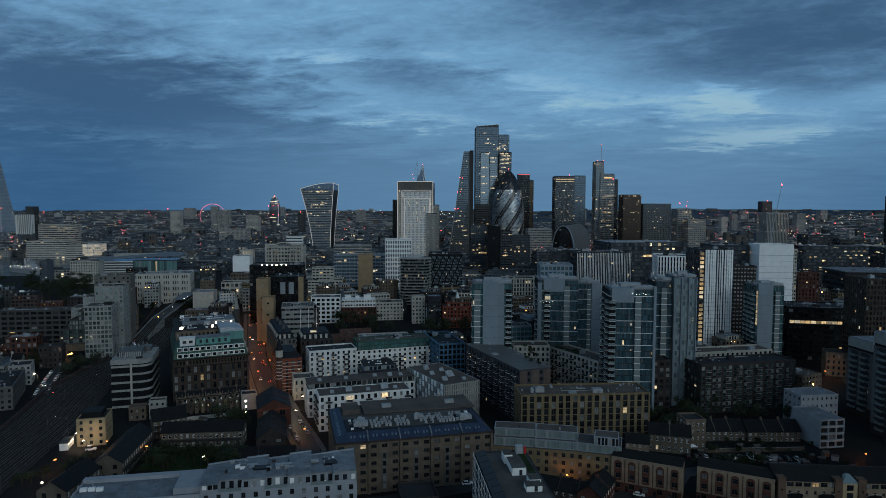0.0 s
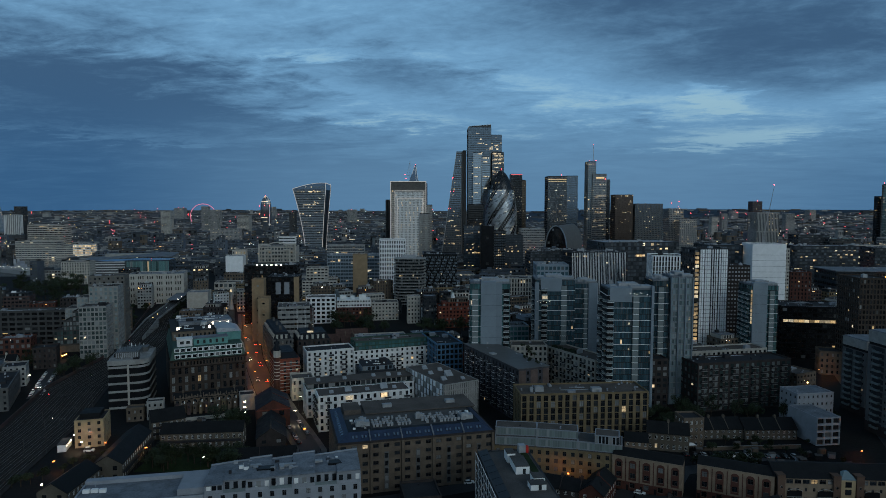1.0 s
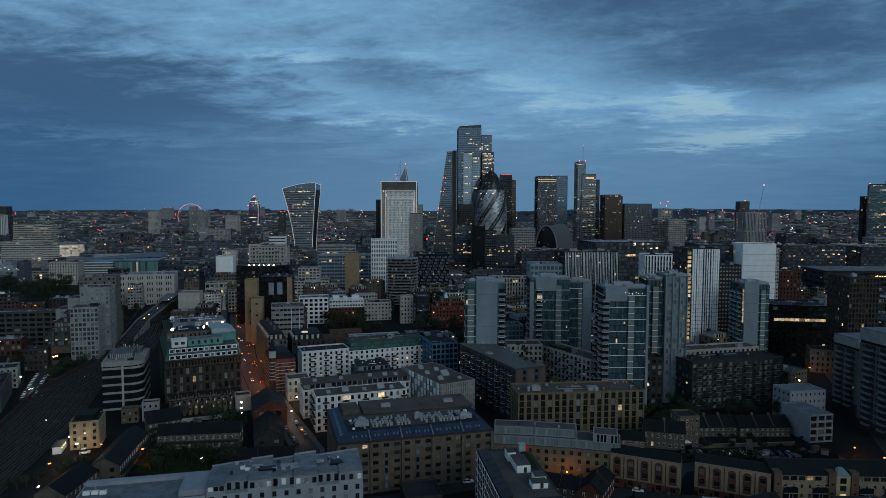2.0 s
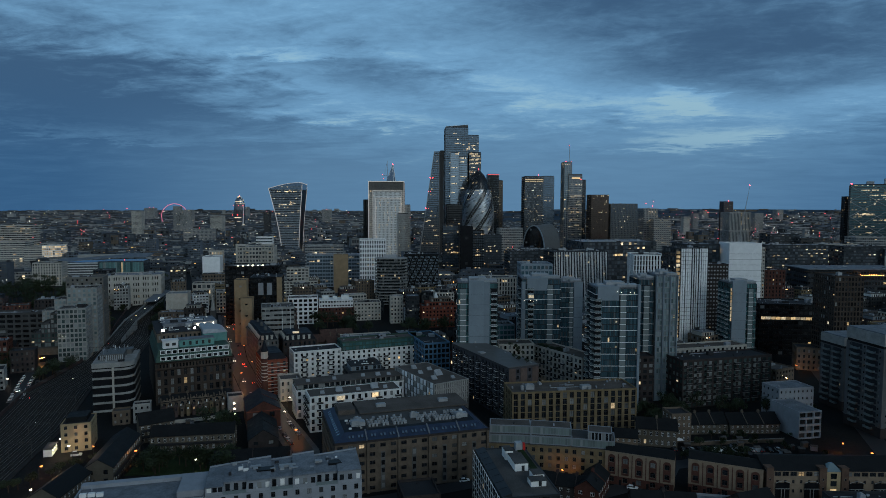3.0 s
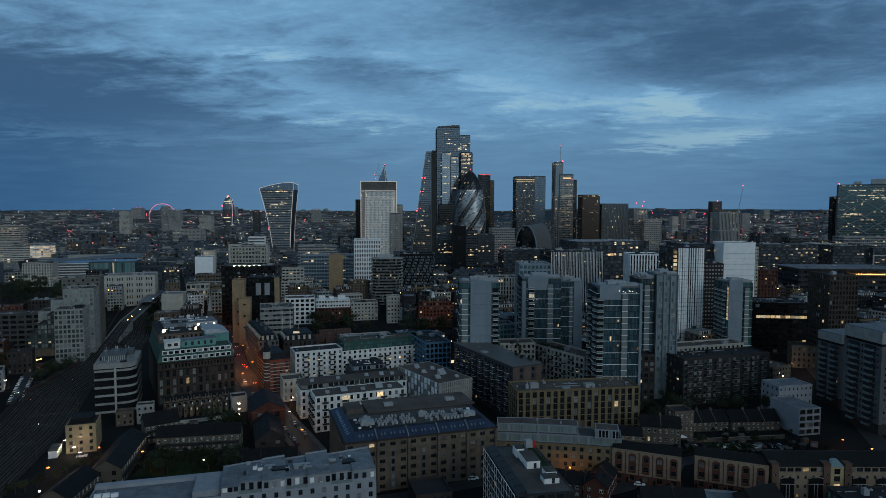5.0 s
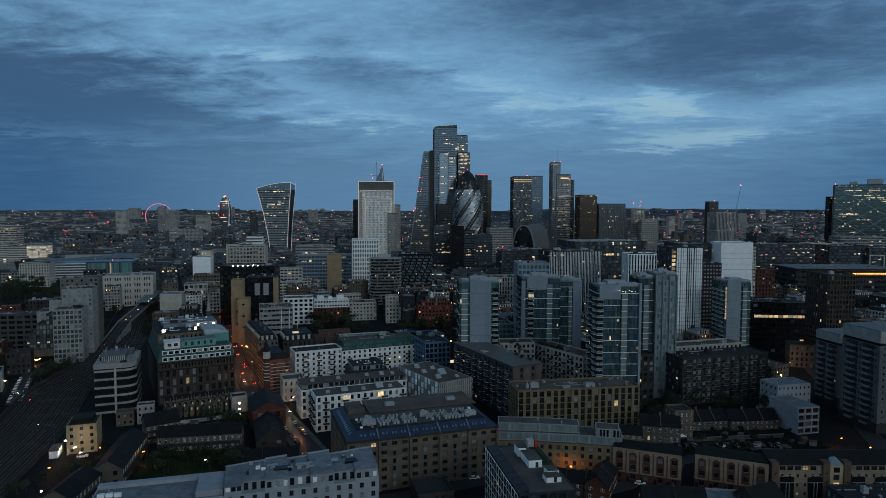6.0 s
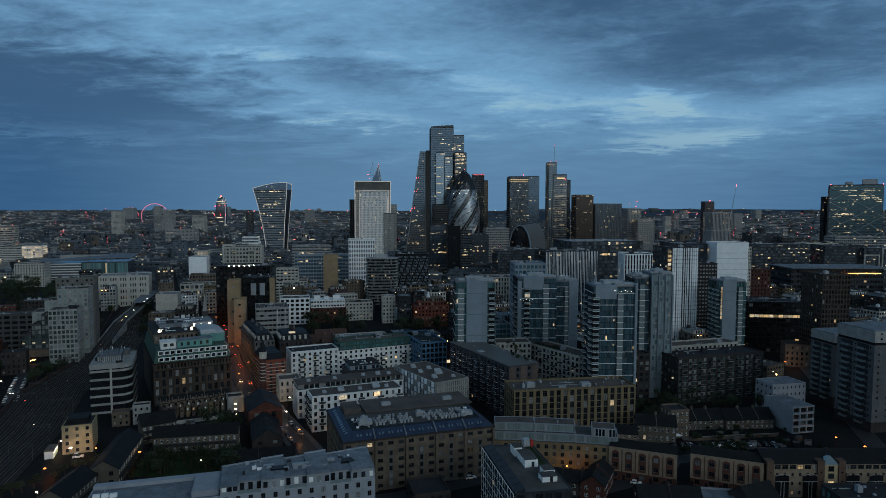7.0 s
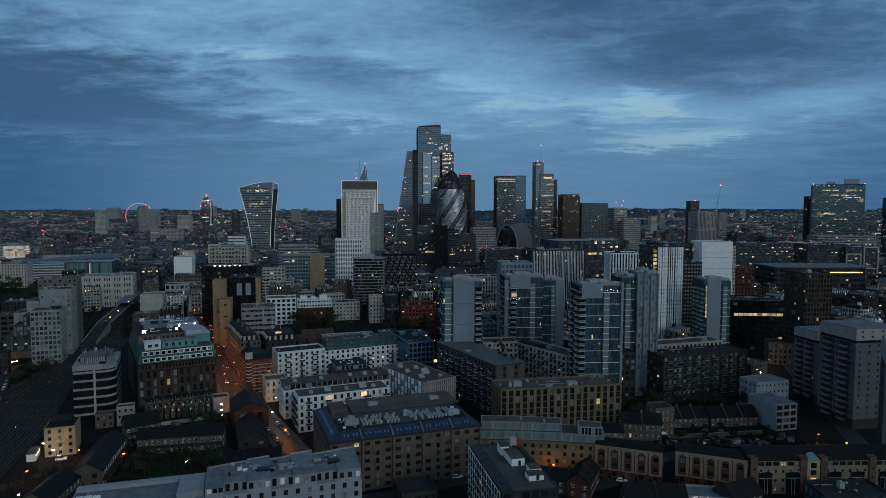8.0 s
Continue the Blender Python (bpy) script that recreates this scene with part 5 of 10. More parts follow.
def braced_tower():
    ob = thing("braced_tower", "broad office tower with diagonal steel bracing", "skyscraper", 697, 1003, 0, -32)
    claim(690, 975, -32, 84, 60)
    shaft(ob, 74, 40, 0, 146, 36, 30, 14, "tower_clad", "city_teal", 0.92, 0.7, 0.4)
    g = Geo()
    for k in range(6):
        z = 24 * k
        for x0, x1 in ((0, 37), (37, 74)):
            g.beam((x0, -0.6, z), (x1, -0.6, z + 24), 0.42), g.beam((x1, -0.6, z), (x0, -0.6, z + 24), 0.42)
    part("bracing", g, M["steel"], ob)
    g = Geo()
    g.box(22, 5, 147, 32, 20, 152), g.box(46, 6, 147, 66, 20, 156)
    part("roof_plant", g, M["plant_metal"], ob)
    beacon(ob, 1, 0, 148), beacon(ob, 73, 0, 148)
    for z, a, n in ((137, 14, 17), (129, 26, 12), (125, 44, 8), (98, 8, 7), (62, 30, 9)):
        g = Geo()
        for k in range(n):
            g.box(a + k * 3, -0.75, z, a + 2.4 + k * 3, -0.45, z + 1.3)
        part("lit_storey", g, G["lit_row"], ob, "storey of amber-lit offices", kind="stuff")


braced_tower()
far_block("slender dark tower beside the braced tower", 721.3, 1050, 8, 9, 128, "black_clad", "city_dark")
far_block("tall glass tower at the cluster edge", 930, 1100, 36, 30, 127, "dark_clad", "city")
block("office_building", "dark glass office with gridded front", 446.9, 800, -4, 77.4, 34, 61.6, 16, 24, 8, "dark_clad", "city_dark", "roof_grey", 0.9, 0.6, clutter=0.6)
block("office_building", "curved-topped dark office behind the grid", 541.7, 960, -4, 45.2, 34, 69.0, 18, 14, 8, "dark_clad", "city_dark", "roof_grey", 0.9, 0.5, clutter=0.6)
block("office_building", "low teal-roofed office with lit attic", 578.2, 940, -4, 42.8, 30, 63.5, 16, 13, 8, "dark_concrete", "office", "copper_green", 0.85, 0.5, clutter=0.6)
ob = block("office_building", "pale office with warmly lit storeys", 556.5, 850, -4, 45.9, 30, 59.8, 15, 14, 8, "pale_stone", "lit_row", "roof_grey", 0.9, 0.4, clutter=0.6)
block("office_building", "long pale podium of the braced tower", 678.7, 960, -4, 97.3, 30, 63.8, 16, 30, 8, "concrete", "city_dark", "roof_grey", 0.9, 0.7, clutter=0.6)
block("office_building", "dark stepped glass office with roof terraces", 548.3, 800, -4, 56.5, 36, 59.5, 15, 18, 9, "dark_clad", "city_dark", "roof_dark", 0.95, 0.55, clutter=0.6)
ob = block("office_building", "dark glass office with broad white frames", 595.5, 790, -4, 43.6, 30, 56.9, 15, 14, 8, "dark_clad", "city_dark", "roof_grey", 0.9, 0.8, clutter=0.6)
for a, b, z in ((0, 20.1, 48.9), (23.5, 43.6, 57.9)):
    g = Geo()
    g.box(a, -1.4, 4, a + 1.2, 0.1, z), g.box(b - 1.2, -1.4, 4, b, 0.1, z), g.box(a + 1.2, -1.4, z - 1.2, b - 1.2, 0.1, z), g.box(a + 1.2, -1.4, z * 0.5, b - 1.2, 0.1, z * 0.5 + 0.9)
    part("white_frame", g, M["pale_stone"], ob, "broad white facade frame")
ob = block("office_building", "flat-roofed dark station building with lamps", 431.2, 690, -4, 105.8, 46, 40.4, 7, 33, 12, "dark_clad", "black", "roof_grey", 0.85, 0.5, clutter=0.6)
g = Geo()
g.box(-1.5, -3, 41.2, 111.8, 47, 42.2)
part("roof_slab", g, M["roof_grey"], ob, "broad pale roof slab")
for k in range(22):
    g = Geo()
    g.box(44.4 + k * 2.6, -3.3, 35.4, 45.2 + k * 2.6, -3.05, 36.0)
    part("eaves_lamp", g, L["sodium"], ob)
block("brick_building", "red and white banded brick block", 336.7, 610, -6, 19.2, 16, 48.1, 13, 6, 4, "dull_red", "home", "slate", 0.4, 0.6, clutter=1.2)


def crane(x, y, h, jib, lean, rot):
    ob = thing("tower_crane", "slender tower crane with red warning lamps", "crane", x, y, 0, rot, "tower cranes")
    g = Geo()
    for a, b in ((-0.8, -0.8), (0.8, -0.8), (0.8, 0.8), (-0.8, 0.8)):
        g.beam((a, b, 0), (a, b, h), 0.14)
    for k in range(int(h / 2.5)):
        g.beam((-0.8, -0.8, k * 2.5), (0.8, -0.8, k * 2.5 + 2.5), 0.1)
        g.beam((0.8, -0.8, k * 2.5), (0.8, 0.8, k * 2.5 + 2.5), 0.1)
    part("mast", g, M["plant_metal"], ob)
    g = Geo()
    tip = (jib, 0, h + lean)
    g.beam((0, -0.5, h), tip, 0.16), g.beam((0, 0.5, h), tip, 0.16), g.beam((0, 0, h + 1.4), tip, 0.16)
    part("jib", g, M["plant_metal"], ob)
    beacon(ob, jib, 0, h + lean + 0.6, 0.7), beacon(ob, 0, 0, h * 0.55, 0.5), beacon(ob, 0, 0, h * 0.88, 0.5)


crane(300, 591, 84, 8, 46, 0)

# cranes far over the eastern skyline: place and height of the lamp
for x, y, z in ((793, 2000, 91), (981, 2300, 94), (931, 2100, 93), (942, 2100, 75), (1080, 2300, 91), (965, 2000, 90), (1242, 2200, 83), (1259, 2200, 70), (1402, 2400, 85), (1151, 1900, 64), (1272, 1900, 78), (1283, 1900, 47)):
    ob = thing("tower_crane", "far tower crane with red warning lamp", "crane", x, y, 0, 0, "far cranes")
    g = Geo()
    g.beam((0, 0, 0), (0, 0, z), 0.45)
    part("mast", g, M["dark_steel"], ob)
    g = Geo()
    g.beam((-12, 0, z - 5), (30, 0, z - 3), 0.35)
    part("jib", g, M["dark_steel"], ob)
    beacon(ob, 0, 0, z, 1.25)

# ---- apartment towers and mid-rise blocks ----
BALC = balcony_mesh(3.4, 1.5)
BALC_DARK = balcony_mesh(3.0, 1.3, True)
BALC_GREY = balcony_mesh(3.6, 1.4, True, "concrete")
BALC_DIM = balcony_mesh(4.6, 1.5, False, "tower_clad")


def apartment_tower(label, x, y, rot, w, d, h, floors, bays, glass="tower", wall="dark_clad", side=6, blades=(), crown=None, stacks=(), balconies=(), grid=None, flank=()):
    """A glass apartment tower: fine mullions, a white slab at every second storey, plain clad blades, stacked glazed bays and balconies."""
    ob = thing("apartment_tower", label, "apartment tower", x, y, 0, rot, "apartment towers")
    claim(x, y, rot, w, d)
    gw, gp = Geo(), Geo()
    e = 0.25
    fh = h / floors
    ww, wh, cols = grid or (0.9, 0.88, bays * 3)
    facade(gw, gp, 0, e, 1, 0, 0, -1, w, 0, h, floors, cols, ww, wh, e)
    facade(gw, gp, w - e, 0, 0, 1, 1, 0, d, 0, h, floors, side * 2, 0.9, 0.84, e)
    facade(gw, gp, e, d, 0, -1, -1, 0, d, 0, h, floors, side * 2, 0.9, 0.84, e)
    facade(gw, gp, w, d - e, -1, 0, 0, 1, w, 0, h, floors, bays, 0.8, 0.84, e)
    part("wall", gw, M[wall], ob)
    part("glazing", gp, G[glass], ob, kind="stuff")
    for k in range(1, floors):
        g = Geo()
        o = 0.3 if k % 2 == 0 else 0.06
        g.box(-o * 0.6, -o, k * fh - 0.11, w + o * 0.6, d + 0.25, k * fh + 0.11)
        part("storey_slab", g, M["concrete" if grid else "white_panel" if k % 2 == 0 else "dark_clad"], ob)
    for a, b, up, front in blades:
        g = Geo()
        g.box(a, front, 0, b, 3.0 + front * 0.1, h + up)
        blade = part("clad_blade", g, M["grey_clad"], ob, "plain blue-grey metal cladding")
        g = Geo()
        for k in range(1, floors // 2):
            g.box(a + 0.02, front - 0.015, k * 2 * fh, b - 0.02, front - 0.003, k * 2 * fh + 0.07)
        part("cladding_joint", g, M["dark_clad"], blade, kind="stuff")
    rb = random.Random(int(x * 3 + y))
    for c in balconies:
        # flat black sheet on the facade imitates the shade behind the balconies
        g = Geo()
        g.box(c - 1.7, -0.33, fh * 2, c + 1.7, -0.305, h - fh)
        part("balcony_recess", g, M["black_clad"], ob, "black sheet for the shade behind the balconies")
        for k in range(2, floors - 1):
            part("balcony", BALC, None, ob, at=(c, -0.3, k * fh))
            if rb.random() < 0.4:
                g = Geo()
                a = c + rb.uniform(-1.2, 0.4)
                g.box(a, -1.5, k * fh, a + rb.uniform(0.4, 0.9), -0.9, k * fh + rb.uniform(0.6, 1.3))
                part("balcony_clutter", g, M[rb.choice(("dark_steel", "white_paint", "dark_green"))], ob)
    for c in flank:
        for k in range(2, floors - 1):
            part("balcony", BALC, None, ob, at=(-0.1, c, k * fh), rz=-90)
    for c, bw in stacks:
        for k in range(2, floors - 1):
            g = Geo()
            g.box(c - bw / 2, -1.2, k * fh + 0.3, c + bw / 2, -0.3, (k + 1) * fh - 0.15, 0)
            g.box(c - bw / 2 - 0.1, -1.3, k * fh, c + bw / 2 + 0.1, -0.25, k * fh + 0.28, 1)
            part("glazed_bay", g, [G["pale_teal"], M["white_panel"]], ob, "pale teal glazed bay")
    if crown:
        a, b, n = crown
        g = Geo()
        g.box(a, -0.42, h - n * fh, b, d * 0.6, h + 1.2)
        part("crown_panel", g, M["grey_clad"], ob, "plain blue-grey metal top storeys")
    g = Geo()
    g.box(0.4, 0.4, h, w - 0.4, d - 0.4, h + 0.8)
    part("roof", g, M["roof_grey"], ob)
    g = Geo()
    for a, b, f, k, z in ((0.3, 0.72, 0.3, 0.7, 2.8), (0.5, 0.98, 0.05, 0.45, 1.9), (0.1, 0.26, 0.3, 0.6, 1.7)):
        g.box(w * a, d * f, h + 0.8, w * b, d * k, h + z)
    for k in range(7):
        a, b = rb.uniform(0.08, 0.85) * w, rb.uniform(0.1, 0.8) * d
        g.box(a, b, h + 0.8, a + rb.uniform(0.5, 1.6), b + rb.uniform(0.5, 1.4), h + rb.uniform(1.6, 3.6))
    part("roof_plant", g, M["plant_metal"], ob, kind="stuff")
    g = Geo()
    for a in (0.1, w - 0.1):
        g.beam((a, 0.1, h + 1.7), (a, d - 0.1, h + 1.7), 0.04)
    g.beam((0.1, 0.1, h + 1.7), (w - 0.1, 0.1, h + 1.7), 0.04)
    for k in range(int(w / 1.5)):
        g.beam((0.2 + k * 1.5, 0.1, h), (0.2 + k * 1.5, 0.1, h + 1.7), 0.03)
    part("roof_rail", g, M["steel"], ob)
    return ob


def lit_flat(ob, spots, fh):
    """Rooms with the lamps on: along, storey, width."""
    for a, k, bw in spots:
        g = Geo()
        g.box(a, -0.36, k * fh + 0.4, a + bw, -0.28, (k + 1) * fh - 0.35)
        part("lit_room", g, G["warm_room"], ob, "warmly lit flat window")


ob = apartment_tower("glass apartment tower with blue-grey clad blade and balconies", 17.2, 383, -3, 24.3, 20, 64, 20, 8, "teal",
                     blades=((6.8, 15.8, 1.5, -1.3), (15.8, 19.4, 0.7, -0.9)), stacks=((3.4, 3.6),), balconies=(22.0,))
lit_flat(ob, ((0.9, 16, 1.0),), 3.2)
ob = apartment_tower("broad teal glass apartment tower with stacked balconies", 86.4, 333, -3, 23.8, 19, 67, 21, 8, "tower",
                     blades=((22.6, 23.9, 2.0, -0.8),), crown=(1.2, 12.6, 2), stacks=((14.6, 3.0),), balconies=(1.4,), flank=(2.6, 15.0))
lit_flat(ob, ((10.4, 4, 1.2),), 3.19)
for k in range(6):
    g = Geo()
    g.ball(11.5 + k * 1.7 + 0.4 * (k % 2), -0.8, 65.4 - 0.35 * (k % 3), 0.16)
    part("string_light", g, L["white"], ob, "small terrace light")
ob = apartment_tower("glass apartment tower with a few lit flats", 59.6, 403, -3, 24.8, 22, 64, 20, 9, "tower",
                     blades=((0.0, 2.4, -1.5, -0.6),), crown=(3.6, 16.6, 2.2), stacks=((18.0, 3.4),), balconies=(5.8,), flank=(6.0,))
lit_flat(ob, ((16.6, 12, 2.6), (16.6, 9, 2.6), (4.4, 16, 3.4)), 3.2)
for k in range(5):
    g = Geo()
    g.ball(1.5 + k * 1.9, -1.7, 50.8 - 0.5 * (k % 2), 0.15)
    part("string_light", g, L["white"], ob, "small terrace light")
apartment_tower("lower glass apartment wing with plain end wall", 84.8, 409, -3, 15.3, 18, 61, 19, 5, "tower",
                blades=((9.8, 15.5, 0.5, -0.7),), stacks=((8.0, 2.2),))
apartment_tower("slim apartment tower half in dark glass", 117.6, 355, -3, 8.9, 18, 69, 22, 4, "tower", stacks=((4.4, 3.0),))
ob = apartment_tower("apartment tower with pale window grid facade", 127.0, 353, -3, 12.3, 20, 71, 23, 5, "pale_grid", "grey_clad", grid=(0.84, 0.72, 10))
for k in range(4):
    g = Geo()
    g.box(k * 3.95 - 0.05, -0.6, 0, k * 3.95 + 0.5, 0.1, 71.5)
    part("pier", g, M["grey_clad"], ob)
ob = apartment_tower("apartment tower with blue blade and teal balconies", 211, 433, -3, 18.5, 20, 57, 18, 6, "teal", blades=((1.2, 10.8, 2.0, -1.2),), stacks=((14.0, 3.0),), flank=(3.0, 9.0, 15.0))
for k in range(9):
    g = Geo()
    g.box(0.1, -0.55, 31 + k * 2.6, 1.1, -0.42, 33.1 + k * 2.6)
    part("lit_stair_window", g, G["strip_single"], ob, "lit yellow stair window")


def clad_tower(label, x, y, rot, w, d, h, floors, bays, side, setback):
    """A grey clad apartment tower with small windows, side balconies and a darker set-back top."""
    ob = block("apartment_tower", label, x, y, rot, w, d, h, floors, bays, side, "blue_clad", "home", "roof_felt", 0.2, 0.34, 0.25, category="apartment tower", clutter=0, parapet=0, group="apartment towers")
    # flat dark sheets: side windows and the shade of balcony recesses in one
    g = Geo()
    for k in range(1, floors + 1):
        for a, b in ((0.14, 0.44), (0.56, 0.86)):
            g.box(-0.08, d * a, k * h / floors - 2.7, -0.01, d * b, k * h / floors - 0.4)
    part("side_glazing", g, M["dark_clad"], ob, "dark sheets for glazing and recess shade behind balconies", kind="stuff")
    if rot > 0:
        for k in range(1, floors):
            for j in range(2):
                part("balcony", BALC_DIM, None, ob, at=(0, d * (0.3 + 0.42 * j), k * h / floors), rz=-90)
    # shallow inset storey, coloured black for the shadow below the top
    g = Geo()
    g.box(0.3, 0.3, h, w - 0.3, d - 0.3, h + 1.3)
    part("shadow_storey", g, M["black_clad"], ob, "recessed storey coloured black as shadow")
    g = Geo()
    g.box(-0.05, -0.05, h + 1.3, w + 0.05, d + 0.05, h + setback)
    part("top_storey", g, M["concrete"], ob, "paler clad top storey")
    g = Geo()
    for k in range(4):
        for z in (1.7, 4.2):
            g.box(w * (0.12 + 0.22 * k), -0.09, h + setback - z, w * (0.12 + 0.22 * k) + 1.0, -0.055, h + setback - z + 0.9)
    part("top_windows", g, G["black"], ob, kind="stuff")
    g = Geo()
    g.box(0.4, 0.4, h + setback, w - 0.4, d - 0.4, h + setback + 0.5)
    part("top_roof", g, M["roof_grey"], ob)
    g = Geo()
    g.box(-0.12, -0.12, 0, w + 0.12, d + 0.12, 5.0)
    part("podium", g, M["dark_brick"], ob)


clad_tower("grey clad apartment tower with side balconies", 222, 330, 4, 20, 18, 34.2, 11, 4, 4, 5.8)
clad_tower("large grey clad apartment tower with dark balconies", 212, 288, 4, 26, 24, 43.2, 14, 5, 5, 6.8)
clad_tower("pale clad apartment tower at the road corner", 180, 232, -36, 24, 22, 46, 15, 5, 5, 8.0)

# student and office towers behind
ob = block("striped_tower", "white vertically striped residential tower", 181, 455, 4, 25, 22, 80, 26, 10, 8, "dark_clad", "home", "roof_dark", 0.7, 0.7, category="apartment tower", clutter=0.5)
g = Geo()
r = random.Random(5)
for k in range(12):
    a = 4.2 + k * 1.75 + r.uniform(-0.2, 0.2)
    g = Geo()
    g.box(a, -0.5, 5, a + r.choice((0.7, 0.95, 1.2)), 0.1, 80)
    part("white_fin", g, M["white_panel"], ob)
for k in range(26):
    g = Geo()
    g.box(4.0, -0.58, 5.4 + k * 2.87, 25.0, -0.5, 5.53 + k * 2.87)
    part("floor_band", g, M["dark_clad"], ob)
for k in range(24):
    g = Geo()
    g.box(0.6, -0.35, 6 + k * 3.05, 3.2, -0.05, 8.0 + k * 3.05)
    part("lit_stair_window", g, G["strip_single"], ob)
block("grid_tower", "dark brick tower with white window grid", 226, 500, -3, 17, 18, 64, 21, 7, 6, "dark_brick", "white_blind", "roof_dark", 0.62, 0.4, category="apartment tower", clutter=0.5)
ob = block("wrapped_building", "building wrapped in white sheeting beside dark wing", 277, 565, -4, 29, 24, 77, 2, 1, 1, "white_panel", "home", "roof_grey", plain=True, clutter=0.2)
g = Geo()
for k in range(14):
    g.box(-0.1, -0.12, 5 * k + 3, 29.1, 0.03, 5 * k + 3.25)
part("sheet_seams", g, M["plant_metal"], ob)
block("office_building", "dark office wing with flat pale roof", 246, 585, -4, 31, 40, 75, 18, 9, 8, "dark_clad", "city_dark", "roof_grey", 0.85, 0.6, clutter=0.6)
block("office_building", "slim apartment tower with bowed white balconies", 304.5, 566, -4, 6, 22, 73, 23, 3, 6, "pale_stone", "home", "roof_grey", 0.6, 0.5, clutter=0.4)
ob = block("long_dark_building", "long black building with one yellow-lit storey", 249, 462, -10, 48, 30, 38, 10, 14, 9, "black_clad", "black", "roof_dark", 0.85, 0.6, clutter=0.5)
g = Geo()
for k in range(13):
    g = Geo()
    g.box(1 + k * 3.5, -0.2, 27.0, 4.2 + k * 3.5, -0.05, 29.0)
    part("lit_window", g, G["strip_single"], ob)
block("brown_tower", "dark brown brick tower with gridded windows", 265, 402, -2, 19, 24, 65, 20, 9, 10, "brown_dark", "black", "roof_dark", 0.62, 0.7, category="apartment tower", clutter=0.6)
block("brick_building", "orange-lit brick building at the road", 251, 418, -20, 18, 14, 15, 4, 6, 5, "brown_brick", "home", "roof_dark", 0.4, 0.55, clutter=0.3)
ob = block("office_building", "dark office with thin white vertical fins", 116, 560, 6, 50, 30, 70, 17, 24, 12, "dark_clad", "city_dark", "roof_dark", 0.8, 0.8, 0.5, clutter=0.6)
for k in range(34):
    g, a = Geo(), 0.8 + k * 1.45 + r.uniform(-0.3, 0.3)
    za = 70 * r.choice((0, 0, 0.35, 0.6))
    g.box(a, -0.4, za, a + 0.32, 0.0, 70)
    part("white_fin", g, M["white_panel"], ob)
block("office_building", "blue glass office with white vertical panels", 174, 522, -8, 26, 26, 70, 17, 11, 8, "white_panel", "black", "roof_dark", 0.5, 0.93, clutter=0.5)
block("office_building", "grey flat-roofed office behind glass towers", 73, 482, -3, 24, 26, 66, 16, 8, 8, "grey_clad", "tower", "roof_grey", 0.7, 0.6, clutter=0.6)
block("office_building", "cream office with vertical window slots", 62, 640, 4, 46, 24, 38, 9, 16, 8, "pale_stone", "home", "roof_dark", 0.5, 0.8, clutter=0.8)

# podium blocks round the courts
ob = block("courtyard_block", "dark brick apartment block with stacked balconies", 39, 322, 22, 18, 66, 27, 8, 5, 18, "slate_brick", "home", "roof_brown", 0.4, 0.55, category="apartment block", clutter=0.5)
for k in range(1, 8):
    for j in range(9):
        part("balcony", BALC_DARK, None, ob, at=(0, 5 + j * 7, k * 3.37), rz=-90)
for a, b in ((0.1, 4.1), (7.0, 11.0), (14.2, 17.9)):
    g = Geo()
    g.box(a, -0.16, 0, b, -0.01, 26.8)
    part("end_wall_panel", g, M["peach_dark"], ob, "pinkish brick panel of the end wall")
g = Geo()
g.box(-0.4, -0.4, 27.75, 18.4, 66.4, 27.95)
part("roof_edge", g, M["tower_clad"], ob, "pale roof edge")
ob = block("courtyard_block", "pale apartment block with recessed balconies", 87, 358, 28, 14, 50, 23, 7, 4, 14, "pale_stone", "home", "roof_brown", 0.55, 0.62, category="apartment block", clutter=0.4)
for k in range(1, 7):
    for j in range(8):
        if (j + k) % 2:
            part("balcony", BALC_DARK, None, ob, at=(0, 4 + j * 6, k * 3.28), rz=-90)
block("courtyard_block", "cream apartment block under the glass towers", 42.6, 384, 2, 22, 14, 26, 8, 8, 4, "pale_stone", "home", "roof_brown", 0.5, 0.6, category="apartment block", clutter=0.4)
block("courtyard_block", "teal glazed low block between the towers", 34, 425, 8, 26, 14, 30, 9, 10, 5, "grey_clad", "teal", "roof_felt", 0.85, 0.7, category="apartment block", clutter=0.8)
ob = block("courtyard_block", "dark apartment block with white balcony slabs", 137, 338, 12, 58, 16, 26, 8, 18, 5, "dark_brick", "pale_dim", "roof_dark", 0.6, 0.6, category="apartment block", clutter=0.4)
for k in range(1, 8):
    for j in range(9):
        part("balcony", BALC_GREY, None, ob, at=(3.5 + j * 6.2, 0, k * 3.25))
block("courtyard_block", "dark low block under the pale grid tower", 112, 340, 4, 10, 10, 28, 9, 3, 3, "dark_brick", "home", "roof_dark", 0.6, 0.6, category="apartment block", clutter=0)
block("courtyard_block", "pale low block behind the courtyard trees", 150, 392, 12, 60, 14, 20, 6, 18, 4, "pale_stone", "home", "roof_brown", 0.5, 0.55, category="apartment block", clutter=0.4)

ob = block("ochre_apartments", "ochre brick apartment block with dark glazed bays", 36.8, 297, 4.5, 62, 18, 21.5, 7, 18, 5, "yellow_brick", "home", "roof_brown", 0.6, 0.9, 0.45, single=True, frame_mat="dark_steel", category="apartment block", clutter=0.7)

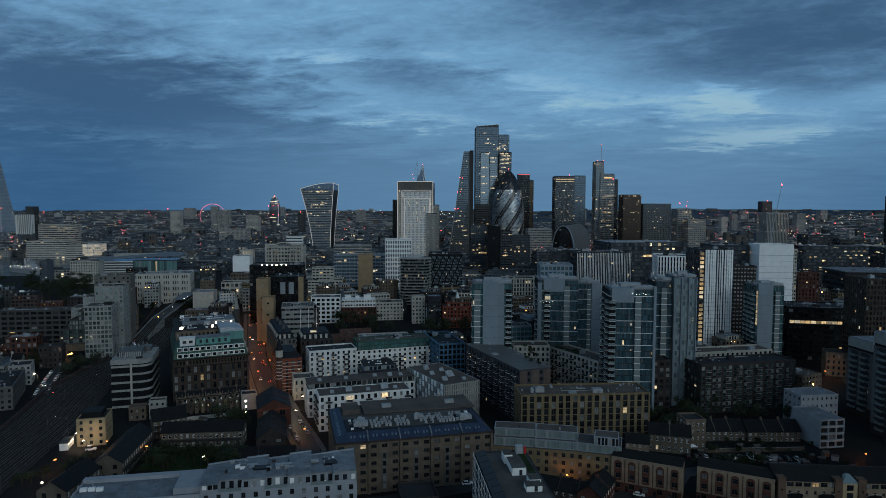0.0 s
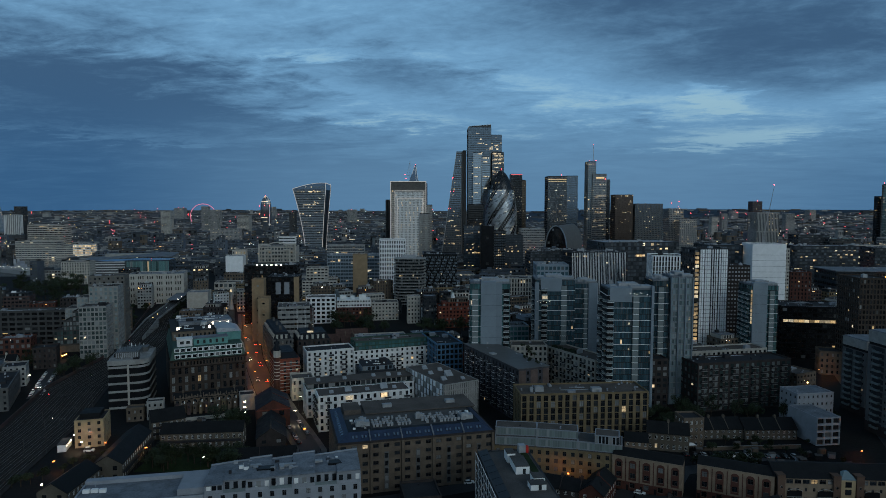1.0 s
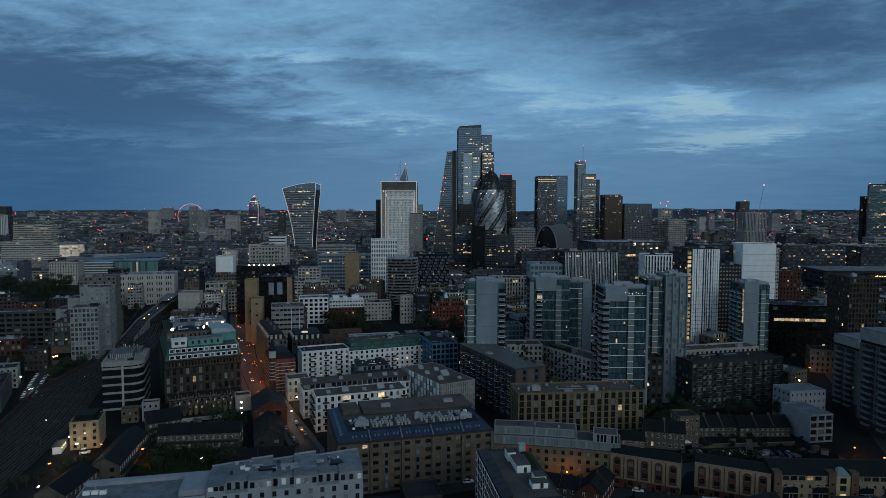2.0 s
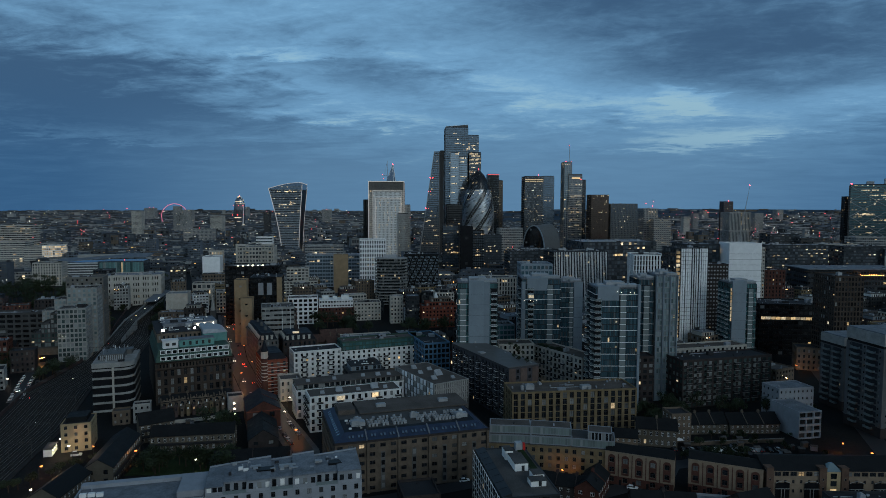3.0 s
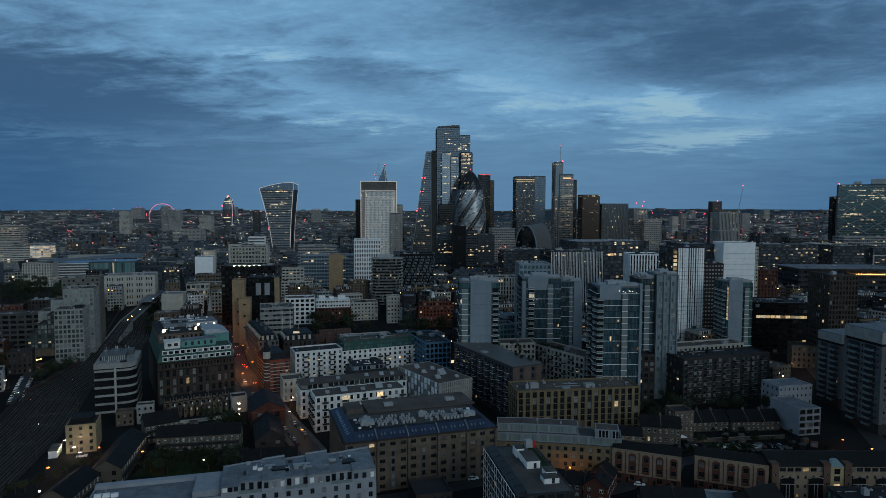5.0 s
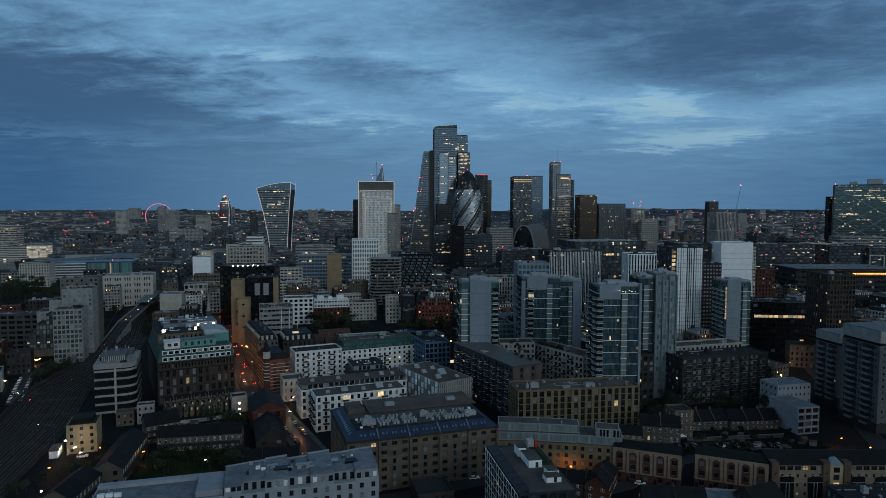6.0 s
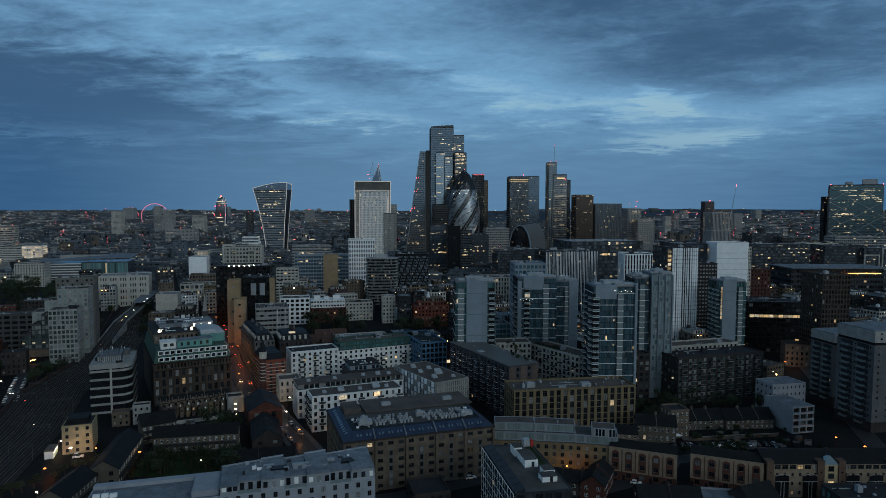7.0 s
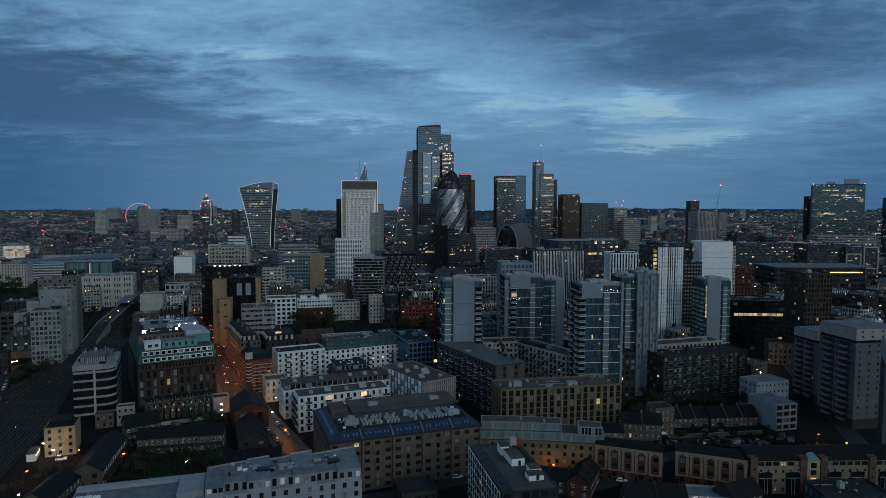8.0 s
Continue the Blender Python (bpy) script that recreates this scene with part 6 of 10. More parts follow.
# west side
ob = block("beige_tower", "beige stair tower with small square windows", -151, 521, 6, 9.5, 12, 50, 5, 1, 2, "beige", "home", "roof_felt", 0.2, 0.14, category="tower", clutter=0)
block("beige_tower", "lower beige tower stepping down beside it", -144, 512, 6, 9, 10, 36.5, 4, 1, 2, "beige", "home", "roof_felt", 0.2, 0.14, category="tower", clutter=0)
ob = block("hotel_block", "black hotel block with beige corner pier", -143, 540, 6, 25, 30, 50, 14, 8, 9, "black_clad", "black", "roof_dark", 0.7, 0.6, clutter=0.6)
for a in (6.5, 13.5):
    g = Geo()
    g.box(a, -0.5, 36, a + 4.2, -0.1, 46)
    part("white_panel", g, M["pale_grey"], ob, "pale rectangular facade panel")
g = Geo()
g.box(21.5, -1.2, 0, 25.6, 3, 50.5)
part("corner_pier", g, M["beige"], ob, "beige corner pier")
ob = block("hotel_block", "black block with a row of lit roof lamps", -180, 600, 6, 48, 30, 54, 14, 14, 9, "black_clad", "black", "roof_felt", 0.7, 0.6, clutter=0.6)
for k in range(6):
    g = Geo()
    g.box(11 + k * 4.4, -0.9, 54.6, 12.4 + k * 4.4, -0.5, 55.4)
    part("roof_lamp", g, L["white"], ob)
ob = block("concrete_office", "pale concrete office with deep nested frames", -259, 942, 6, 54, 40, 50, 9, 12, 8, "pale_stone", "city_dark", "roof_felt", 0.62, 0.5, 0.8, clutter=0.4)
for a, b, z, y, t in ((0, 54, 55, -2.6, 2.6), (9, 45, 47, -4.4, 1.8), (18, 36, 40, -5.6, 1.4)):
    c = (b - a) * 0.22
    for u, v in (((a, a + t), (a + t, a + t + c)), ((b - t, b), (b - t - c, b - t))):
        g = Geo()
        g.box(u[0], y, 0, u[1], 0.2, z), g.box(v[0], y, z - t, v[1], 0.2, z)
        part("nested_frame", g, M["pale_stone"], ob)
g = Geo()
for k in range(12):
    p0, p1 = math.pi * k / 12, math.pi * (k + 1) / 12
    g.beam((27 - 13 * math.cos(p0), -3, 51 + 6 * math.sin(p0)), (27 - 13 * math.cos(p1), -3, 51 + 6 * math.sin(p1)), 1.1)
part("arched_head", g, M["pale_stone"], ob)
block("white_block", "plain white windowless block", -303, 930, 6, 24, 24, 37, 2, 1, 1, "white_panel", "home", "roof_grey", plain=True, clutter=0.3)
block("ochre_slab", "plain tan windowless stair block", -97, 740, 4, 16.5, 14, 54, 2, 1, 1, "beige", "home", "roof_felt", plain=True, clutter=0.3)
block("glass_office", "blue glass office with pale frame", -149, 880, 4, 78, 30, 43, 9, 22, 8, "grey_clad", "city", "roof_grey", 0.82, 0.6, clutter=0.6)
block("gridded_office", "white gridded office block", -73, 820, 4, 33, 30, 67, 12, 11, 9, "white_panel", "city_dark", "roof_grey", 0.55, 0.65, 0.5, clutter=0.6)
def curved_flats():
    """Flats with long round-ended balcony slabs on every storey over a dark glazed core."""
    ob = thing("slab_apartments", "apartment block with long curved balcony slabs", "apartment block", -48, 700, 0, 0)
    claim(-48, 700, 0, 36, 26)
    w, d, n = 35.0, 24.0, 16

    def ring(o, r):
        pts = []
        for cx, cy, a0 in ((w - r, r, -90), (w - r, d - r, 0), (r, d - r, 90), (r, r, 180)):
            for k in range(6):
                a = radians(a0 + 18 * k)
                pts.append((cx + (r + o) * math.cos(a), cy + (r + o) * math.sin(a)))
        return pts

    g = Geo()
    g.prism(ring(-2.0, 8), 0, 53)
    part("core", g, M["dark_clad"], ob)
    gq = Geo()
    for k in range(n):
        pts = ring(-1.9, 8)
        for p, q in zip(pts, pts[1:] + pts[:1]):
            cols = max(1, round(math.hypot(q[0] - p[0], q[1] - p[1]) / 2.2))
            for j in range(cols):
                e0, e1 = (j + 0.12) / cols, (j + 0.88) / cols
                a, b = [(p[0] + (q[0] - p[0]) * e, p[1] + (q[1] - p[1]) * e) for e in (e0, e1)]
                gq.quad((*a, k * 3.3 + 0.7), (*b, k * 3.3 + 0.7), (*b, k * 3.3 + 2.8), (*a, k * 3.3 + 2.8))
    part("glazing", gq, G["home"], ob, kind="stuff")
    for k in range(1, n + 1):
        g = Geo()
        g.prism(ring(0.3 * (k % 3), 8), k * 3.3 - 0.3, k * 3.3 + 0.4, 0, True)
        part("balcony_slab", g, M["concrete"], ob)
    g = Geo()
    g.box(9, 6, 53, 24, 17, 56.5)
    part("roof_plant", g, M["plant_metal"], ob)


curved_flats()
ob = block("perforated_office", "dark office with chevrons of pale narrow slots", -16, 720, 0, 38, 30, 56, 14, 16, 12, "black_clad", "black", "roof_dark", 0.35, 0.7, clutter=0.4)
g = Geo()
for k in range(17):
    for j in range(28):
        if (j * 7 + k * 3) % 5:
            a = 0.6 + j * 1.33 + 0.45 * abs(k % 6 - 3)
            g.loft([(a, -0.12, k * 3.2 + 0.8), (a + 0.45, -0.12, k * 3.2 + 0.8), (a + 0.45, -0.01, k * 3.2 + 0.8), (a, -0.01, k * 3.2 + 0.8)],
                   [(a + 0.4, -0.12, k * 3.2 + 3.0), (a + 0.85, -0.12, k * 3.2 + 3.0), (a + 0.85, -0.01, k * 3.2 + 3.0), (a + 0.4, -0.01, k * 3.2 + 3.0)])
part("slot_screen", g, M["grey_clad"], ob, "screen of pale slanted slots", kind="stuff")
block("white_office", "white gridded office with square windows", -123, 600, 8, 27, 20, 24, 6, 6, 5, "white_panel", "black", "roof_felt", 0.62, 0.6, 0.4, clutter=0.8)
ob = block("brick_office", "red brick office with white attic storeys", -97, 610, 8, 34, 20, 13.5, 4, 11, 6, "dull_red", "home", "roof_felt", 0.45, 0.5, clutter=0, parapet=0.3)
g, gq = Geo(), Geo()
facade(g, gq, 1.0, 1.4, 1, 0, 0, -1, 32, 13.52, 21, 2, 12, 0.62, 0.42, 0.3)
g.quad((33, 1.1, 13.52), (33, 19, 13.52), (33, 19, 21), (33, 1.1, 21)), g.quad((1, 19, 13.52), (1, 1.1, 13.52), (1, 1.1, 21), (1, 19, 21)), g.quad((1, 1.1, 21), (33, 1.1, 21), (33, 19, 21), (1, 19, 21))
for a, b, c, z in ((4, 6, 6, 3.2), (14, 8, 4, 2.2), (22, 5, 7, 3.6)):
    g.box(a, b, 21, a + c, b + 6, 21 + z)
attic = part("white_attic", g, M["white_render"], ob, "white attic storeys and plant rooms")
part("attic_glazing", gq, G["home"], attic, kind="stuff")
block("stone_terrace", "pale stone row building with small windows", -64, 618, 8, 26, 18, 17, 5, 8, 5, "pale_stone", "home", "roof_felt", 0.45, 0.45, clutter=0.8)
block("ziggurat_flats", "stepped pale stone flats", -151, 720, 6, 38, 20, 26, 8, 10, 5, "pale_stone", "home", "roof_felt", 0.7, 0.45, clutter=0.4)
block("ziggurat_flats", "upper stepped pale stone flats", -147, 724, 6, 24, 16, 40, 12, 6, 4, "pale_stone", "home", "roof_felt", 0.7, 0.45, clutter=0.4)
block("concrete_flats", "long weathered concrete flats with dark bays", -338, 482, 8, 62, 16, 30, 8, 12, 4, "dark_concrete", "black", "roof_felt", 0.75, 0.55, 0.6, category="apartment block", clutter=0.6)
block("pale_office", "pale grey office with narrow slot windows", -342, 715, 14, 58, 34, 33, 5, 24, 12, "pale_stone", "black", "roof_grey", 0.4, 0.5, clutter=0.6, skip=lambda lv, k: k % 4 == 3)
block("brick_building", "low brown brick depot before the sheeted hall", -237, 590, 10, 23, 14, 13, 3, 8, 4, "brown_brick", "office", "roof_grey", 0.4, 0.5, clutter=1.4)
block("sheeted_hall", "pale sheeted low building by the railway", -238, 612, 10, 19, 20, 27, 2, 2, 2, "pale_stone", "home", "roof_grey", plain=True, clutter=0.4)
def swept_office():
    """A long office under one sweeping pale roof: white banded storeys, then a teal glass front."""
    ob = thing("swept_office", "long office with sweeping pale roof and teal front", "office building", -528, 966, 0, 9)
    claim(-528, 966, 9, 126, 50)
    core = Geo()
    core.box(0.6, 0.6, 0, 60, 46, 26), core.box(60, 2.6, 0, 122, 46, 27)
    part("core", core, G["city_dark"], ob)
    for k in range(7):
        g = Geo()
        g.box(0, 0, 1.6 + k * 3.8, 60, 46, 2.9 + k * 3.8)
        part("white_band", g, M["white_render"], ob)
    for k in range(30):
        g = Geo()
        g.box(61 + k * 2.05, 2.2, 0, 62.8 + k * 2.05, 2.55, 25.5)
        part("glass_bay", g, G["teal_soft"], ob)
    g = Geo()
    line = [(-4 + k * 3.3, 28.0 + 2.6 * math.sin((-30 + k * 3.3) / 40.0) + 0.03 * (-4 + k * 3.3)) for k in range(41)]
    for y, lift, under in ((-4, 0.0, 0.8), (48, 2.6, 1.0)):
        g.v += [(x, y, z + lift) for x, z in line] + [(x, y, z + lift - under) for x, z in line]
    n = len(line)
    for k in range(n - 1):
        a, b, c, e = k, n + k, 2 * n + k, 3 * n + k
        g.f += [(a, a + 1, c + 1, c), (b, e, e + 1, b + 1), (b, b + 1, a + 1, a), (c, c + 1, e + 1, e)]
        g.m += [0, 0, 0, 0]
    g.f += [(0, 2 * n, 3 * n, n), (n - 1, 2 * n - 1, 4 * n - 1, 3 * n - 1)]
    g.m += [0, 0]
    part("swept_roof", g, M["roof_grey"], ob)
    g = Geo()
    g.box(24, 30, 30, 88, 40, 35.5)
    part("roof_storey", g, M["concrete"], ob)


swept_office()
block("patterned_office", "pale office with chequered narrow windows", -520, 900, 9, 36, 24, 31, 8, 11, 7, "pale_stone", "office", "roof_dark", 0.45, 0.6, clutter=0.6)
block("round_lit_building", "pale stone building with warm floodlit front", -318, 1010, 6, 20, 18, 40, 6, 5, 4, "pale_stone", "lit_row", "roof_felt", 0.4, 0.5, clutter=0.4)
block("low_office", "low pale office with wide dark openings", -262, 760, 10, 46, 20, 19, 3, 9, 4, "pale_stone", "office", "roof_felt", 0.7, 0.6, clutter=0.6)
block("low_office", "long brown office behind the station", -262, 795, 10, 46, 20, 26, 6, 14, 5, "brown_brick", "office", "roof_dark", 0.6, 0.5, clutter=0.8)
block("stepped_offices", "white stepped riverside offices", -858, 1330, 6, 80, 40, 35, 8, 14, 8, "pale_stone", "city_dark", "roof_felt", 0.95, 0.45, clutter=0.3)
block("stepped_offices", "lower white stepped riverside offices", -772, 1322, 6, 50, 40, 27, 6, 12, 8, "pale_stone", "city_dark", "roof_felt", 0.95, 0.45, clutter=0.3)
block("riverside_office", "brightly lit riverside office front", -714, 1280, 6, 34, 30, 32, 7, 9, 6, "white_render", "strip", "roof_felt", 0.7, 0.6, clutter=0.3)
block("office_building", "white stepped office below the flared tower", -262, 1080, 6, 26, 24, 58, 12, 7, 6, "white_render", "city_dark", "roof_felt", 0.95, 0.5, clutter=0.3)
block("office_building", "dark office with yellow-lit floors", -176, 1040, 4, 60, 30, 46, 10, 16, 8, "concrete", "city_lit", "roof_felt", 0.9, 0.55, clutter=0.6)

def moored_ship():
    """A grey museum warship: tapering hull, stepped superstructure, funnels, turrets, masts and deck lamps."""
    ob = thing("moored_warship", "grey warship moored in the river with deck lamps", "ship", -670.7, 1046, 0, -30)
    half = [(-60, 0.6), (-52, 5), (-35, 8), (0, 9), (30, 8), (50, 4.5), (60, 0.3)]
    ring = [(x, -b) for x, b in half] + [(x, b) for x, b in reversed(half)]
    g = Geo()
    g.loft([(x * 0.96, y * 0.85, 0.0) for x, y in ring], [(x, y, 7.0) for x, y in ring])
    part("hull", g, M["plant_metal"], ob)
    for a, b, c, z in ((-20, 22, 5.5, 11), (-6, 14, 4.5, 15), (2, 10, 3.5, 20), (-34, -24, 4, 10)):
        g = Geo()
        g.box(a, -c, 6.9, b, c, z)
        part("superstructure", g, M["pale_grey"], ob)
    for a in (-12, -1):
        g = Geo()
        g.loft([(a + 2 * math.cos(k), 2 * math.sin(k), 14) for k in [q * math.pi / 4 for q in range(8)]], [(a - 1 + 1.8 * math.cos(k), 1.8 * math.sin(k), 23) for k in [q * math.pi / 4 for q in range(8)]])
        part("funnel", g, M["plant_metal"], ob)
    for a in (-44, 28, 38):
        g = Geo()
        g.box(a - 3.5, -3, 7, a + 3.5, 3, 9.5)
        for o in (-1.2, 0, 1.2):
            g.beam((a + 3, o, 8.6), (a + 10, o, 9.6), 0.25)
        part("gun_turret", g, M["plant_metal"], ob)
    for a, z in ((8, 34), (-16, 30)):
        g = Geo()
        g.beam((a, 0, 15), (a, 0, z), 0.35), g.beam((a, -4, z - 5), (a, 4, z - 5), 0.2)
        part("mast", g, M["steel"], ob)
    for k in range(9):
        g = Geo()
        g.ball(-44 + k * 11, -6.5, 9.5 + (k % 3) * 1.2, 0.6)
        part("deck_lamp", g, L["white"], ob)


moored_ship()

# stepped apartment block beside the railway
block("railway_apartments", "tall grey apartment block beside the railway", -264, 487.5, 14, 20, 20, 48, 15, 6, 6, "concrete", "pale_grid", "roof_felt", 0.5, 0.64, category="apartment block", clutter=0.8)
block("railway_apartments", "white gridded apartment wing beside the railway", -257, 460, 14, 18, 20, 37, 11, 7, 8, "concrete", "pale_dim", "roof_felt", 0.72, 0.68, category="apartment block", clutter=0.6)
for x, y, h, fl in ((-276, 462, 19.8, 6), (-270, 463.5, 26.4, 8), (-264, 465, 33, 10)):
    block("railway_apartments", "stepped grey glass apartment wing above the tracks", x, y, 14, 5.9, 18, h, fl, 3, 8, "dark_concrete", "pale_dim", "roof_felt", 0.8, 0.72, category="apartment block", clutter=0.8)
block("railway_apartments", "grey apartment step with roof terrace", -272, 485.5, 14, 7.9, 20, 40, 12, 3, 6, "concrete", "pale_grid", "roof_felt", 0.5, 0.64, category="apartment block", clutter=0.8)
block("railway_apartments", "low grey apartment step with roof terrace", -280, 483.5, 14, 7.9, 20, 32, 10, 3, 6, "concrete", "pale_grid", "roof_felt", 0.5, 0.64, category="apartment block", clutter=0.8)
block("railway_apartments", "stepped grey wing behind the apartment block", -274, 506, 14, 26, 18, 54, 17, 8, 6, "sand_clad", "home", "roof_felt", 0.4, 0.5, category="apartment block", clutter=0.4)

podium = thing("railway_podium", "brown brick base under the railway apartments", "podium", -283, 456, 0, 14)
claim(-283, 456, 14, 42, 6)
g = Geo()
g.box(0, 0, 0, 42, 8, 9.5), g.box(-0.3, -0.3, 9.5, 42.3, 8, 9.9)
part("wall", g, M["brown_brick"], podium)
g = Geo()
g.box(14, -0.12, 0.5, 28, -0.02, 5.2)
part("tunnel_mouth", g, M["black_clad"], podium, "dark railway tunnel mouth")
for k in range(3):
    g = Geo()
    g.ball(14.5 + k * 1.2, -0.6, 3.0 + 0.3 * k, 0.45)
    part("tunnel_lamp", g, L["sodium"], podium, "glowing lamp in the tunnel mouth")

# ---- near buildings ----
def warehouse():
    """A long brown brick warehouse under a blue slate mansard with roof lights, and a plant deck behind it."""
    ob = thing("brick_warehouse", "brown brick warehouse with blue slate mansard roof", "warehouse", -40.2, 238.6, 0, 13.7)
    claim(-40.2, 238.6, 13.7, 62, 42)
    w, d, h, top, inset = 62.0, 42.0, 20.5, 23.0, 4.4
    gw, spots, gp = Geo(), [], Geo()
    e = 0.35
    gw.quad((w, d, 0), (0, d, 0), (0, d, h - 0.6), (w, d, h - 0.6))
    facade(gw, gp, 0, e, 1, 0, 0, -1, w, 0, h - 0.6, 6, 15, 0.52, 0.46, 0.35, lambda lv, k: k % 3 == 1 and lv < 5, spots)
    facade(gw, gp, e, d, 0, -1, -1, 0, d, 0, h - 0.6, 6, 12, 0.45, 0.52, 0.35, None, spots)
    facade(gw, gp, w - e, 0, 0, 1, 1, 0, d, 0, h - 0.6, 6, 12, 0.45, 0.52, 0.35)
    part("wall", gw, M["brown_brick"], ob)
    part("glazing", gp, G["home"], ob, kind="stuff")
    place_windows(spots, ob, M["dark_steel"], G["home_single"])
    g = Geo()
    g.box(-0.3, -0.3, h - 0.6, w + 0.3, 0.6, h + 0.1), g.box(-0.3, 0.6, h - 0.6, 0.6, d, h + 0.1), g.box(w - 0.6, 0.6, h - 0.6, w + 0.3, d, h + 0.1)
    part("cornice", g, M["dark_brick"], ob)
    for k in range(6):
        g = Geo()
        a = k * (w - 0.9) / 5
        g.box(a, -0.75, 0, a + 0.9, 0.05, h - 0.62)
        part("pier", g, M["brown_brick"], ob)
    # upright metal slots of loading doors made into windows, one in each unit
    for k in range(1, 15, 3):
        s = (k + 0.5) * w / 15
        g = Geo()
        g.box(s - 0.85, -0.14, 1.0, s + 0.85, -0.002, h - 4.6)
        slot = part("loading_slot", g, M["tower_clad"], ob, "grey metal strip of loading doors")
        for lv in range(5):
            g = Geo()
            g.box(s - 0.6, -0.2, 1.5 + lv * 3.0, s + 0.6, -0.145, 3.3 + lv * 3.0)
            part("door_window", g, G["home_single"], slot)
    gm = Geo()
    low = [(0.1, 0.1, h), (w - 0.1, 0.1, h), (w - 0.1, d - 0.1, h), (0.1, d - 0.1, h)]
    high = [(inset, inset, top), (w - inset, inset, top), (w - inset, d - inset, top), (inset, d - inset, top)]
    gm.loft(low, high, 0, False)
    part("mansard_roof", gm, M["blue_slate"], ob)
    for k in range(1, 5):
        g = Geo()
        a = k * w / 5
        g.loft([(a - 0.25, -0.1, h), (a + 0.25, -0.1, h), (a + 0.25, inset, top), (a - 0.25, inset, top)],
               [(a - 0.25, -0.1, h + 0.7), (a + 0.25, -0.1, h + 0.7), (a + 0.25, inset, top + 0.5), (a - 0.25, inset, top + 0.5)])
        part("party_wall", g, M["roof_grey"], ob)
    sl = math.atan2(top - h, inset)
    gl = Geo()
    gl.box(-0.45, -0.75, 0, 0.45, 0.75, 0.1, 0), gl.box(-0.36, -0.66, 0.1, 0.36, 0.66, 0.13, 1)
    light_mesh = gl.mesh("roof_light", [M["dark_steel"], G["mirror"]])
    for k in range(5):
        for a in (2.2, 3.5, 6.0, 7.3, 9.6, 10.9):
            x = k * w / 5 + a
            if 4.5 < x < w - 4:
                o = part("roof_light", light_mesh, None, ob)
                o.matrix_basis = pose(x, inset * 0.48, h + (top - h) * 0.48 + 0.05, math.degrees(sl), 0, 0)
    for k in range(12):
        o = part("roof_light", light_mesh, None, ob)
        o.matrix_basis = pose(inset * 0.5, 6 + k * 2.6, h + (top - h) * 0.5 + 0.05, 0, -math.degrees(sl), 0) @ pose(0, 0, 0, 0, 0, 90)
    g = Geo()
    g.box(inset, inset, top - 0.5, w - inset, d - inset, top - 0.2)
    part("roof_deck", g, M["roof_felt"], ob)
    for x0, x1, y0, y1 in ((inset + 0.1, 13.6, inset + 0.1, 20), (w - 13, w - inset - 0.1, inset + 0.1, 20), (13.7, w - 13.1, inset + 0.1, inset + 2.6)):
        g = Geo()
        g.box(x0, y0, top - 0.2, x1, y1, top - 0.08)
        part("roof_terrace", g, M["dark_slate"], ob, "dark roof terrace")
    rt = random.Random(4)
    for k in range(18):
        g = Geo()
        a, b, c = (rt.uniform(6, 12) if k % 2 else rt.uniform(w - 12, w - 6)), rt.uniform(7, 18), rt.uniform(0.5, 1.5)
        g.box(a, b, top - 0.08, a + c, b + c * 0.7, top + 0.5)
        part("terrace_furniture", g, M[rt.choice(("plant_metal", "white_paint", "concrete"))], ob)
    # rows of condensers on the deck
    unit = Geo()
    unit.box(-0.5, -0.35, 0, 0.5, 0.35, 1.3), unit.box(-0.4, -0.4, 0.5, 0.4, -0.35, 1.15)
    unit_mesh = unit.mesh("condenser", M["plant_metal"])
    r = random.Random(11)
    for row in range(4):
        for k in range(27):
            x, y = 15 + k * 1.45, inset + 4.5 + row * 2.6
            if r.random() < 0.28 or x > w - 8 or 30 < x < 34:
                continue
            part("condenser", unit_mesh, None, ob, at=(x, y, top - 0.2), rz=r.choice((0, 0, 90)))
    for a, b, c, z in ((8, 10, 5.5, 1.6), (33, 14, 3, 1.9), (51, 9, 5, 1.6), (10, 16, 3, 1.2)):
        g = Geo()
        g.box(a, b, top - 0.2, a + c, b + c * 0.6, top + z)
        g.box(a + 0.4, b + 0.3, top + z, a + c * 0.6, b + c * 0.4, top + z + 0.6)
        part("plant_housing", g, M["plant_metal"], ob)
    # penthouse along the back
    g = Geo()
    g.box(14, d - 18, top - 0.2, w - 1, d - 1.5, top + 0.3)
    part("penthouse", g, M["dark_concrete"], ob)
    g = Geo()
    g.box(13.6, d - 18.4, top + 0.3, w - 0.6, d - 0.5, top + 0.55)
    part("penthouse_roof", g, M["roof_brown"], ob)
    for a in (22, 50):
        g = Geo()
        g.box(a, d - 12, top + 0.55, a + 4, d - 9.5, top + 1.8), g.box(a + 0.3, d - 11.7, top + 1.8, a + 3.7, d - 9.8, top + 1.9)
        part("roof_hatch", g, M["plant_metal"], ob)
    g = Geo()
    g.box(5, d - 16, top - 0.2, 12, d - 5, top + 1.8)
    part("stair_head", g, M["roof_brown"], ob)


warehouse()


def hatch_roof(ob, spots, h):
    """Tilted roof hatches and boxes."""
    for a, b, s in spots:
        g = Geo()
        g.loft([(a, b, h), (a + 2 * s, b, h), (a + 2 * s, b + 1.6 * s, h), (a, b + 1.6 * s, h)],
               [(a, b, h + 0.3), (a + 2 * s, b, h + 0.3), (a + 2 * s, b + 1.6 * s, h + 1.3 * s), (a, b + 1.6 * s, h + 1.3 * s)])
        part("roof_hatch", g, M["plant_metal"], ob)


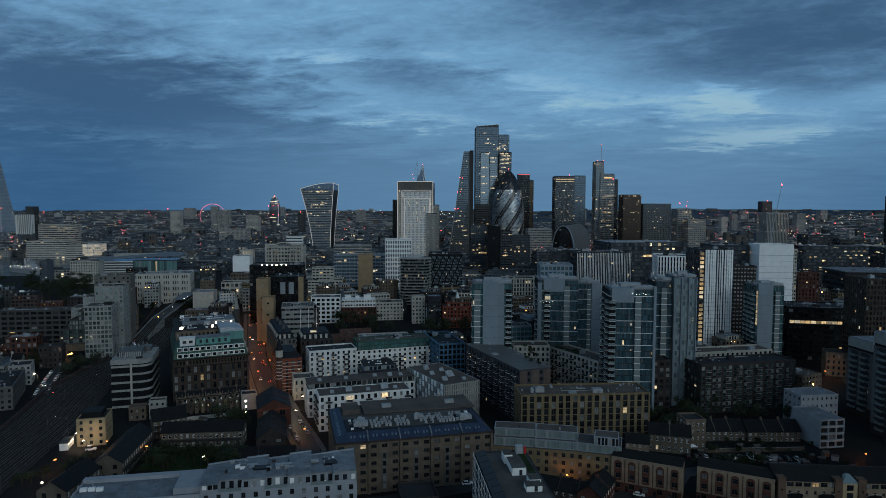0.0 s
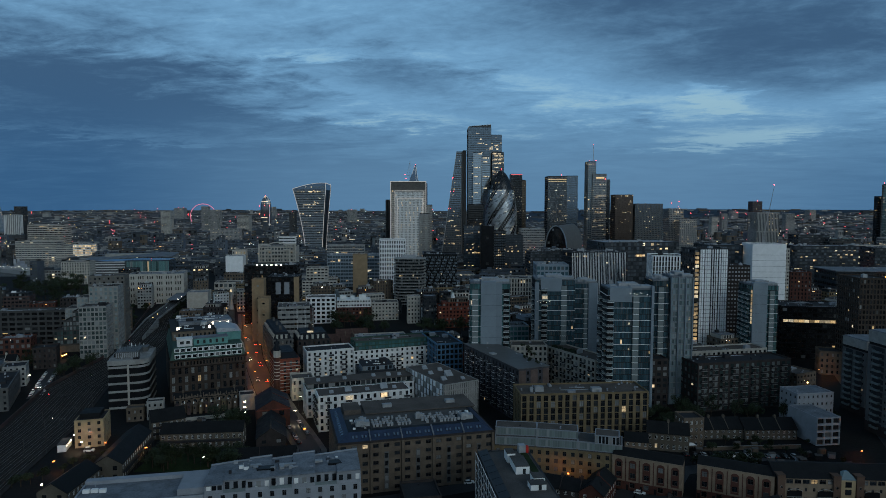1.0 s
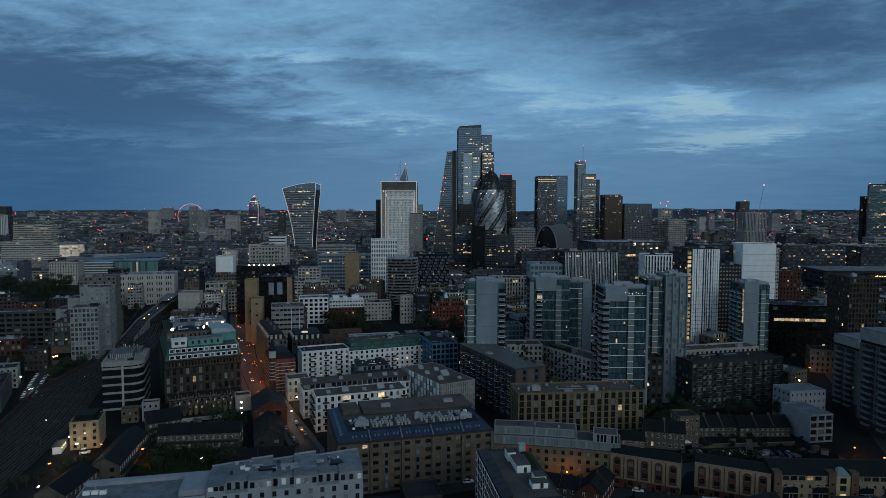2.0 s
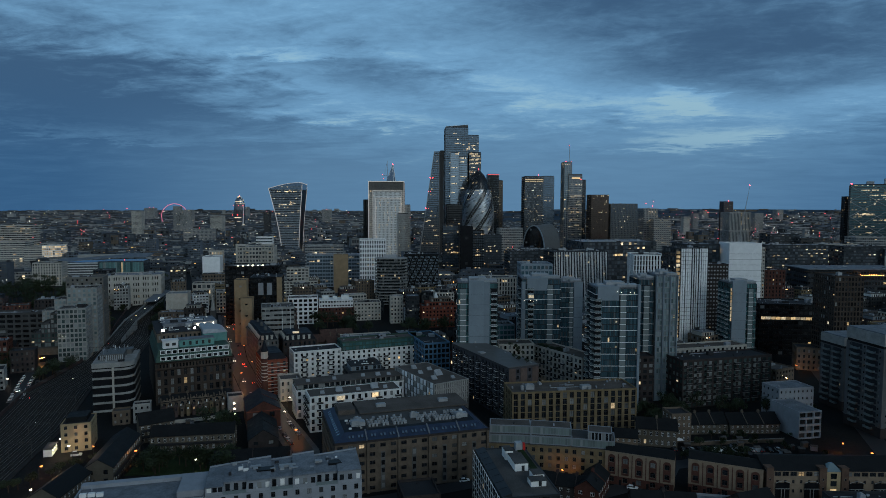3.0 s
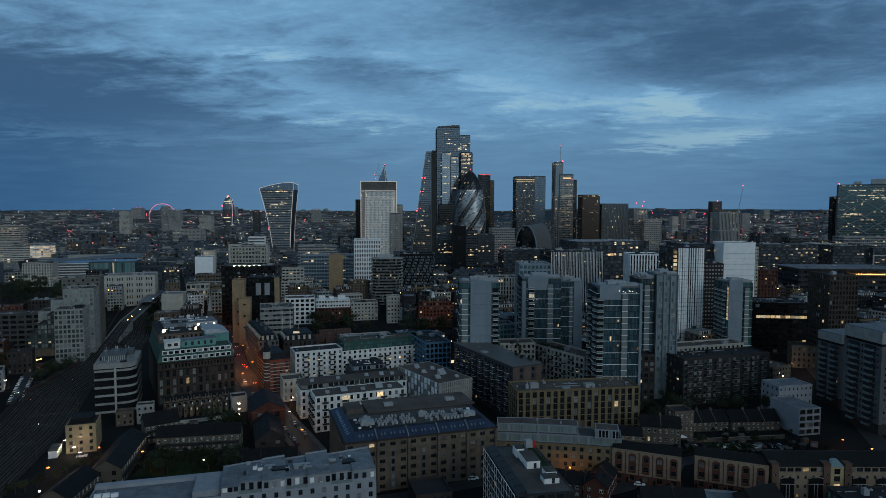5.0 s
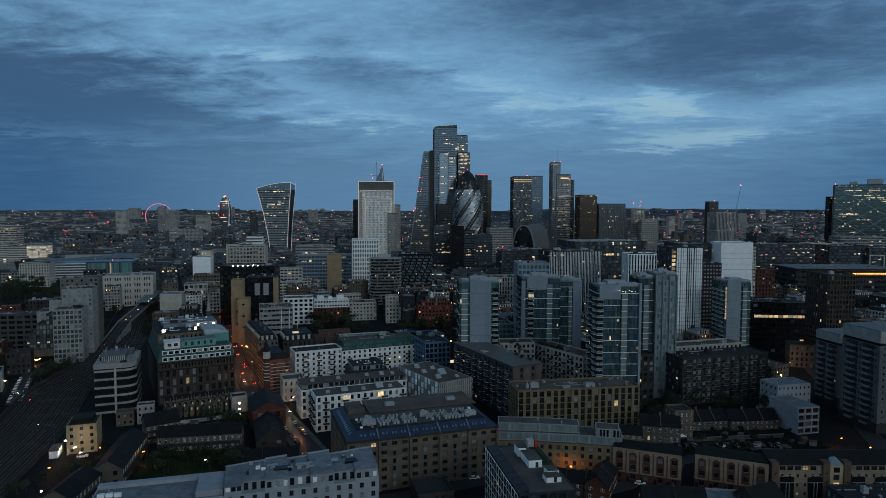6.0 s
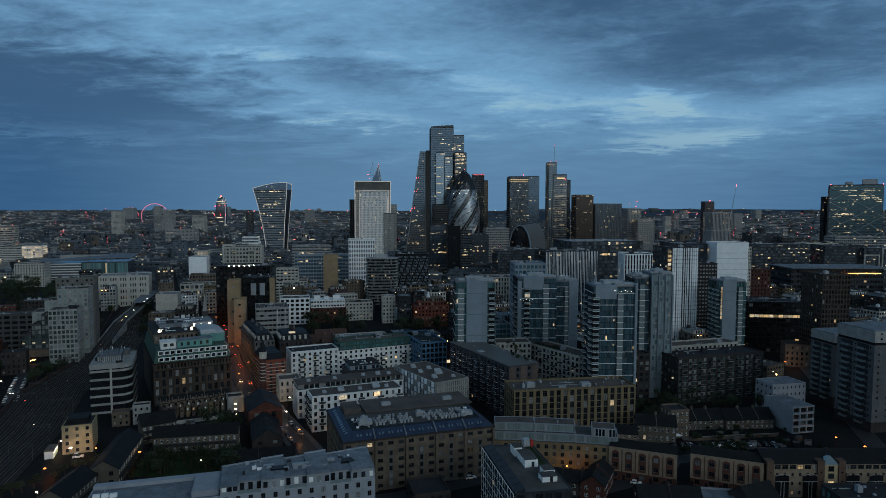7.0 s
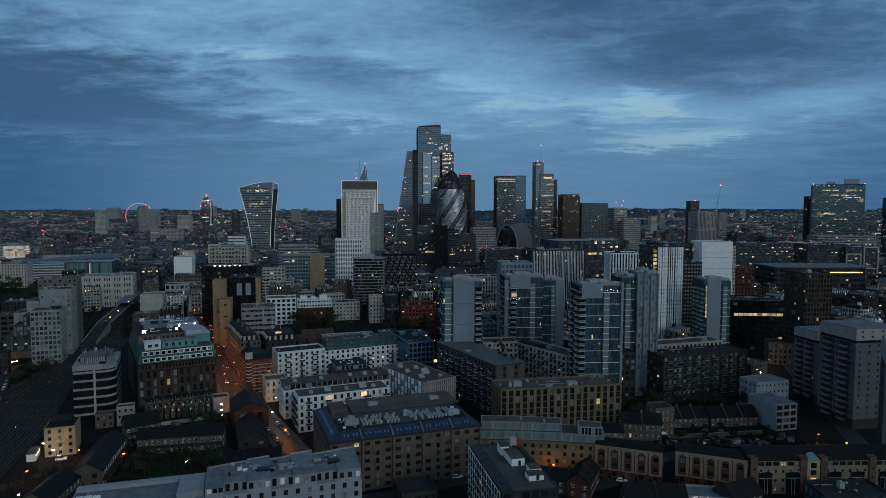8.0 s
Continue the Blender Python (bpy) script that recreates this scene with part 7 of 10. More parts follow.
ob = block("white_apartments", "white rendered apartments with lit top-floor rooms", -60, 309, 17, 46, 14, 17.5, 5, 14, 5, "white_render", "home", "roof_brown", 0.42, 0.62, single=True, frame_mat="dark_steel", category="apartment block", clutter=0, parapet=0.25)
hatch_roof(ob, ((6, 4, 1), (14, 5, 1.6), (24, 4, 1), (32, 5, 1.8), (38, 4, 1)), 17.5)
for k in range(1, 5):
    for j in (1, 4, 7, 10, 13):
        part("balcony", BALC_DARK, None, ob, at=((j + 0.5) * 46 / 14, 0, k * 3.5))
for j in range(4):
    for k in range(1, 5):
        part("balcony", BALC_DARK, None, ob, at=(0, 2.2 + j * 3.4, k * 3.5), rz=-90)
g = Geo()
g.box(13.2, -0.28, 14.6, 17.0, -0.2, 16.9), g.box(31.0, -0.28, 14.6, 34.2, -0.2, 16.9)
part("lit_windows", g, G["warm_room"], ob, "large warmly lit windows")
ob = block("white_apartments", "white apartments with a long set-back top floor", -70, 330, 18, 58, 14, 14.6, 4, 17, 5, "white_render", "home", "roof_brown", 0.42, 0.62, single=True, frame_mat="dark_steel", category="apartment block", clutter=0, parapet=0.25)
g, gq = Geo(), Geo()
g.quad((57, 13.5, 14.6), (1, 13.5, 14.6), (1, 13.5, 17.2), (57, 13.5, 17.2)), g.quad((57, 2.2, 14.6), (57, 13.5, 14.6), (57, 13.5, 17.2), (57, 2.2, 17.2))
g.quad((1, 13.5, 14.6), (1, 2.2, 14.6), (1, 2.2, 17.2), (1, 13.5, 17.2))
facade(g, gq, 1, 2.4, 1, 0, 0, -1, 56, 14.6, 17.2, 1, 20, 0.8, 0.8, 0.2)
pent = part("set_back_storey", g, M["concrete"], ob)
part("storey_glazing", gq, G["home"], pent, kind="stuff")
g = Geo()
g.box(0.3, 1.2, 17.2, 57.7, 14.2, 17.5)
part("roof_slab", g, M["roof_brown"], ob)
for k in range(18):
    g = Geo()
    g.box(1 + k * 3.1, 0.4, 14.62, 2.6 + k * 3.1, 1.0, 15.3)
    part("planter", g, M["dark_green"], ob)
hatch_roof(ob, ((6, 5, 1), (20, 5, 1), (36, 6, 1), (44, 5, 1.2), (50, 4, 1)), 17.5)
ob = block("white_apartments", "white apartments with dark metal balconies", -83, 398, 20, 30, 16, 19, 6, 9, 5, "white_render", "home", "roof_dark", 0.4, 0.55, single=True, frame_mat="dark_steel", category="apartment block", clutter=0.3)
for k in range(1, 6):
    for j in (2, 4.6, 7):
        part("balcony", BALC_DARK, None, ob, at=(j * 3.33, 0, k * 3.17))
ob = block("white_apartments", "white apartments under a green glass attic", -55, 407, 20, 58, 16, 18, 6, 17, 5, "white_render", "home", "roof_dark", 0.4, 0.55, single=True, frame_mat="dark_steel", category="apartment block", clutter=0, parapet=0)
for k in range(1, 5):
    for j in (1.5, 7.5, 8.8, 13.2):
        part("balcony", BALC_DARK, None, ob, at=(j * 3.41, 0, k * 3.0))
block("glass_attic", "green glass attic storey above white apartments", -54, 408, 20, 57, 14, 23, 2, 26, 6, "dark_green", "teal", "roof_brown", 0.85, 0.7, z0=18.05, clutter=0.7, category="attic storey")
block("white_penthouse", "pale rooftop plant room", -58, 450, 14, 36, 14, 17, 5, 11, 5, "pale_stone", "home", "roof_grey", 0.4, 0.5, clutter=0.5)
ob = block("slotted_apartments", "apartments with slotted grey end wall and white side", 1, 322, 29, 21, 43, 19.5, 6, 16, 13, "concrete", "black", "roof_brown", 0.22, 0.8, category="apartment block", clutter=0, parapet=0.25)
hatch_roof(ob, ((4, 8, 1.4), (10, 14, 2.0), (4, 22, 1.2), (12, 26, 1.2), (14, 5, 1), (6, 33, 1.4)), 19.5)
for k in range(6):
    for j in range(11):
        if (j + k) % 3:
            g = Geo()
            g.box(-0.28, 1.5 + j * 3.4, 1 + k * 3.2, -0.1, 3.6 + j * 3.4, 3.7 + k * 3.2)
            part("white_panel", g, M["white_panel"], ob)


def green_roofed():
    """A deep brown brick building: tall pilasters, two green storeys of white-framed windows, turquoise roof rooms, a brick rear part."""
    ob = thing("green_roofed_building", "brown brick building under green copper roof storeys", "office building", -151, 357, 0, 24)
    claim(-151, 357, 24, 42, 70)
    w, d, h = 41.0, 70.0, 23.0
    gw, spots, gp = Geo(), [], Geo()
    gw.quad((w, d, 0), (0, d, 0), (0, d, h), (w, d, h)), gw.quad((0, d, 0), (0, 0, 0), (0, 0, h), (0, d, h))
    facade(gw, gp, 0, 0.4, 1, 0, 0, -1, w, 0, 19.5, 4, 12, 0.5, 0.7, 0.4, None, spots)
    facade(gw, gp, 0, 0.4, 1, 0, 0, -1, w, 19.5, h, 1, 24, 0.5, 0.6, 0.4)
    facade(gw, gp, w - 0.4, 0, 0, 1, 1, 0, d, 0, h, 5, 18, 0.5, 0.7, 0.4)
    part("wall", gw, M["brown_dark"], ob)
    part("glazing", gp, G["black"], ob, kind="stuff")
    place_windows(spots, ob, M["dark_steel"], G["home_single"])
    g = Geo()
    g.box(-0.4, -0.5, 19.0, w + 0.4, 0.39, 19.5), g.box(-0.6, -0.8, h, w + 0.6, d, h + 0.6)
    part("cornice", g, M["umber_brick"], ob)
    for k in range(13):
        g = Geo()
        g.box(k * 3.35 - 0.1, -0.5, 0, k * 3.35 + 0.8, 0.39, 19.0)
        part("pilaster", g, M["brown_dark"], ob)
    for z0, z1, ins in ((h + 0.6, h + 4.0, 1.0), (h + 4.0, h + 7.4, 1.9)):
        g = Geo()
        g.loft([(ins - 0.8, ins - 0.8, z0), (w - ins + 0.8, ins - 0.8, z0), (w - ins + 0.8, d - 2, z0), (ins - 0.8, d - 2, z0)],
               [(ins, ins, z1), (w - ins, ins, z1), (w - ins, d - 3, z1), (ins, d - 3, z1)], 0, True)
        storey = part("green_storey", g, M["dark_green"], ob, "dark green sloping attic storey")
        for k in range(12):
            g, a = Geo(), 2.6 + k * 3.05
            g.box(a, ins - 1.0, z0 + 0.7, a + 2.75, ins + 0.2, z0 + 2.9)
            part("window_frame", g, M["white_paint"], storey, "broad white window surround")
            g = Geo()
            g.box(a + 0.38, ins - 1.05, z0 + 0.95, a + 2.37, ins - 0.9, z0 + 2.6)
            part("window_pane", g, G["home_single"], storey)
        for k in range(16):
            g, b = Geo(), 2.6 + k * 4.0
            g.box(w - ins - 0.2, b, z0 + 0.7, w - ins + 1.0, b + 2.6, z0 + 2.9)
            part("window_frame", g, M["concrete"], storey)
    top = h + 7.4
    g = Geo()
    g.box(4.2, 3.2, top, 12.2, 10, top + 4.0), g.box(3.9, 2.9, top + 4.0, 12.5, 10.3, top + 4.3)
    pent = part("white_penthouse", g, M["white_render"], ob, "white roof room with dark windows")
    for a in (5.6, 8.9):
        g = Geo()
        g.box(a, 3.1, top + 1.4, a + 2.0, 3.25, top + 3.0)
        part("penthouse_window", g, G["black"], pent)
    g = Geo()
    g.box(12.9, 4.2, top, 31.5, 12, top + 3.8)
    pent = part("copper_penthouse", g, M["copper_green"], ob, "turquoise roof rooms")
    for k in range(5):
        g, a = Geo(), 14.6 + k * 3.4
        g.box(a, 4.1, top + 0.9, a + 1.3, 4.25, top + 2.9)
        part("penthouse_window", g, G["black"], pent)
    g = Geo()
    g.box(12.5, 3.8, top + 3.8, 31.8, 12.3, top + 4.05)
    part("penthouse_roof", g, M["roof_grey"], ob)
    # the vaulted hall: a turquoise front and flank under a pale rounded roof
    g = Geo()
    g.box(27, 13, top, 40, 36, top + 5.0)
    part("copper_hall", g, M["copper_green"], ob, "turquoise roof hall")
    g, n = Geo(), 8
    low = [(27 - 0.4 + 13.8 * k / n, top + 5.0 + 2.2 * math.sin(math.pi * min(1.0, 0.35 + 0.65 * k / n)) ** 0.8) for k in range(n + 1)]
    for (xa, za), (xb, zb) in zip(low, low[1:]):
        g.loft([(xa, 12.6, top + 4.9), (xb, 12.6, top + 4.9), (xb, 36.4, top + 4.9), (xa, 36.4, top + 4.9)], [(xa, 14, za), (xb, 14, zb), (xb, 36.4, zb), (xa, 36.4, za)])
    part("vaulted_roof", g, M["plant_metal"], ob, "pale rounded metal roof")
    # the rear part: a brick storey with windows, a dark roof and floodlights
    g, gq = Geo(), Geo()
    facade(g, gq, 2.5, 22, 1, 0, 0, -1, 24, top, top + 5.2, 1, 10, 0.4, 0.4, 0.3)
    g.quad((2.5, 68, top), (2.5, 22, top), (2.5, 22, top + 5.2), (2.5, 68, top + 5.2))
    rear = part("rear_storey", g, M["brown_brick"], ob, "brick rear storey with small windows")
    part("rear_glazing", gq, G["home"], rear, kind="stuff")
    g = Geo()
    g.box(2.0, 21.6, top + 5.2, 26.6, 36.3, top + 5.6), g.box(2.0, 36.6, top + 4.8, 40.4, 68, top + 5.5)
    part("rear_roof", g, M["roof_dark"], ob)
    g = Geo()
    g.box(7, 40, top + 5.5, 38, 60, top + 7.6)
    part("roof_room", g, M["roof_grey"], ob)
    for k in range(5):
        g, b = Geo(), 24 + k * 9
        roof_clutter(g, 22 if k < 2 else 34, 8, top + 5.6 if k < 2 else top + 7.6, 4 + k, 1.6)
        part("roof_plant", g, [M["plant_metal"], M["white_paint"], M["roof_dark"]], ob, at=(3, b, 0), kind="stuff")
    for a, b in ((5, 26), (6.5, 26), (23, 27), (26, 38), (35, 38), (30, 38)):
        g = Geo()
        g.box(a, b, top + 5.6, a + 1.1, b + 0.3, top + 7.0)
        part("floodlight", g, L["white"], ob, "bright roof floodlight")


green_roofed()


def striped_office():
    """A round-cornered office with alternating pale bands and dark ribbon windows."""
    ob = thing("striped_office", "round-cornered office with pale bands and dark ribbons", "office building", -178.3, 343, 0, 16)
    claim(-178.3, 343, 16, 22, 32)
    w, d, r, top = 20.0, 30.0, 6.0, 26.8

    def ring(o):
        pts = [(-o, -o)]
        for k in range(9):
            a = -math.pi / 2 + math.pi / 2 * k / 8
            pts.append((w - r + (r + o) * math.cos(a), r + (r + o) * math.sin(a)))
        return pts + [(w + o, d + o), (-o, d + o)]

    core = Geo()
    core.prism(ring(-0.2), 0, top - 0.2)
    part("ribbon_glazing", core, M["black_clad"], ob, "dark ribbon windows")
    for k in range(6):
        g = Geo()
        g.prism(ring(0), 0.4 + k * 4.4, 1.55 + k * 4.4, 0, True)
        part("pale_band", g, M["concrete"], ob)
    g = Geo()
    g.prism(ring(0.15), top - 2.6, top, 0, True)
    part("fascia", g, M["concrete"], ob, "deep pale roof fascia")
    g = Geo()
    g.box(9.4, -0.3, 0, 10.4, 0.2, top - 2.7)
    part("pier", g, M["pale_stone"], ob)
    g = Geo()
    g.box(3, 5, top, 14.5, 20, top + 3.4), g.box(5, 20, top, 17, 28, top + 2.4)
    plant = part("plant_room", g, M["tower_clad"], ob, "grey louvred plant room")
    for k in range(12):
        g = Geo()
        g.box(3.3 + k * 0.95, 4.85, top + 0.5, 3.8 + k * 0.95, 5.0, top + 3.0)
        part("louvre", g, M["plant_metal"], plant)
    g = Geo()
    for a, b in ((0.8, 0.8), (0.8, 28), (18.6, 28), (18.6, 6)):
        g.beam((a, b, top), (a, b, top + 1.2), 0.06)
    g.beam((0.8, 0.8, top + 1.2), (0.8, 28, top + 1.2), 0.06), g.beam((0.8, 0.8, top + 1.2), (14, 0.8, top + 1.2), 0.06), g.beam((0.8, 28, top + 1.2), (18.6, 28, top + 1.2), 0.06)
    part("roof_rail", g, M["plant_metal"], ob)
    rr = random.Random(3)
    for k in range(20):
        g = Geo()
        x, y = rr.uniform(1.5, 16), rr.uniform(1.5, 28)
        z = top + 3.4 if 3 < x < 14.5 and 5 < y < 20 else top
        q = rr.uniform(1.8, 4.4)
        g.beam((x, y, z), (x, y, z + q), 0.07)
        g.box(x - 0.2, y - 0.22, z + q * 0.45, x + 0.2, y + 0.1, z + q * 0.45 + 1.2)
        part("antenna", g, M[rr.choice(("white_paint", "plant_metal", "dark_steel"))], ob)
    for k in range(5):
        g = Geo()
        x, y, z = 3.5 + k * 2.4, 7 + 5 * (k % 2), top + 3.4
        g.beam((x, y, z), (x, y, z + 3.0), 0.09), g.beam((x, y, z + 3.0), (x + 2.4, y, z + 3.0), 0.09), g.beam((x + 2.4, y, z + 3.0), (x + 2.4, y, z + 1.2), 0.09)
        part("roof_pipe", g, M["dark_steel"], ob, "bent duct on the roof")
    g = Geo()
    roof_clutter(g, 18, 26, top, 9, 1.6)
    part("roof_plant", g, [M["plant_metal"], M["white_paint"], M["roof_dark"]], ob, kind="stuff")


striped_office()


def near_penthouses():
    """The long grey-roofed foreground block: set-back top storey with terraces and slanted fins, zigzag roof edge, plant and hatches."""
    ob = block("grey_roofed_block", "pale block with broad grey roof and penthouse terraces", -74.5, 193.4, 11, 48, 16, 21.6, 7, 13, 5, "pale_grey", "home", "roof_grey", 0.34, 0.55, single=True, frame_mat="dark_steel", category="apartment block", clutter=0, parapet=0)
    r = random.Random(8)
    # one top storey: start, end, how far its front is set back, roof height, height of the rear edge
    rooms = ((0.2, 5.5, 0.3, 24.2, 24.5), (5.5, 12.5, 2.4, 24.6, 25.0), (12.5, 19.5, 1.2, 24.9, 25.9), (19.5, 26.5, 2.4, 24.7, 25.2), (26.5, 33.5, 1.2, 25.1, 26.3), (33.5, 40.5, 2.4, 24.8, 25.4), (40.5, 47.8, 1.0, 25.2, 26.0))
    for k, (a, b, front, top, rear) in enumerate(rooms):
        g = Geo()
        g.loft([(a, front, 21.6), (b - 0.003, front, 21.6), (b - 0.003, 15.8, 21.6), (a, 15.8, 21.6)], [(a, front, top), (b - 0.003, front, top), (b - 0.003, 15.8, rear), (a, 15.8, rear - 0.5)])
        room = part("penthouse", g, M["pale_grey"], ob)
        g = Geo()
        g.loft([(a - 0.1, front - 0.8, top), (b + 0.1, front - 0.5, top), (b + 0.1, 16.3, rear), (a - 0.1, 16.3, rear - 0.5)],
               [(a - 0.1, front - 0.8, top + 0.25), (b + 0.1, front - 0.5, top + 0.25), (b + 0.1, 16.3, rear + 0.25), (a - 0.1, 16.3, rear - 0.25)])
        part("roof", g, M["roof_grey"], room)
        g = Geo()
        g.loft([(a - 0.1, 15.9, rear - 0.35), (b + 0.1, 15.9, rear + 0.2), (b + 0.1, 16.5, rear + 0.2), (a - 0.1, 16.5, rear - 0.35)],
               [(a - 0.1, 15.9, rear + 0.1), (b + 0.1, 15.9, rear + 0.6), (b + 0.1, 16.5, rear + 0.6), (a - 0.1, 16.5, rear + 0.1)])
        part("roof_kerb", g, M["pale_grey"], room)
        for j in range(3):
            g = Geo()
            s = a + 0.5 + j * (b - a - 2.0) * 0.5
            g.box(s, front - 0.06, 21.75, s + 1.3, front - 0.004, 24.0), g.box(s + 0.6, front - 0.09, 21.75, s + 0.68, front - 0.062, 24.0)
            part("terrace_door", g, M["white_paint"] if (j + k) % 4 == 0 else G["home_single"], room)
        g = Geo()
        g.loft([(b - 0.2, 0.1, 21.6), (b + 0.1, 0.1, 21.6), (b + 0.1, front + 0.1, 21.6), (b - 0.2, front + 0.1, 21.6)],
               [(b - 0.2, 0.1, 22.7), (b + 0.1, 0.1, 22.7), (b + 0.1, front + 0.1, top), (b - 0.2, front + 0.1, top)])
        part("terrace_fin", g, M["pale_grey"], ob, "slanted fin wall between terraces")
        g = Geo()
        g.box(a, 0.05, 21.6, b - 0.25, 0.12, 22.6)
        part("balustrade", g, M["balcony_glass" if k % 2 else "pale_grey"], ob, "terrace balustrade")
        for j in range(3):
            g = Geo()
            s, c = a + r.uniform(0.5, 5), r.uniform(0.3, 0.7)
            g.box(s, 0.4, 21.62, s + c, 0.4 + c, 21.62 + r.uniform(0.4, 1.0))
            part("terrace_furniture", g, M[r.choice(("dark_steel", "white_paint", "dark_green", "brown_brick"))], ob)
    for k in range(34):
        g = Geo()
        a, b, z = r.uniform(6, 46), r.uniform(5, 14.5), 25.0
        sx, sy, sz = r.uniform(0.3, 1.6), r.uniform(0.3, 1.0), r.uniform(0.2, 0.7)
        g.box(a, b, z - 0.5, a + sx, b + sy, z + 0.35 + sz)
        part("vent_box", g, M[r.choice(("white_paint", "plant_metal", "roof_dark", "pale_grey", "dark_steel"))], ob)
    for a, b, c in ((22, 8.2, 5.5), (22.4, 6.4, 1.4), (25.2, 6.3, 1.4), (13, 9.5, 3.5), (14, 7.8, 1.6), (33, 9.5, 3.0)):
        g = Geo()
        g.box(a, b, 24.9, a + c, b + 0.9, 25.9), g.box(a + 0.2, b - 0.3, 25.9, a + c - 0.2, b + 1.1, 26.0)
        part("roof_duct", g, M["plant_metal"], ob)
    for a, b, c in ((38, 6.5, 4.0), (15.5, 6.0, 5.0)):
        g = Geo()
        g.box(a, b, 24.9, a + c, b + 3.4, 25.7), g.box(a - 0.2, b - 0.2, 24.9, a + c + 0.2, b, 25.9)
        part("roof_well", g, M["black_clad"], ob, "dark sunken roof light")
    wing = block("grey_roofed_block", "lower wing with broad pale grey roof", -112, 186.4, 11, 38, 18, 21, 7, 10, 5, "pale_grey", "home", "roof_grey", 0.34, 0.55, category="apartment block", clutter=0.12, parapet=0.5)
    g = Geo()
    g.box(0, 15.4, 21.0, 38, 18.0, 22.2)
    part("roof_kerb", g, M["pale_grey"], wing)
    g = Geo()
    g.box(30, 2, 21.0, 38, 15.4, 22.8), g.box(30.2, 2.2, 22.8, 37.8, 15.2, 22.95)
    part("stair_head", g, M["pale_grey"], wing)
    for a, b in ((1.2, 9), (3.6, 9), (6.0, 8.6)):
        g = Geo()
        g.box(a, b, 21.0, a + 2.0, b + 1.2, 22.1), g.box(a + 0.2, b - 0.04, 21.3, a + 0.9, b + 0.02, 21.9), g.box(a + 1.1, b - 0.04, 21.3, a + 1.8, b + 0.02, 21.9)
        part("condenser", g, M["white_paint"], wing)


near_penthouses()


def lattice_block():
    """The near block with a white lattice front, solar panels and white boxes on its roof."""
    ob = block("lattice_block", "modern block with white lattice front and roof boxes", 16, 188, 6, 18.5, 40, 21.5, 7, 6, 13, "dark_clad", "home", "roof_felt", 0.75, 0.7, category="apartment block", clutter=0, parapet=0.3)
    g = Geo()
    for k in range(14):
        g.box(-0.8, k * 3.05, 0, -0.68, k * 3.05 + 0.14, 21.5)
    for k in range(8):
        g.box(-0.81, 0, k * 3.05 + 0.1, -0.67, 40, k * 3.05 + 0.24)
    part("lattice_front", g, M["white_paint"], ob, "white metal lattice")
    panel = Geo()
    panel.loft([(0, 0, 0), (3, 0, 0), (3, 4.6, 0), (0, 4.6, 0)], [(0, 0, 0.25), (3, 0, 1.1), (3, 4.6, 1.1), (0, 4.6, 0.25)])
    pm = panel.mesh("solar_panel", M["dark_clad"])
    for k in range(8):
        part("solar_panel", pm, None, ob, at=(0.3, 0.8 + k * 4.9, 21.55))
    for a, b, c, d2, z in ((8.5, 29, 2.8, 5, 3.2), (9.2, 19, 4.6, 9.5, 2.6), (13, 10.5, 3.6, 4.5, 2.2), (11, 6.5, 5, 4, 1.8)):
        g = Geo()
        g.box(a, b, 21.5, a + c, b + d2, 21.5 + z)
        o = part("roof_box", g, M["white_paint"], ob, "white rooftop cabin")
        g = Geo()
        g.box(a - 0.1, b - 0.1, 21.5 + z, a + c + 0.1, b + d2 + 0.1, 21.6 + z)
        part("box_roof", g, M["roof_felt"], o)
        g = Geo()
        g.box(a + c * 0.5, b - 0.06, 21.6, a + c * 0.5 + 1.0, b - 0.005, 23.4)
        part("door", g, M["dark_clad"], o)
    g = Geo()
    g.box(15, 16, 21.5, 17.4, 38, 21.7)
    part("sedum_strip", g, M["grass"], ob, "dark green planted roof strip")
    g = Geo()
    g.box(14.5, 37.0, 21.5, 17, 39.6, 24.2)
    part("water_tank", g, M["plant_metal"], ob)
    g = Geo()
    g.box(17.2, 36.8, 21.5, 18.0, 38.2, 24.0)
    part("red_cabinet", g, M["red_paint"], ob, "red rooftop cabinet")


lattice_block()


def crescent():
    """A yellow brick range that bends gently, with two white glazed storeys stepped back on top."""
    xs, ys, rots, ws = (20.5, 37, 53), (257.0, 254.5, 251.0), (-8, -12, -16), (16.8, 16.6, 17)
    for k in range(3):
        block("brick_range", "yellow brick range with arched doors", xs[k], ys[k], rots[k], ws[k], 15, 12.6, 4, 5, 4, "yellow_brick", "home", "roof_felt", 0.42, 0.55, single=True, frame_mat="dark_steel", category="terrace", clutter=0, parapet=0.3, group="crescent ranges")
        block("glazed_attic", "white-framed glazed attic storey", xs[k] + 0.6, ys[k] + 2.0, rots[k], ws[k] + 0.5, 11, 15.9, 1, 18, 4, "pale_grey", "mint", "roof_felt", 0.86, 0.84, z0=12.65, clutter=0, parapet=0.2, category="attic storey", group="glazed attics")
        if k != 2:
            block("glazed_attic", "upper white-framed glazed attic storey", xs[k] + 1.0, ys[k] + 4.0, rots[k], ws[k] + 0.2, 8, 19.2, 1, 16, 3, "pale_grey", "mint", "roof_brown", 0.86, 0.84, z0=16.0, clutter=0.3, parapet=0.15, category="attic storey", group="glazed attics")
    block("glazed_attic", "white glazed corner pavilion", 60, 250.5, -16, 9.5, 8, 19.4, 1, 7, 3, "pale_grey", "home", "roof_brown", 0.7, 0.85, z0=15.95, clutter=0, parapet=0.15, category="attic storey", group="glazed attics")


crescent()


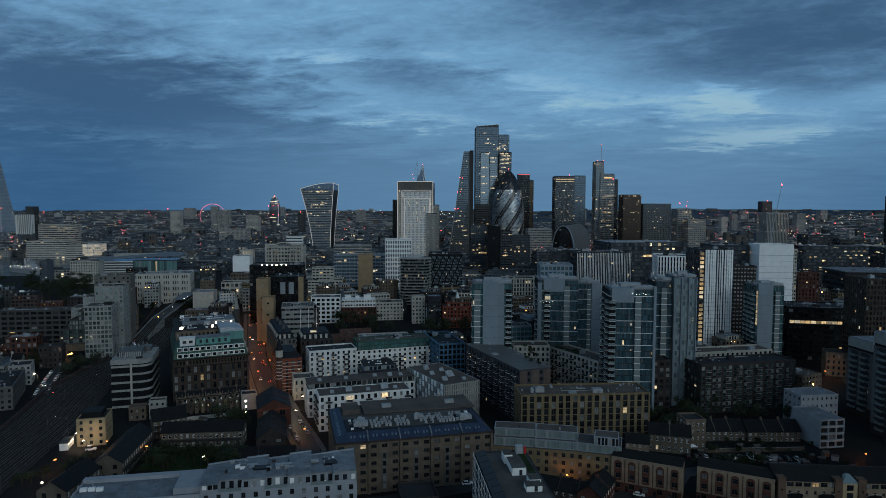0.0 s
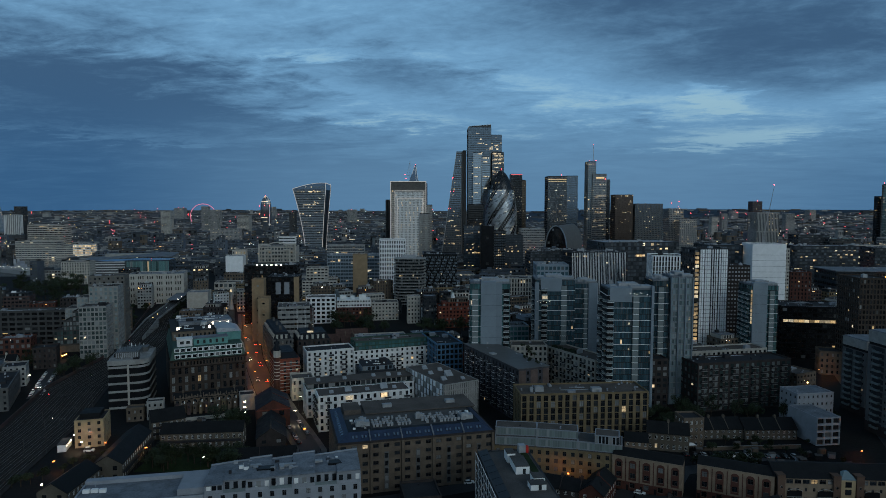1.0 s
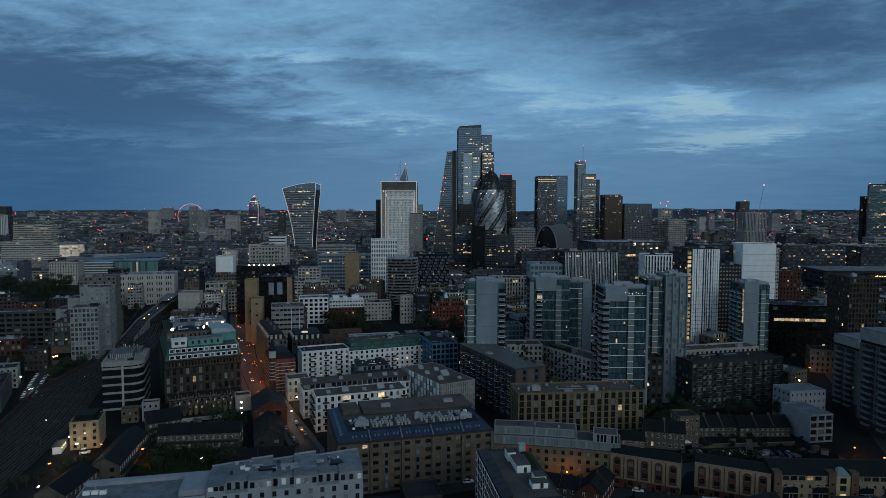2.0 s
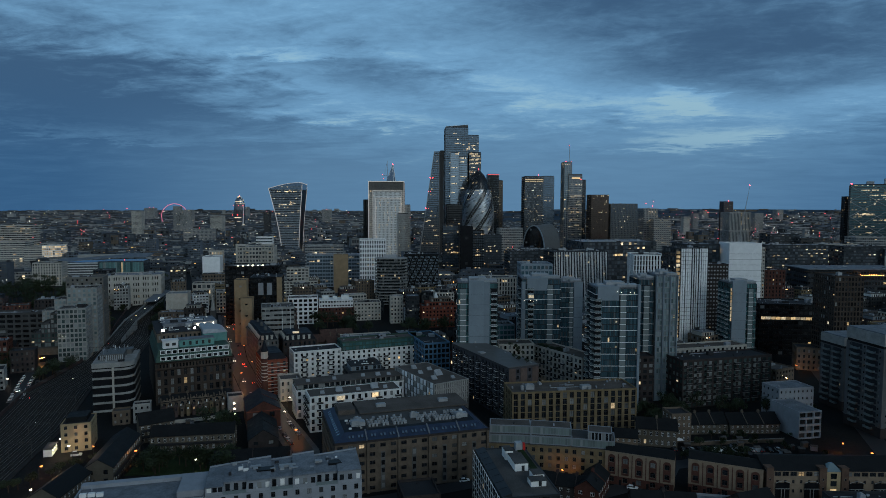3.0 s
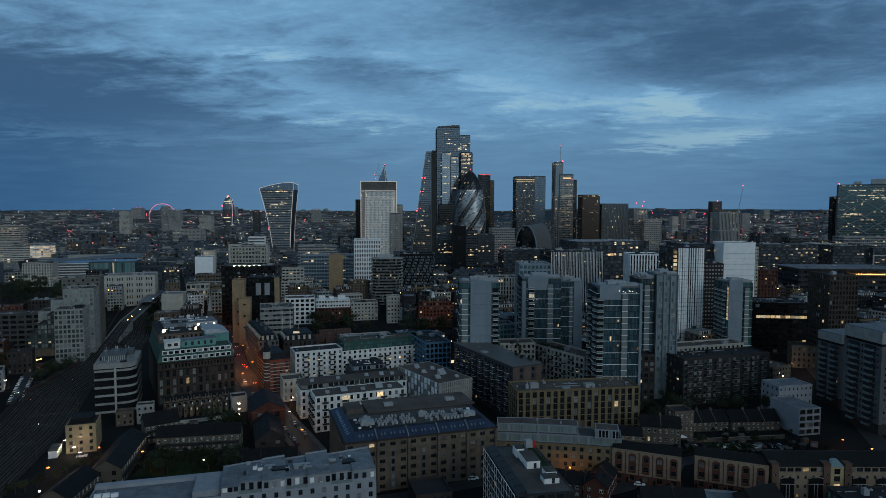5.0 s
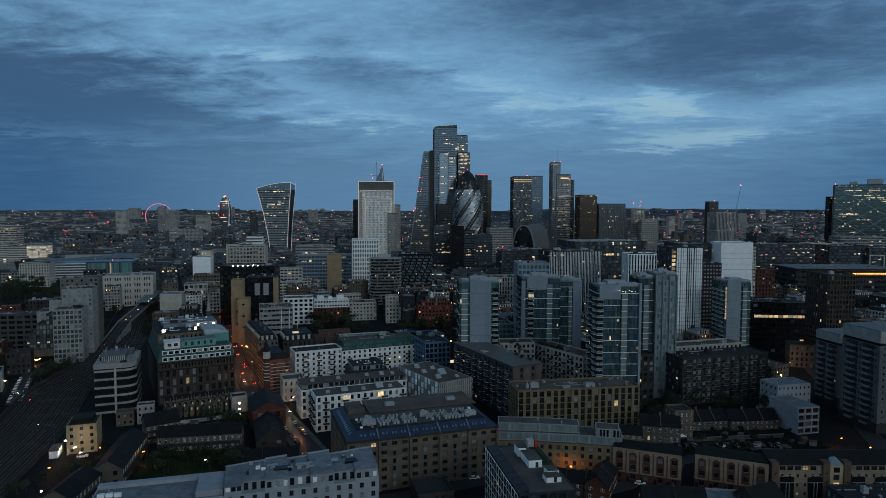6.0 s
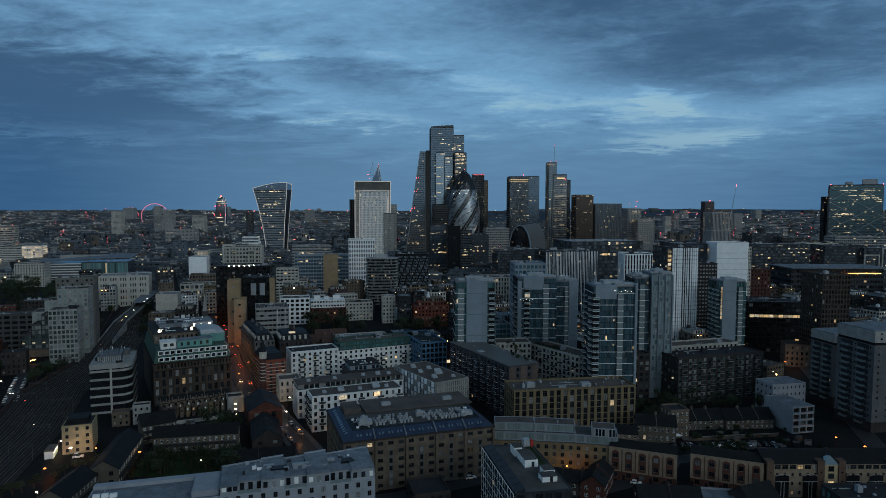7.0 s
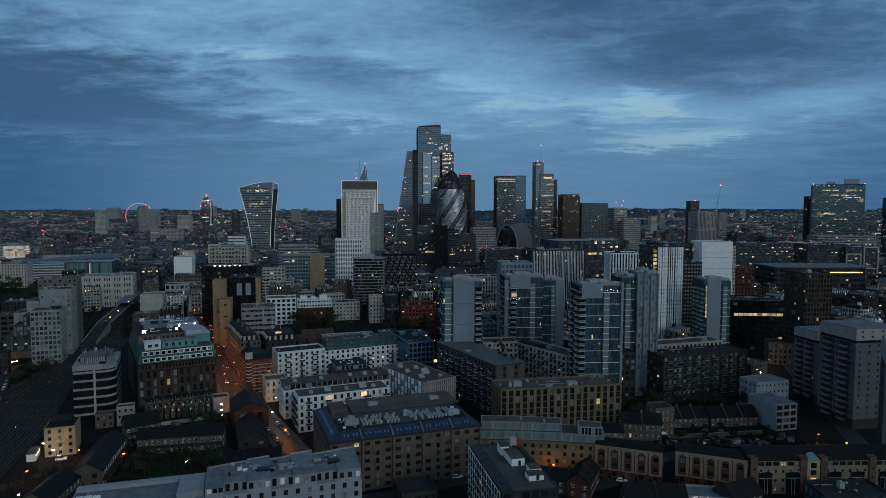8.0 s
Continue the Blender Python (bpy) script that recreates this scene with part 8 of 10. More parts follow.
def arch_house(x, y, rot, n, label):
    """A peach brick terrace: red brick ground floor with doors, arched red surrounds above, a flat parapet."""
    w = 5.2 * n
    ob = thing("brick_terrace", label, "terrace", x, y, 0, rot, "brick terraces")
    claim(x, y, rot, w, 10)
    gw, gp, spots = Geo(), Geo(), []
    gw.quad((0, 10, 0), (0, 0, 0), (0, 0, 13), (0, 10, 13)), gw.quad((w, 0, 0), (w, 10, 0), (w, 10, 13), (w, 0, 13))
    facade(gw, gp, 0, 0.2, 1, 0, 0, -1, w, 0, 11.7, 3, n, 0.36, 0.5, 0.2, None, spots)
    part("wall", gw, M["peach_brick"], ob)
    place_windows(spots, ob, M["dark_steel"], G["home_single"])
    g = Geo()
    g.box(0.003, 0.0, 11.7, w - 0.003, 0.4, 12.9), g.box(-0.1, -0.1, 12.9, w + 0.1, 0.5, 13.05)
    part("parapet", g, M["peach_brick"], ob)
    for k in range(n):
        a = 5.2 * k
        g = Geo()
        for s in (1.2, 3.56):
            g.box(a + s, -0.12, 4.1, a + s + 0.44, 0.01, 10.9)
        for z0, z1 in ((4.1, 4.9), (7.0, 8.8)):
            g.box(a + 1.64, -0.10, z0, a + 3.56, 0.01, z1)
        for q in range(8):
            p0, p1 = math.pi * q / 8, math.pi * (q + 1) / 8
            xa, xb = a + 2.6 - 1.4 * math.cos(p0), a + 2.6 - 1.4 * math.cos(p1)
            za, zb = 10.9 + 1.1 * math.sin(p0), 10.9 + 1.1 * math.sin(p1)
            g.loft([(xa, -0.12, 10.86), (xb, -0.12, 10.86), (xb, -0.002, 10.86), (xa, -0.002, 10.86)], [(xa, -0.12, za), (xb, -0.12, zb), (xb, -0.002, zb), (xa, -0.002, za)])
        part("arched_surround", g, M["dull_red"], ob, "arched red brick window surround")
        g = Geo()
        for x0, x1, z0, z1 in ((0, 1.62, 0, 3.4), (3.58, 5.2, 0, 3.4), (1.62, 3.58, 0, 1.03), (1.62, 3.58, 3.05, 3.4)):
            g.box(a + x0, -0.14, z0, a + x1, -0.002, z1)
        part("brick_base", g, M["dull_red"], ob, "red brick ground floor")
        g = Geo()
        g.box(a + 0.3, -0.2, 0, a + 1.25, -0.145, 2.2)
        part("door", g, M["black_clad"], ob)
        if k:
            g = Geo()
            g.box(a - 0.16, -0.13, 3.4, a + 0.16, -0.002, 12.4)
            part("pilaster", g, M["dull_red"], ob)
    g = Geo()
    g.loft([(-0.1, 0.5, 12.6), (w + 0.1, 0.5, 12.6), (w + 0.1, 10.2, 12.6), (-0.1, 10.2, 12.6)], [(-0.1, 5, 15.0), (w + 0.1, 5, 15.0), (w + 0.1, 5.6, 15.0), (-0.1, 5.6, 15.0)])
    part("roof", g, M["slate"], ob)


arch_house(66, 246.5, -26, 5, "peach brick terrace with arched red surrounds")
arch_house(95.5, 236.5, -27, 5, "peach brick terrace beside the street gap")


def columned_terrace():
    """Peach brick flats: arched white-columned recesses, small square windows, twin stair towers round a lit hall."""
    ob = thing("columned_terrace", "peach brick flats with white columned recesses", "apartment block", 119.5, 224.5, 0, -4)
    claim(119.5, 224.5, -4, 58, 14)
    w = 58.0
    gw, gp, spots = Geo(), Geo(), []
    facade(gw, gp, 0, 0.2, 1, 0, 0, -1, w, 0, 10.5, 3, 20, 0.3, 0.36, 0.2, None, spots)
    facade(gw, gp, 0, 0.2, 1, 0, 0, -1, w, 10.5, 13, 1, 20, 0.8, 0.62, 0.2, None, spots)
    facade(gw, gp, 0.25, 14, 0, -1, -1, 0, 14, 0, 13, 4, 4, 0.35, 0.5, 0.25, None, spots)
    part("wall", gw, M["peach_brick"], ob)
    place_windows(spots, ob, M["dark_steel"], G["home_single"])
    for a in (0.0, 19.4, 27.4, 46.5):
        g = Geo()
        g.box(a, -0.7, 0, a + 2.6, 3, 14.2), g.box(a - 0.1, -0.8, 14.2, a + 2.7, 3.1, 14.4)
        tower = part("stair_tower", g, M["pier_brick"], ob, "darker brick stair tower with round windows")
        for z in (3.2, 6.6, 10.0):
            g = Geo()
            g.prism([(a + 1.3 + 0.5 * math.cos(q * math.pi / 6), z + 0.5 * math.sin(q * math.pi / 6)) for q in range(12)], -0.76, -0.7)
            g.prism([(a + 1.3 + 0.34 * math.cos(q * math.pi / 6), z + 0.34 * math.sin(q * math.pi / 6)) for q in range(12)], -0.79, -0.762, 1)
            g.v = [(px, pz, py) for px, py, pz in g.v]
            g.f = [q[::-1] for q in g.f]
            part("round_window", g, [M["concrete"], M["black_clad"]], tower)
    for a in (3.4, 14.0, 30.4, 39.5, 50.5):
        g = Geo()
        for k in range(12):
            s0, s1 = k / 12, (k + 1) / 12
            g.beam((a + 5.4 * s0, -0.7, 8.6 + 0.8 * math.sin(math.pi * s0)), (a + 5.4 * s1, -0.7, 8.6 + 0.8 * math.sin(math.pi * s1)), 0.11)
        for c in (2.1, 3.3):
            g.beam((a + c, -0.7, 0), (a + c, -0.7, 6.4), 0.14, 0, 8)
        g.box(a, -0.8, 6.35, a + 5.4, -0.5, 6.5)
        part("white_arch", g, M["concrete"], ob, "pale arched balcony and columns")
        # no recess is built: a black sheet before the wall gives its shade
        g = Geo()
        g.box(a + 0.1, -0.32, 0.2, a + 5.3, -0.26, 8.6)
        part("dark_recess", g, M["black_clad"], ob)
    g = Geo()
    g.box(22.1, -0.3, 0, 27.3, -0.02, 12.8)
    hall = part("entrance_bay", g, M["cream"], ob, "cream entrance bay between stair towers")
    for z, glass in ((1.0, "home_single"), (4.3, "strip_single"), (7.4, "home_single"), (10.2, "home_single")):
        g = Geo()
        g.box(23.6, -0.36, z, 25.8, -0.31, z + 2.0)
        part("hall_window", g, G[glass], hall)
    g = Geo()
    g.loft([(21.9, -0.5, 12.9), (27.5, -0.5, 12.9), (27.5, 4.5, 12.9), (21.9, 4.5, 12.9)], [(24.0, 1.6, 15.4), (25.4, 1.6, 15.4), (25.4, 2.4, 15.4), (24.0, 2.4, 15.4)])
    part("glass_lantern", g, G["teal"], ob, "teal glass roof lantern")
    g = Geo()
    g.loft([(-0.4, -0.3, 13), (w + 0.4, -0.3, 13), (w + 0.4, 14.2, 13), (-0.4, 14.2, 13)], [(-0.4, 6.5, 16.4), (w + 0.4, 6.5, 16.4), (w + 0.4, 7.5, 16.4), (-0.4, 7.5, 16.4)])
    part("roof", g, M["slate"], ob)


columned_terrace()

# houses, yards and small blocks
block("white_block_of_flats", "white rendered flats with small windows", 175.5, 311, 8, 20, 13, 18, 5, 8, 4, "pale_grey", "home", "roof_grey", 0.3, 0.35, single=True, frame_mat="dark_steel", category="apartment block", clutter=0.5, parapet=0.3)
ob = block("white_block_of_flats", "white flats with open dark balconies", 172.8, 289.5, 8, 12, 20, 13, 4, 3, 2, "pale_grey", "black", "roof_grey", 0.86, 0.72, 0.9, category="apartment block", clutter=0.3, parapet=0.3, sides="fb")
gable_row("terraced_houses", "pale terraced houses with dark slate roofs", 121, 298, 2, 22, 11, 4.8, 9, "dim_render", "slate", 3, 2, "terraced houses")
gable_row("terraced_houses", "pale terraced houses with dark slate roofs", 143.5, 297.5, 1, 25, 11, 4.8, 9, "dim_render", "slate", 3, 2, "terraced houses")
gable_row("terraced_houses", "pale double house with dark slate roof", 93, 286, -16, 18, 9, 8, 12, "dim_render", "slate", 2, 2, "terraced houses")
block("brick_house", "narrow brick house with flat roof", 110.5, 288, 4, 9.5, 10, 13, 4, 4, 3, "brown_brick", "home", "roof_dark", 0.4, 0.5, single=True, category="house", clutter=0.2)
gable_row("terraced_houses", "small pitched houses behind the ochre flats", 82, 283, -14, 10, 8, 5, 8, "peach_brick", "slate", 1, 2, "terraced houses")
gable_row("terraced_houses", "brick terraces with dark pitched roofs below", 36, 236, -24, 22, 9, 5.5, 8.5, "dark_brick", "slate", 3, 2, "brick terraces low")
gable_row("terraced_houses", "brick gabled house in the yard", 57, 225, 60, 18, 9, 6, 9.5, "dull_red", "slate", 2, 2, "brick terraces low")
gable_row("terraced_houses", "dark pitched roofs in the yard", 66, 214, -10, 22, 10, 6, 9.5, "dark_brick", "slate", 2, 2, "brick terraces low")
gable_row("terraced_houses", "dark pitched roof beside the lit shed", 104, 208, 18, 14, 10, 6, 10, "dark_brick", "slate", 1, 2, "brick terraces low")
block("white_shed", "white flat shed lit by a wall lamp", 88, 214, -14, 16, 10, 5, 1, 3, 2, "pale_grey", "home", "roof_grey", 0.15, 0.3, category="shed", clutter=0.1)
block("hall", "dark flat-roofed hall with skylights", 134, 203, -4, 24, 12, 8.5, 2, 7, 4, "dark_clad", "teal", "roof_dark", 0.6, 0.6, category="hall", clutter=0.8)
block("low_entrance", "low dark flat-roofed entrance block", -14, 216, 10, 13, 14, 9, 3, 5, 5, "dark_brick", "home", "roof_dark", 0.5, 0.5, category="house", clutter=0.4)

ob = block("cream_house", "cream rendered house with lit yard", -166.5, 288.5, 15, 12, 14, 12.5, 4, 3, 5, "cream", "home", "roof_dark", 0.32, 0.5, single=True, frame_mat="dark_steel", category="house", clutter=0.3, parapet=0.3)
g = Geo()
g.box(1.5, 3, 12.5, 10, 12, 14.8)
part("roof_storey", g, M["slate"], ob)
def pitched_flats(label, x, y, rot, w, d, eaves, ridge, floors=2):
    """Low flats under a slate roof with an access gallery along the front."""
    ob = gable_row("pitched_flats", label, x, y, rot, w, d, eaves, ridge, "dim_render", "slate", 1, floors, "gabled flats", False)
    fh = eaves / floors
    for k in range(1, floors):
        g = Geo()
        g.box(0.4, -1.5, k * fh - 0.15, w - 0.4, 0, k * fh)
        g.box(0.4, -1.5, k * fh, w - 0.4, -1.42, k * fh + 1.0)
        for q in range(int(w / 4) + 1):
            g.box(0.5 + q * 4, -1.45, 0, 0.62 + q * 4, -1.3, k * fh - 0.15)
        part("gallery", g, M["dark_steel"], ob, "dark access gallery with railing")


pitched_flats("long gabled flats with slate roof and galleries", -128.5, 253.5, 97, 38, 11, 7, 10.5)
pitched_flats("gabled flats with slate roof beside the railway", -135.5, 227, 88, 22, 11, 7, 10.5)
pitched_flats("long low flats with gallery and slate roof", -127, 286, 6, 36, 9, 7.4, 11, 2)
pitched_flats("gabled flats behind the garden", -136, 298, 30, 15, 10, 8.5, 13, 3)
gable_row("dark_hall", "dark gabled hall with slate roof", -70.5, 286, 104, 27, 13, 6, 10.5, "dark_brick", "slate", 2, 2, "", False, False)
gable_row("low_terrace", "low dark slate-roofed houses by the side street", -92, 262, 8, 30, 9, 4.5, 8, "dark_brick", "slate", 2, 1, "", False)
chapel = gable_row("brick_hall", "red brick gabled hall with round window", -75.5, 316.5, 107, 24, 16, 10, 14.5, "dull_red", "dark_slate", 2, 2, "", False, False)
g = Geo()
g.prism([(8 + 1.2 * math.cos(q * math.pi / 8), 12 + 1.2 * math.sin(q * math.pi / 8)) for q in range(16)], -0.12, 0.03)
g.v = [(pz, px, py) for px, py, pz in g.v]
part("round_window", g, G["black"], chapel, "round dark window in the gable")
g = Geo()
g.box(-0.2, -0.2, 9.4, 0.05, 16.2, 9.8)
part("string_course", g, M["red_brick"], chapel)
r = random.Random(21)
for k in range(4):
    house = gable_row("row_house", "purple brick terraced houses with white windows", -140.5 + k * 8.0, 336 + k * 3.5, 23.6, 8.7, 8, 7.6 + 0.3 * (k % 2), 10.2, r.choice(("brown_brick", "brown_brick", "pier_brick")), "slate", 2, 3, "row houses", True)
    g = Geo()
    for q in range(3):
        z = 8.3 + r.uniform(-0.3, 0.4)
        g.box(q * 2.9, -0.12, 7.3, q * 2.9 + 2.87, 0.3, z), g.box(q * 2.9 + 0.9, -0.12, z, q * 2.9 + 2.0, 0.3, z + r.uniform(0.2, 0.8)), g.box(q * 2.9 - 0.25, -0.2, 7.3, q * 2.9 + 0.2, 0.9, z + 1.5)
    part("parapet", g, M["brown_brick"], house)
    for q in range(6):
        g = Geo()
        g.box(0.5 + q * 1.4, -0.16, 5.3 if q % 2 else 4.6, 1.0 + q * 1.4, -0.01, 6.6 if q % 2 else 5.9)
        part("sash_window", g, M["white_paint"] if q % 3 == 0 else G["home_single"], house)
    for q in range(3):
        g = Geo()
        z = r.uniform(3.6, 5.8)
        g.box(0.3 + q * 2.9, -3.4, 0, 1.9 + q * 2.9, -0.01, z), g.box(0.2 + q * 2.9, -3.5, z, 2.0 + q * 2.9, 0, z + 0.2)
        part("rear_wing", g, M[r.choice(("purple_brick", "yellow_brick", "brown_brick"))], house)
        g = Geo()
        g.box(0.7 + q * 2.9, -3.52, z - 1.7, 1.4 + q * 2.9, -3.42, z - 0.6)
        part("rear_window", g, M["white_paint"] if q == 1 else G["home_single"], house)
block("white_house", "small pale rendered house below the striped office", -151, 327, 16, 8, 6, 9, 3, 3, 2, "concrete", "home", "roof_dark", 0.35, 0.45, category="house", clutter=0.6)
block("brick_house", "small brown house with white parapets", -160, 324, 16, 8, 6, 6.5, 2, 3, 2, "brown_brick", "home", "roof_felt", 0.35, 0.45, category="house", clutter=0.6)
block("plain_house", "plain pale rendered house end by the terraces", -108, 342, 20, 8, 8, 8, 2, 2, 2, "concrete", "home", "roof_dark", plain=True, category="house", clutter=0)
corner = block("corner_building", "red brick corner building with stone bands", -96, 372, 22, 14, 24, 20, 5, 4, 7, "red_brick", "home", "roof_dark", 0.4, 0.6, single=True, category="building", clutter=0.7)
for k in range(9):
    g = Geo()
    g.box(-0.06, -0.06, 2.0 + k * 2.0, 14.06, 24.06, 2.35 + k * 2.0)
    part("stone_band", g, M["pale_stone"], corner)
ring = lambda k, z: [(1.0 + k * math.cos(q * math.pi / 4 + 0.39), 1.0 + k * math.sin(q * math.pi / 4 + 0.39), z) for q in range(8)]
g = Geo()
g.loft(ring(1.9, 0), ring(1.9, 22))
turret = part("turret", g, M["dull_red"], corner, "corner turret with a pointed slate spire")
for k in range(6):
    g = Geo()
    g.loft(ring(1.98, 9 + 2 * k), ring(1.98, 9.5 + 2 * k), 0, True, True)
    part("stone_band", g, M["pale_stone"], turret)
g = Geo()
g.loft(ring(2.1, 22), ring(2.1, 26))
part("belfry", g, M["pale_stone"], turret)
g = Geo()
g.loft(ring(2.3, 26), ring(0.15, 33))
part("spire", g, M["dark_slate"], turret)
g = Geo()
g.loft([(0.3, 0.3, 20.8), (13.7, 0.3, 20.8), (13.7, 23.7, 20.8), (0.3, 23.7, 20.8)], [(2.5, 2.5, 24.2), (11.5, 2.5, 24.2), (11.5, 21.5, 24.2), (2.5, 21.5, 24.2)])
part("mansard_roof", g, M["dark_slate"], corner)
viaduct = thing("railway_viaduct", "pale concrete railway viaduct with lamps along it", "viaduct", -252, 552, 0, 101.2)
g = Geo()
g.box(30, -5, 6.4, 215, 5, 7.6)
part("deck", g, M["dark_concrete"], viaduct)
g = Geo()
g.loft([(-52, -5, 0), (30, -5, 0), (30, 5, 0), (-52, 5, 0)], [(-52, -5, 0.4), (30, -5, 7.6), (30, 5, 7.6), (-52, 5, 0.4)])
part("ramp", g, M["ballast"], viaduct, "ballasted ramp down to the tracks")
for o in (-5.3, 4.9):
    g = Geo()
    g.box(30, o, 7.0, 215, o + 0.4, 9.0)
    g.loft([(-30, o, 0), (30, o, 0), (30, o + 0.4, 0), (-30, o + 0.4, 0)], [(-30, o, 3.2), (30, o, 9.0), (30, o + 0.4, 9.0), (-30, o + 0.4, 3.2)])
    part("parapet", g, M["concrete"], viaduct)
for k in range(2, 12):
    g = Geo()
    g.box(3 + k * 18.5, -3.6, 0.0, 5.4 + k * 18.5, 3.6, 6.4)
    part("pier", g, M["dark_concrete"], viaduct)
for o in (-2.4, -1.0, 1.0, 2.4):
    g = Geo()
    g.box(30, o - 0.06, 7.6, 215, o + 0.06, 7.78), g.beam((-50, o, 0.65), (30, o, 7.69), 0.09)
    part("rail", g, M["rail_steel"], viaduct)
for k in range(11):
    g = Geo()
    g.beam((10 + k * 19, -5.1, 5 if k < 2 else 9), (10 + k * 19, -5.1, 13), 0.08), g.box(9.4 + k * 19, -5.0, 12.8, 10.6 + k * 19, -4.3, 13.05)
    part("lamp_post", g, M["dark_steel"], viaduct)
    if k in (0, 1, 3, 6, 7):
        g = Geo()
        g.ball(10 + k * 19, -4.9, 12.6, 0.45)
        part("lamp", g, L["sodium" if k < 2 else "white"], viaduct, "glowing viaduct lamp")
g = Geo()
g.box(122, -6, 7.0, 215, 6, 7.3), g.box(122, -6.2, 11.6, 215, 6.2, 12.0)
part("station_canopy", g, M["roof_grey"], viaduct)
church = thing("church_spire", "grey stone church tower with slender spire", "church", -176, 548, 0, 16)
g = Geo()
g.box(-2.4, -2.4, 0, 2.4, 2.4, 22), g.box(-2.7, -2.7, 21.4, 2.7, 2.7, 22.2)
part("tower", g, M["dark_concrete"], church)
g = Geo()
g.loft([(2.1 * math.cos(k * math.pi / 4), 2.1 * math.sin(k * math.pi / 4), 22.2) for k in range(8)], [(0.12 * math.cos(k * math.pi / 4), 0.12 * math.sin(k * math.pi / 4), 37) for k in range(8)])
part("spire", g, M["concrete"], church)
TAKEN.append((-176, 548, 6))
block("stone_building", "pale stone lit doorway building", -84, 360, 18, 12, 12, 12, 3, 4, 4, "pale_stone", "home", "roof_felt", 0.35, 0.55, single=True, category="building", clutter=0.4)
def mansard_block(label, x, y, rot, w, d, h, floors, bays, side, wall, glass="home", rise=5.0, inset=2.6):
    """A stone or brick block under a slate mansard with dormers and chimney stacks."""
    ob = block("mansard_building", label, x, y, rot, w, d, h, floors, bays, side, wall, glass, "roof_dark", 0.42, 0.58, clutter=0, parapet=0.5, category="building")
    g = Geo()
    g.loft([(0.4, 0.4, h), (w - 0.4, 0.4, h), (w - 0.4, d - 0.4, h), (0.4, d - 0.4, h)], [(inset, inset, h + rise), (w - inset, inset, h + rise), (w - inset, d - inset, h + rise), (inset, d - inset, h + rise)])
    part("mansard_roof", g, M["dark_slate"], ob)
    for k in range(max(2, int(w / 4))):
        g, a = Geo(), 2.2 + k * (w - 4) / max(2, int(w / 4))
        g.box(a, 0.6, h + 0.8, a + 1.4, 2.4, h + 3.2), g.box(a - 0.15, 0.45, h + 3.2, a + 1.55, 2.5, h + 3.4)
        part("dormer", g, M["pale_stone"], ob)
    for k in range(max(2, int(d / 5))):
        g, b = Geo(), 2.5 + k * (d - 4) / max(2, int(d / 5))
        g.box(-0.1 + 0.7, b, h + 0.8, 2.4, b + 1.4, h + 3.2), g.box(0.45, b - 0.15, h + 3.2, 2.5, b + 1.55, h + 3.4)
        part("dormer", g, M["pale_stone"], ob)
    for k in range(3):
        g, b = Geo(), d * (0.2 + 0.3 * k)
        g.box(w * 0.45, b, h + rise - 0.2, w * 0.45 + 1.6, b + 0.8, h + rise + 2.4)
        for q in range(3):
            g.box(w * 0.45 + 0.15 + q * 0.5, b + 0.2, h + rise + 2.4, w * 0.45 + 0.4 + q * 0.5, b + 0.5, h + rise + 3.0)
        part("chimney", g, M[wall], ob)
    return ob


mansard_block("long stone building with mansard roof along the high road", -110.5, 424, 21, 13, 58, 21, 6, 5, 20, "tower_clad")
ob = mansard_block("dark brown building with a lit roof lantern", -95, 428, 18, 22, 26, 20, 5, 7, 8, "dark_brick", "home", 4.5)
g = Geo()
g.box(7, 3.6, 24.5, 11, 6.0, 25.4)
part("roof_lantern", g, G["warm_room"], ob, "bright lit roof lantern")
for a in (-2.0, 3.5, 9.0):
    g = Geo()
    g.beam((a + 4, 20, 24), (a + 4, 20, 38), 0.14, 0, 6), g.ball(a + 4, 20, 38.2, 0.3)
    part("flagpole", g, M["white_paint"], ob)
for k, (a, b, rot, n) in enumerate(((-82, 476, 16, 26), (-78, 490, 16, 24), (-56, 470, 106, 22), (-70, 462, 16, 16))):
    gable_row("school_roofs", "brown brick halls under red tile roofs", a, b, rot, n, 10, 9 + k % 2, 14 + k % 2, "brown_brick", "red_tile", 2, 2, "tiled halls", k % 2 == 0, False)
block("office_building", "grey banded office with white roof plant", -122, 486, 12, 24, 24, 33, 9, 8, 7, "concrete", "home", "roof_felt", 0.9, 0.4, category="building", clutter=1.0)
ob = block("red_flats", "orange-red brick flats stepping back under a cupola", 0.4, 580, 6, 32, 18, 19, 6, 10, 5, "red_brick", "home", "roof_felt", 0.45, 0.55, category="apartment block", clutter=0.4)
for a, b, z0, z1, mat in ((4, 30, 19.05, 22.5, "red_brick"), (9, 27, 22.5, 26, "brown_brick")):
    g, gq = Geo(), Geo()
    facade(g, gq, a, 2.2 + (z0 - 19) * 0.6, 1, 0, 0, -1, b - a, z0, z1, 1, 9, 0.6, 0.6, 0.2)
    g.box(a, 2.25 + (z0 - 19) * 0.6, z1 - 0.05, b, 16, z1 + 0.3), g.quad((a, 16, z0), (a, 2.2, z0), (a, 2.2, z1), (a, 16, z1)), g.quad((b, 2.2, z0), (b, 16, z0), (b, 16, z1), (b, 2.2, z1))
    step = part("set_back_storey", g, M[mat], ob)
    part("storey_glazing", gq, G["home"], step, kind="stuff")
g = Geo()
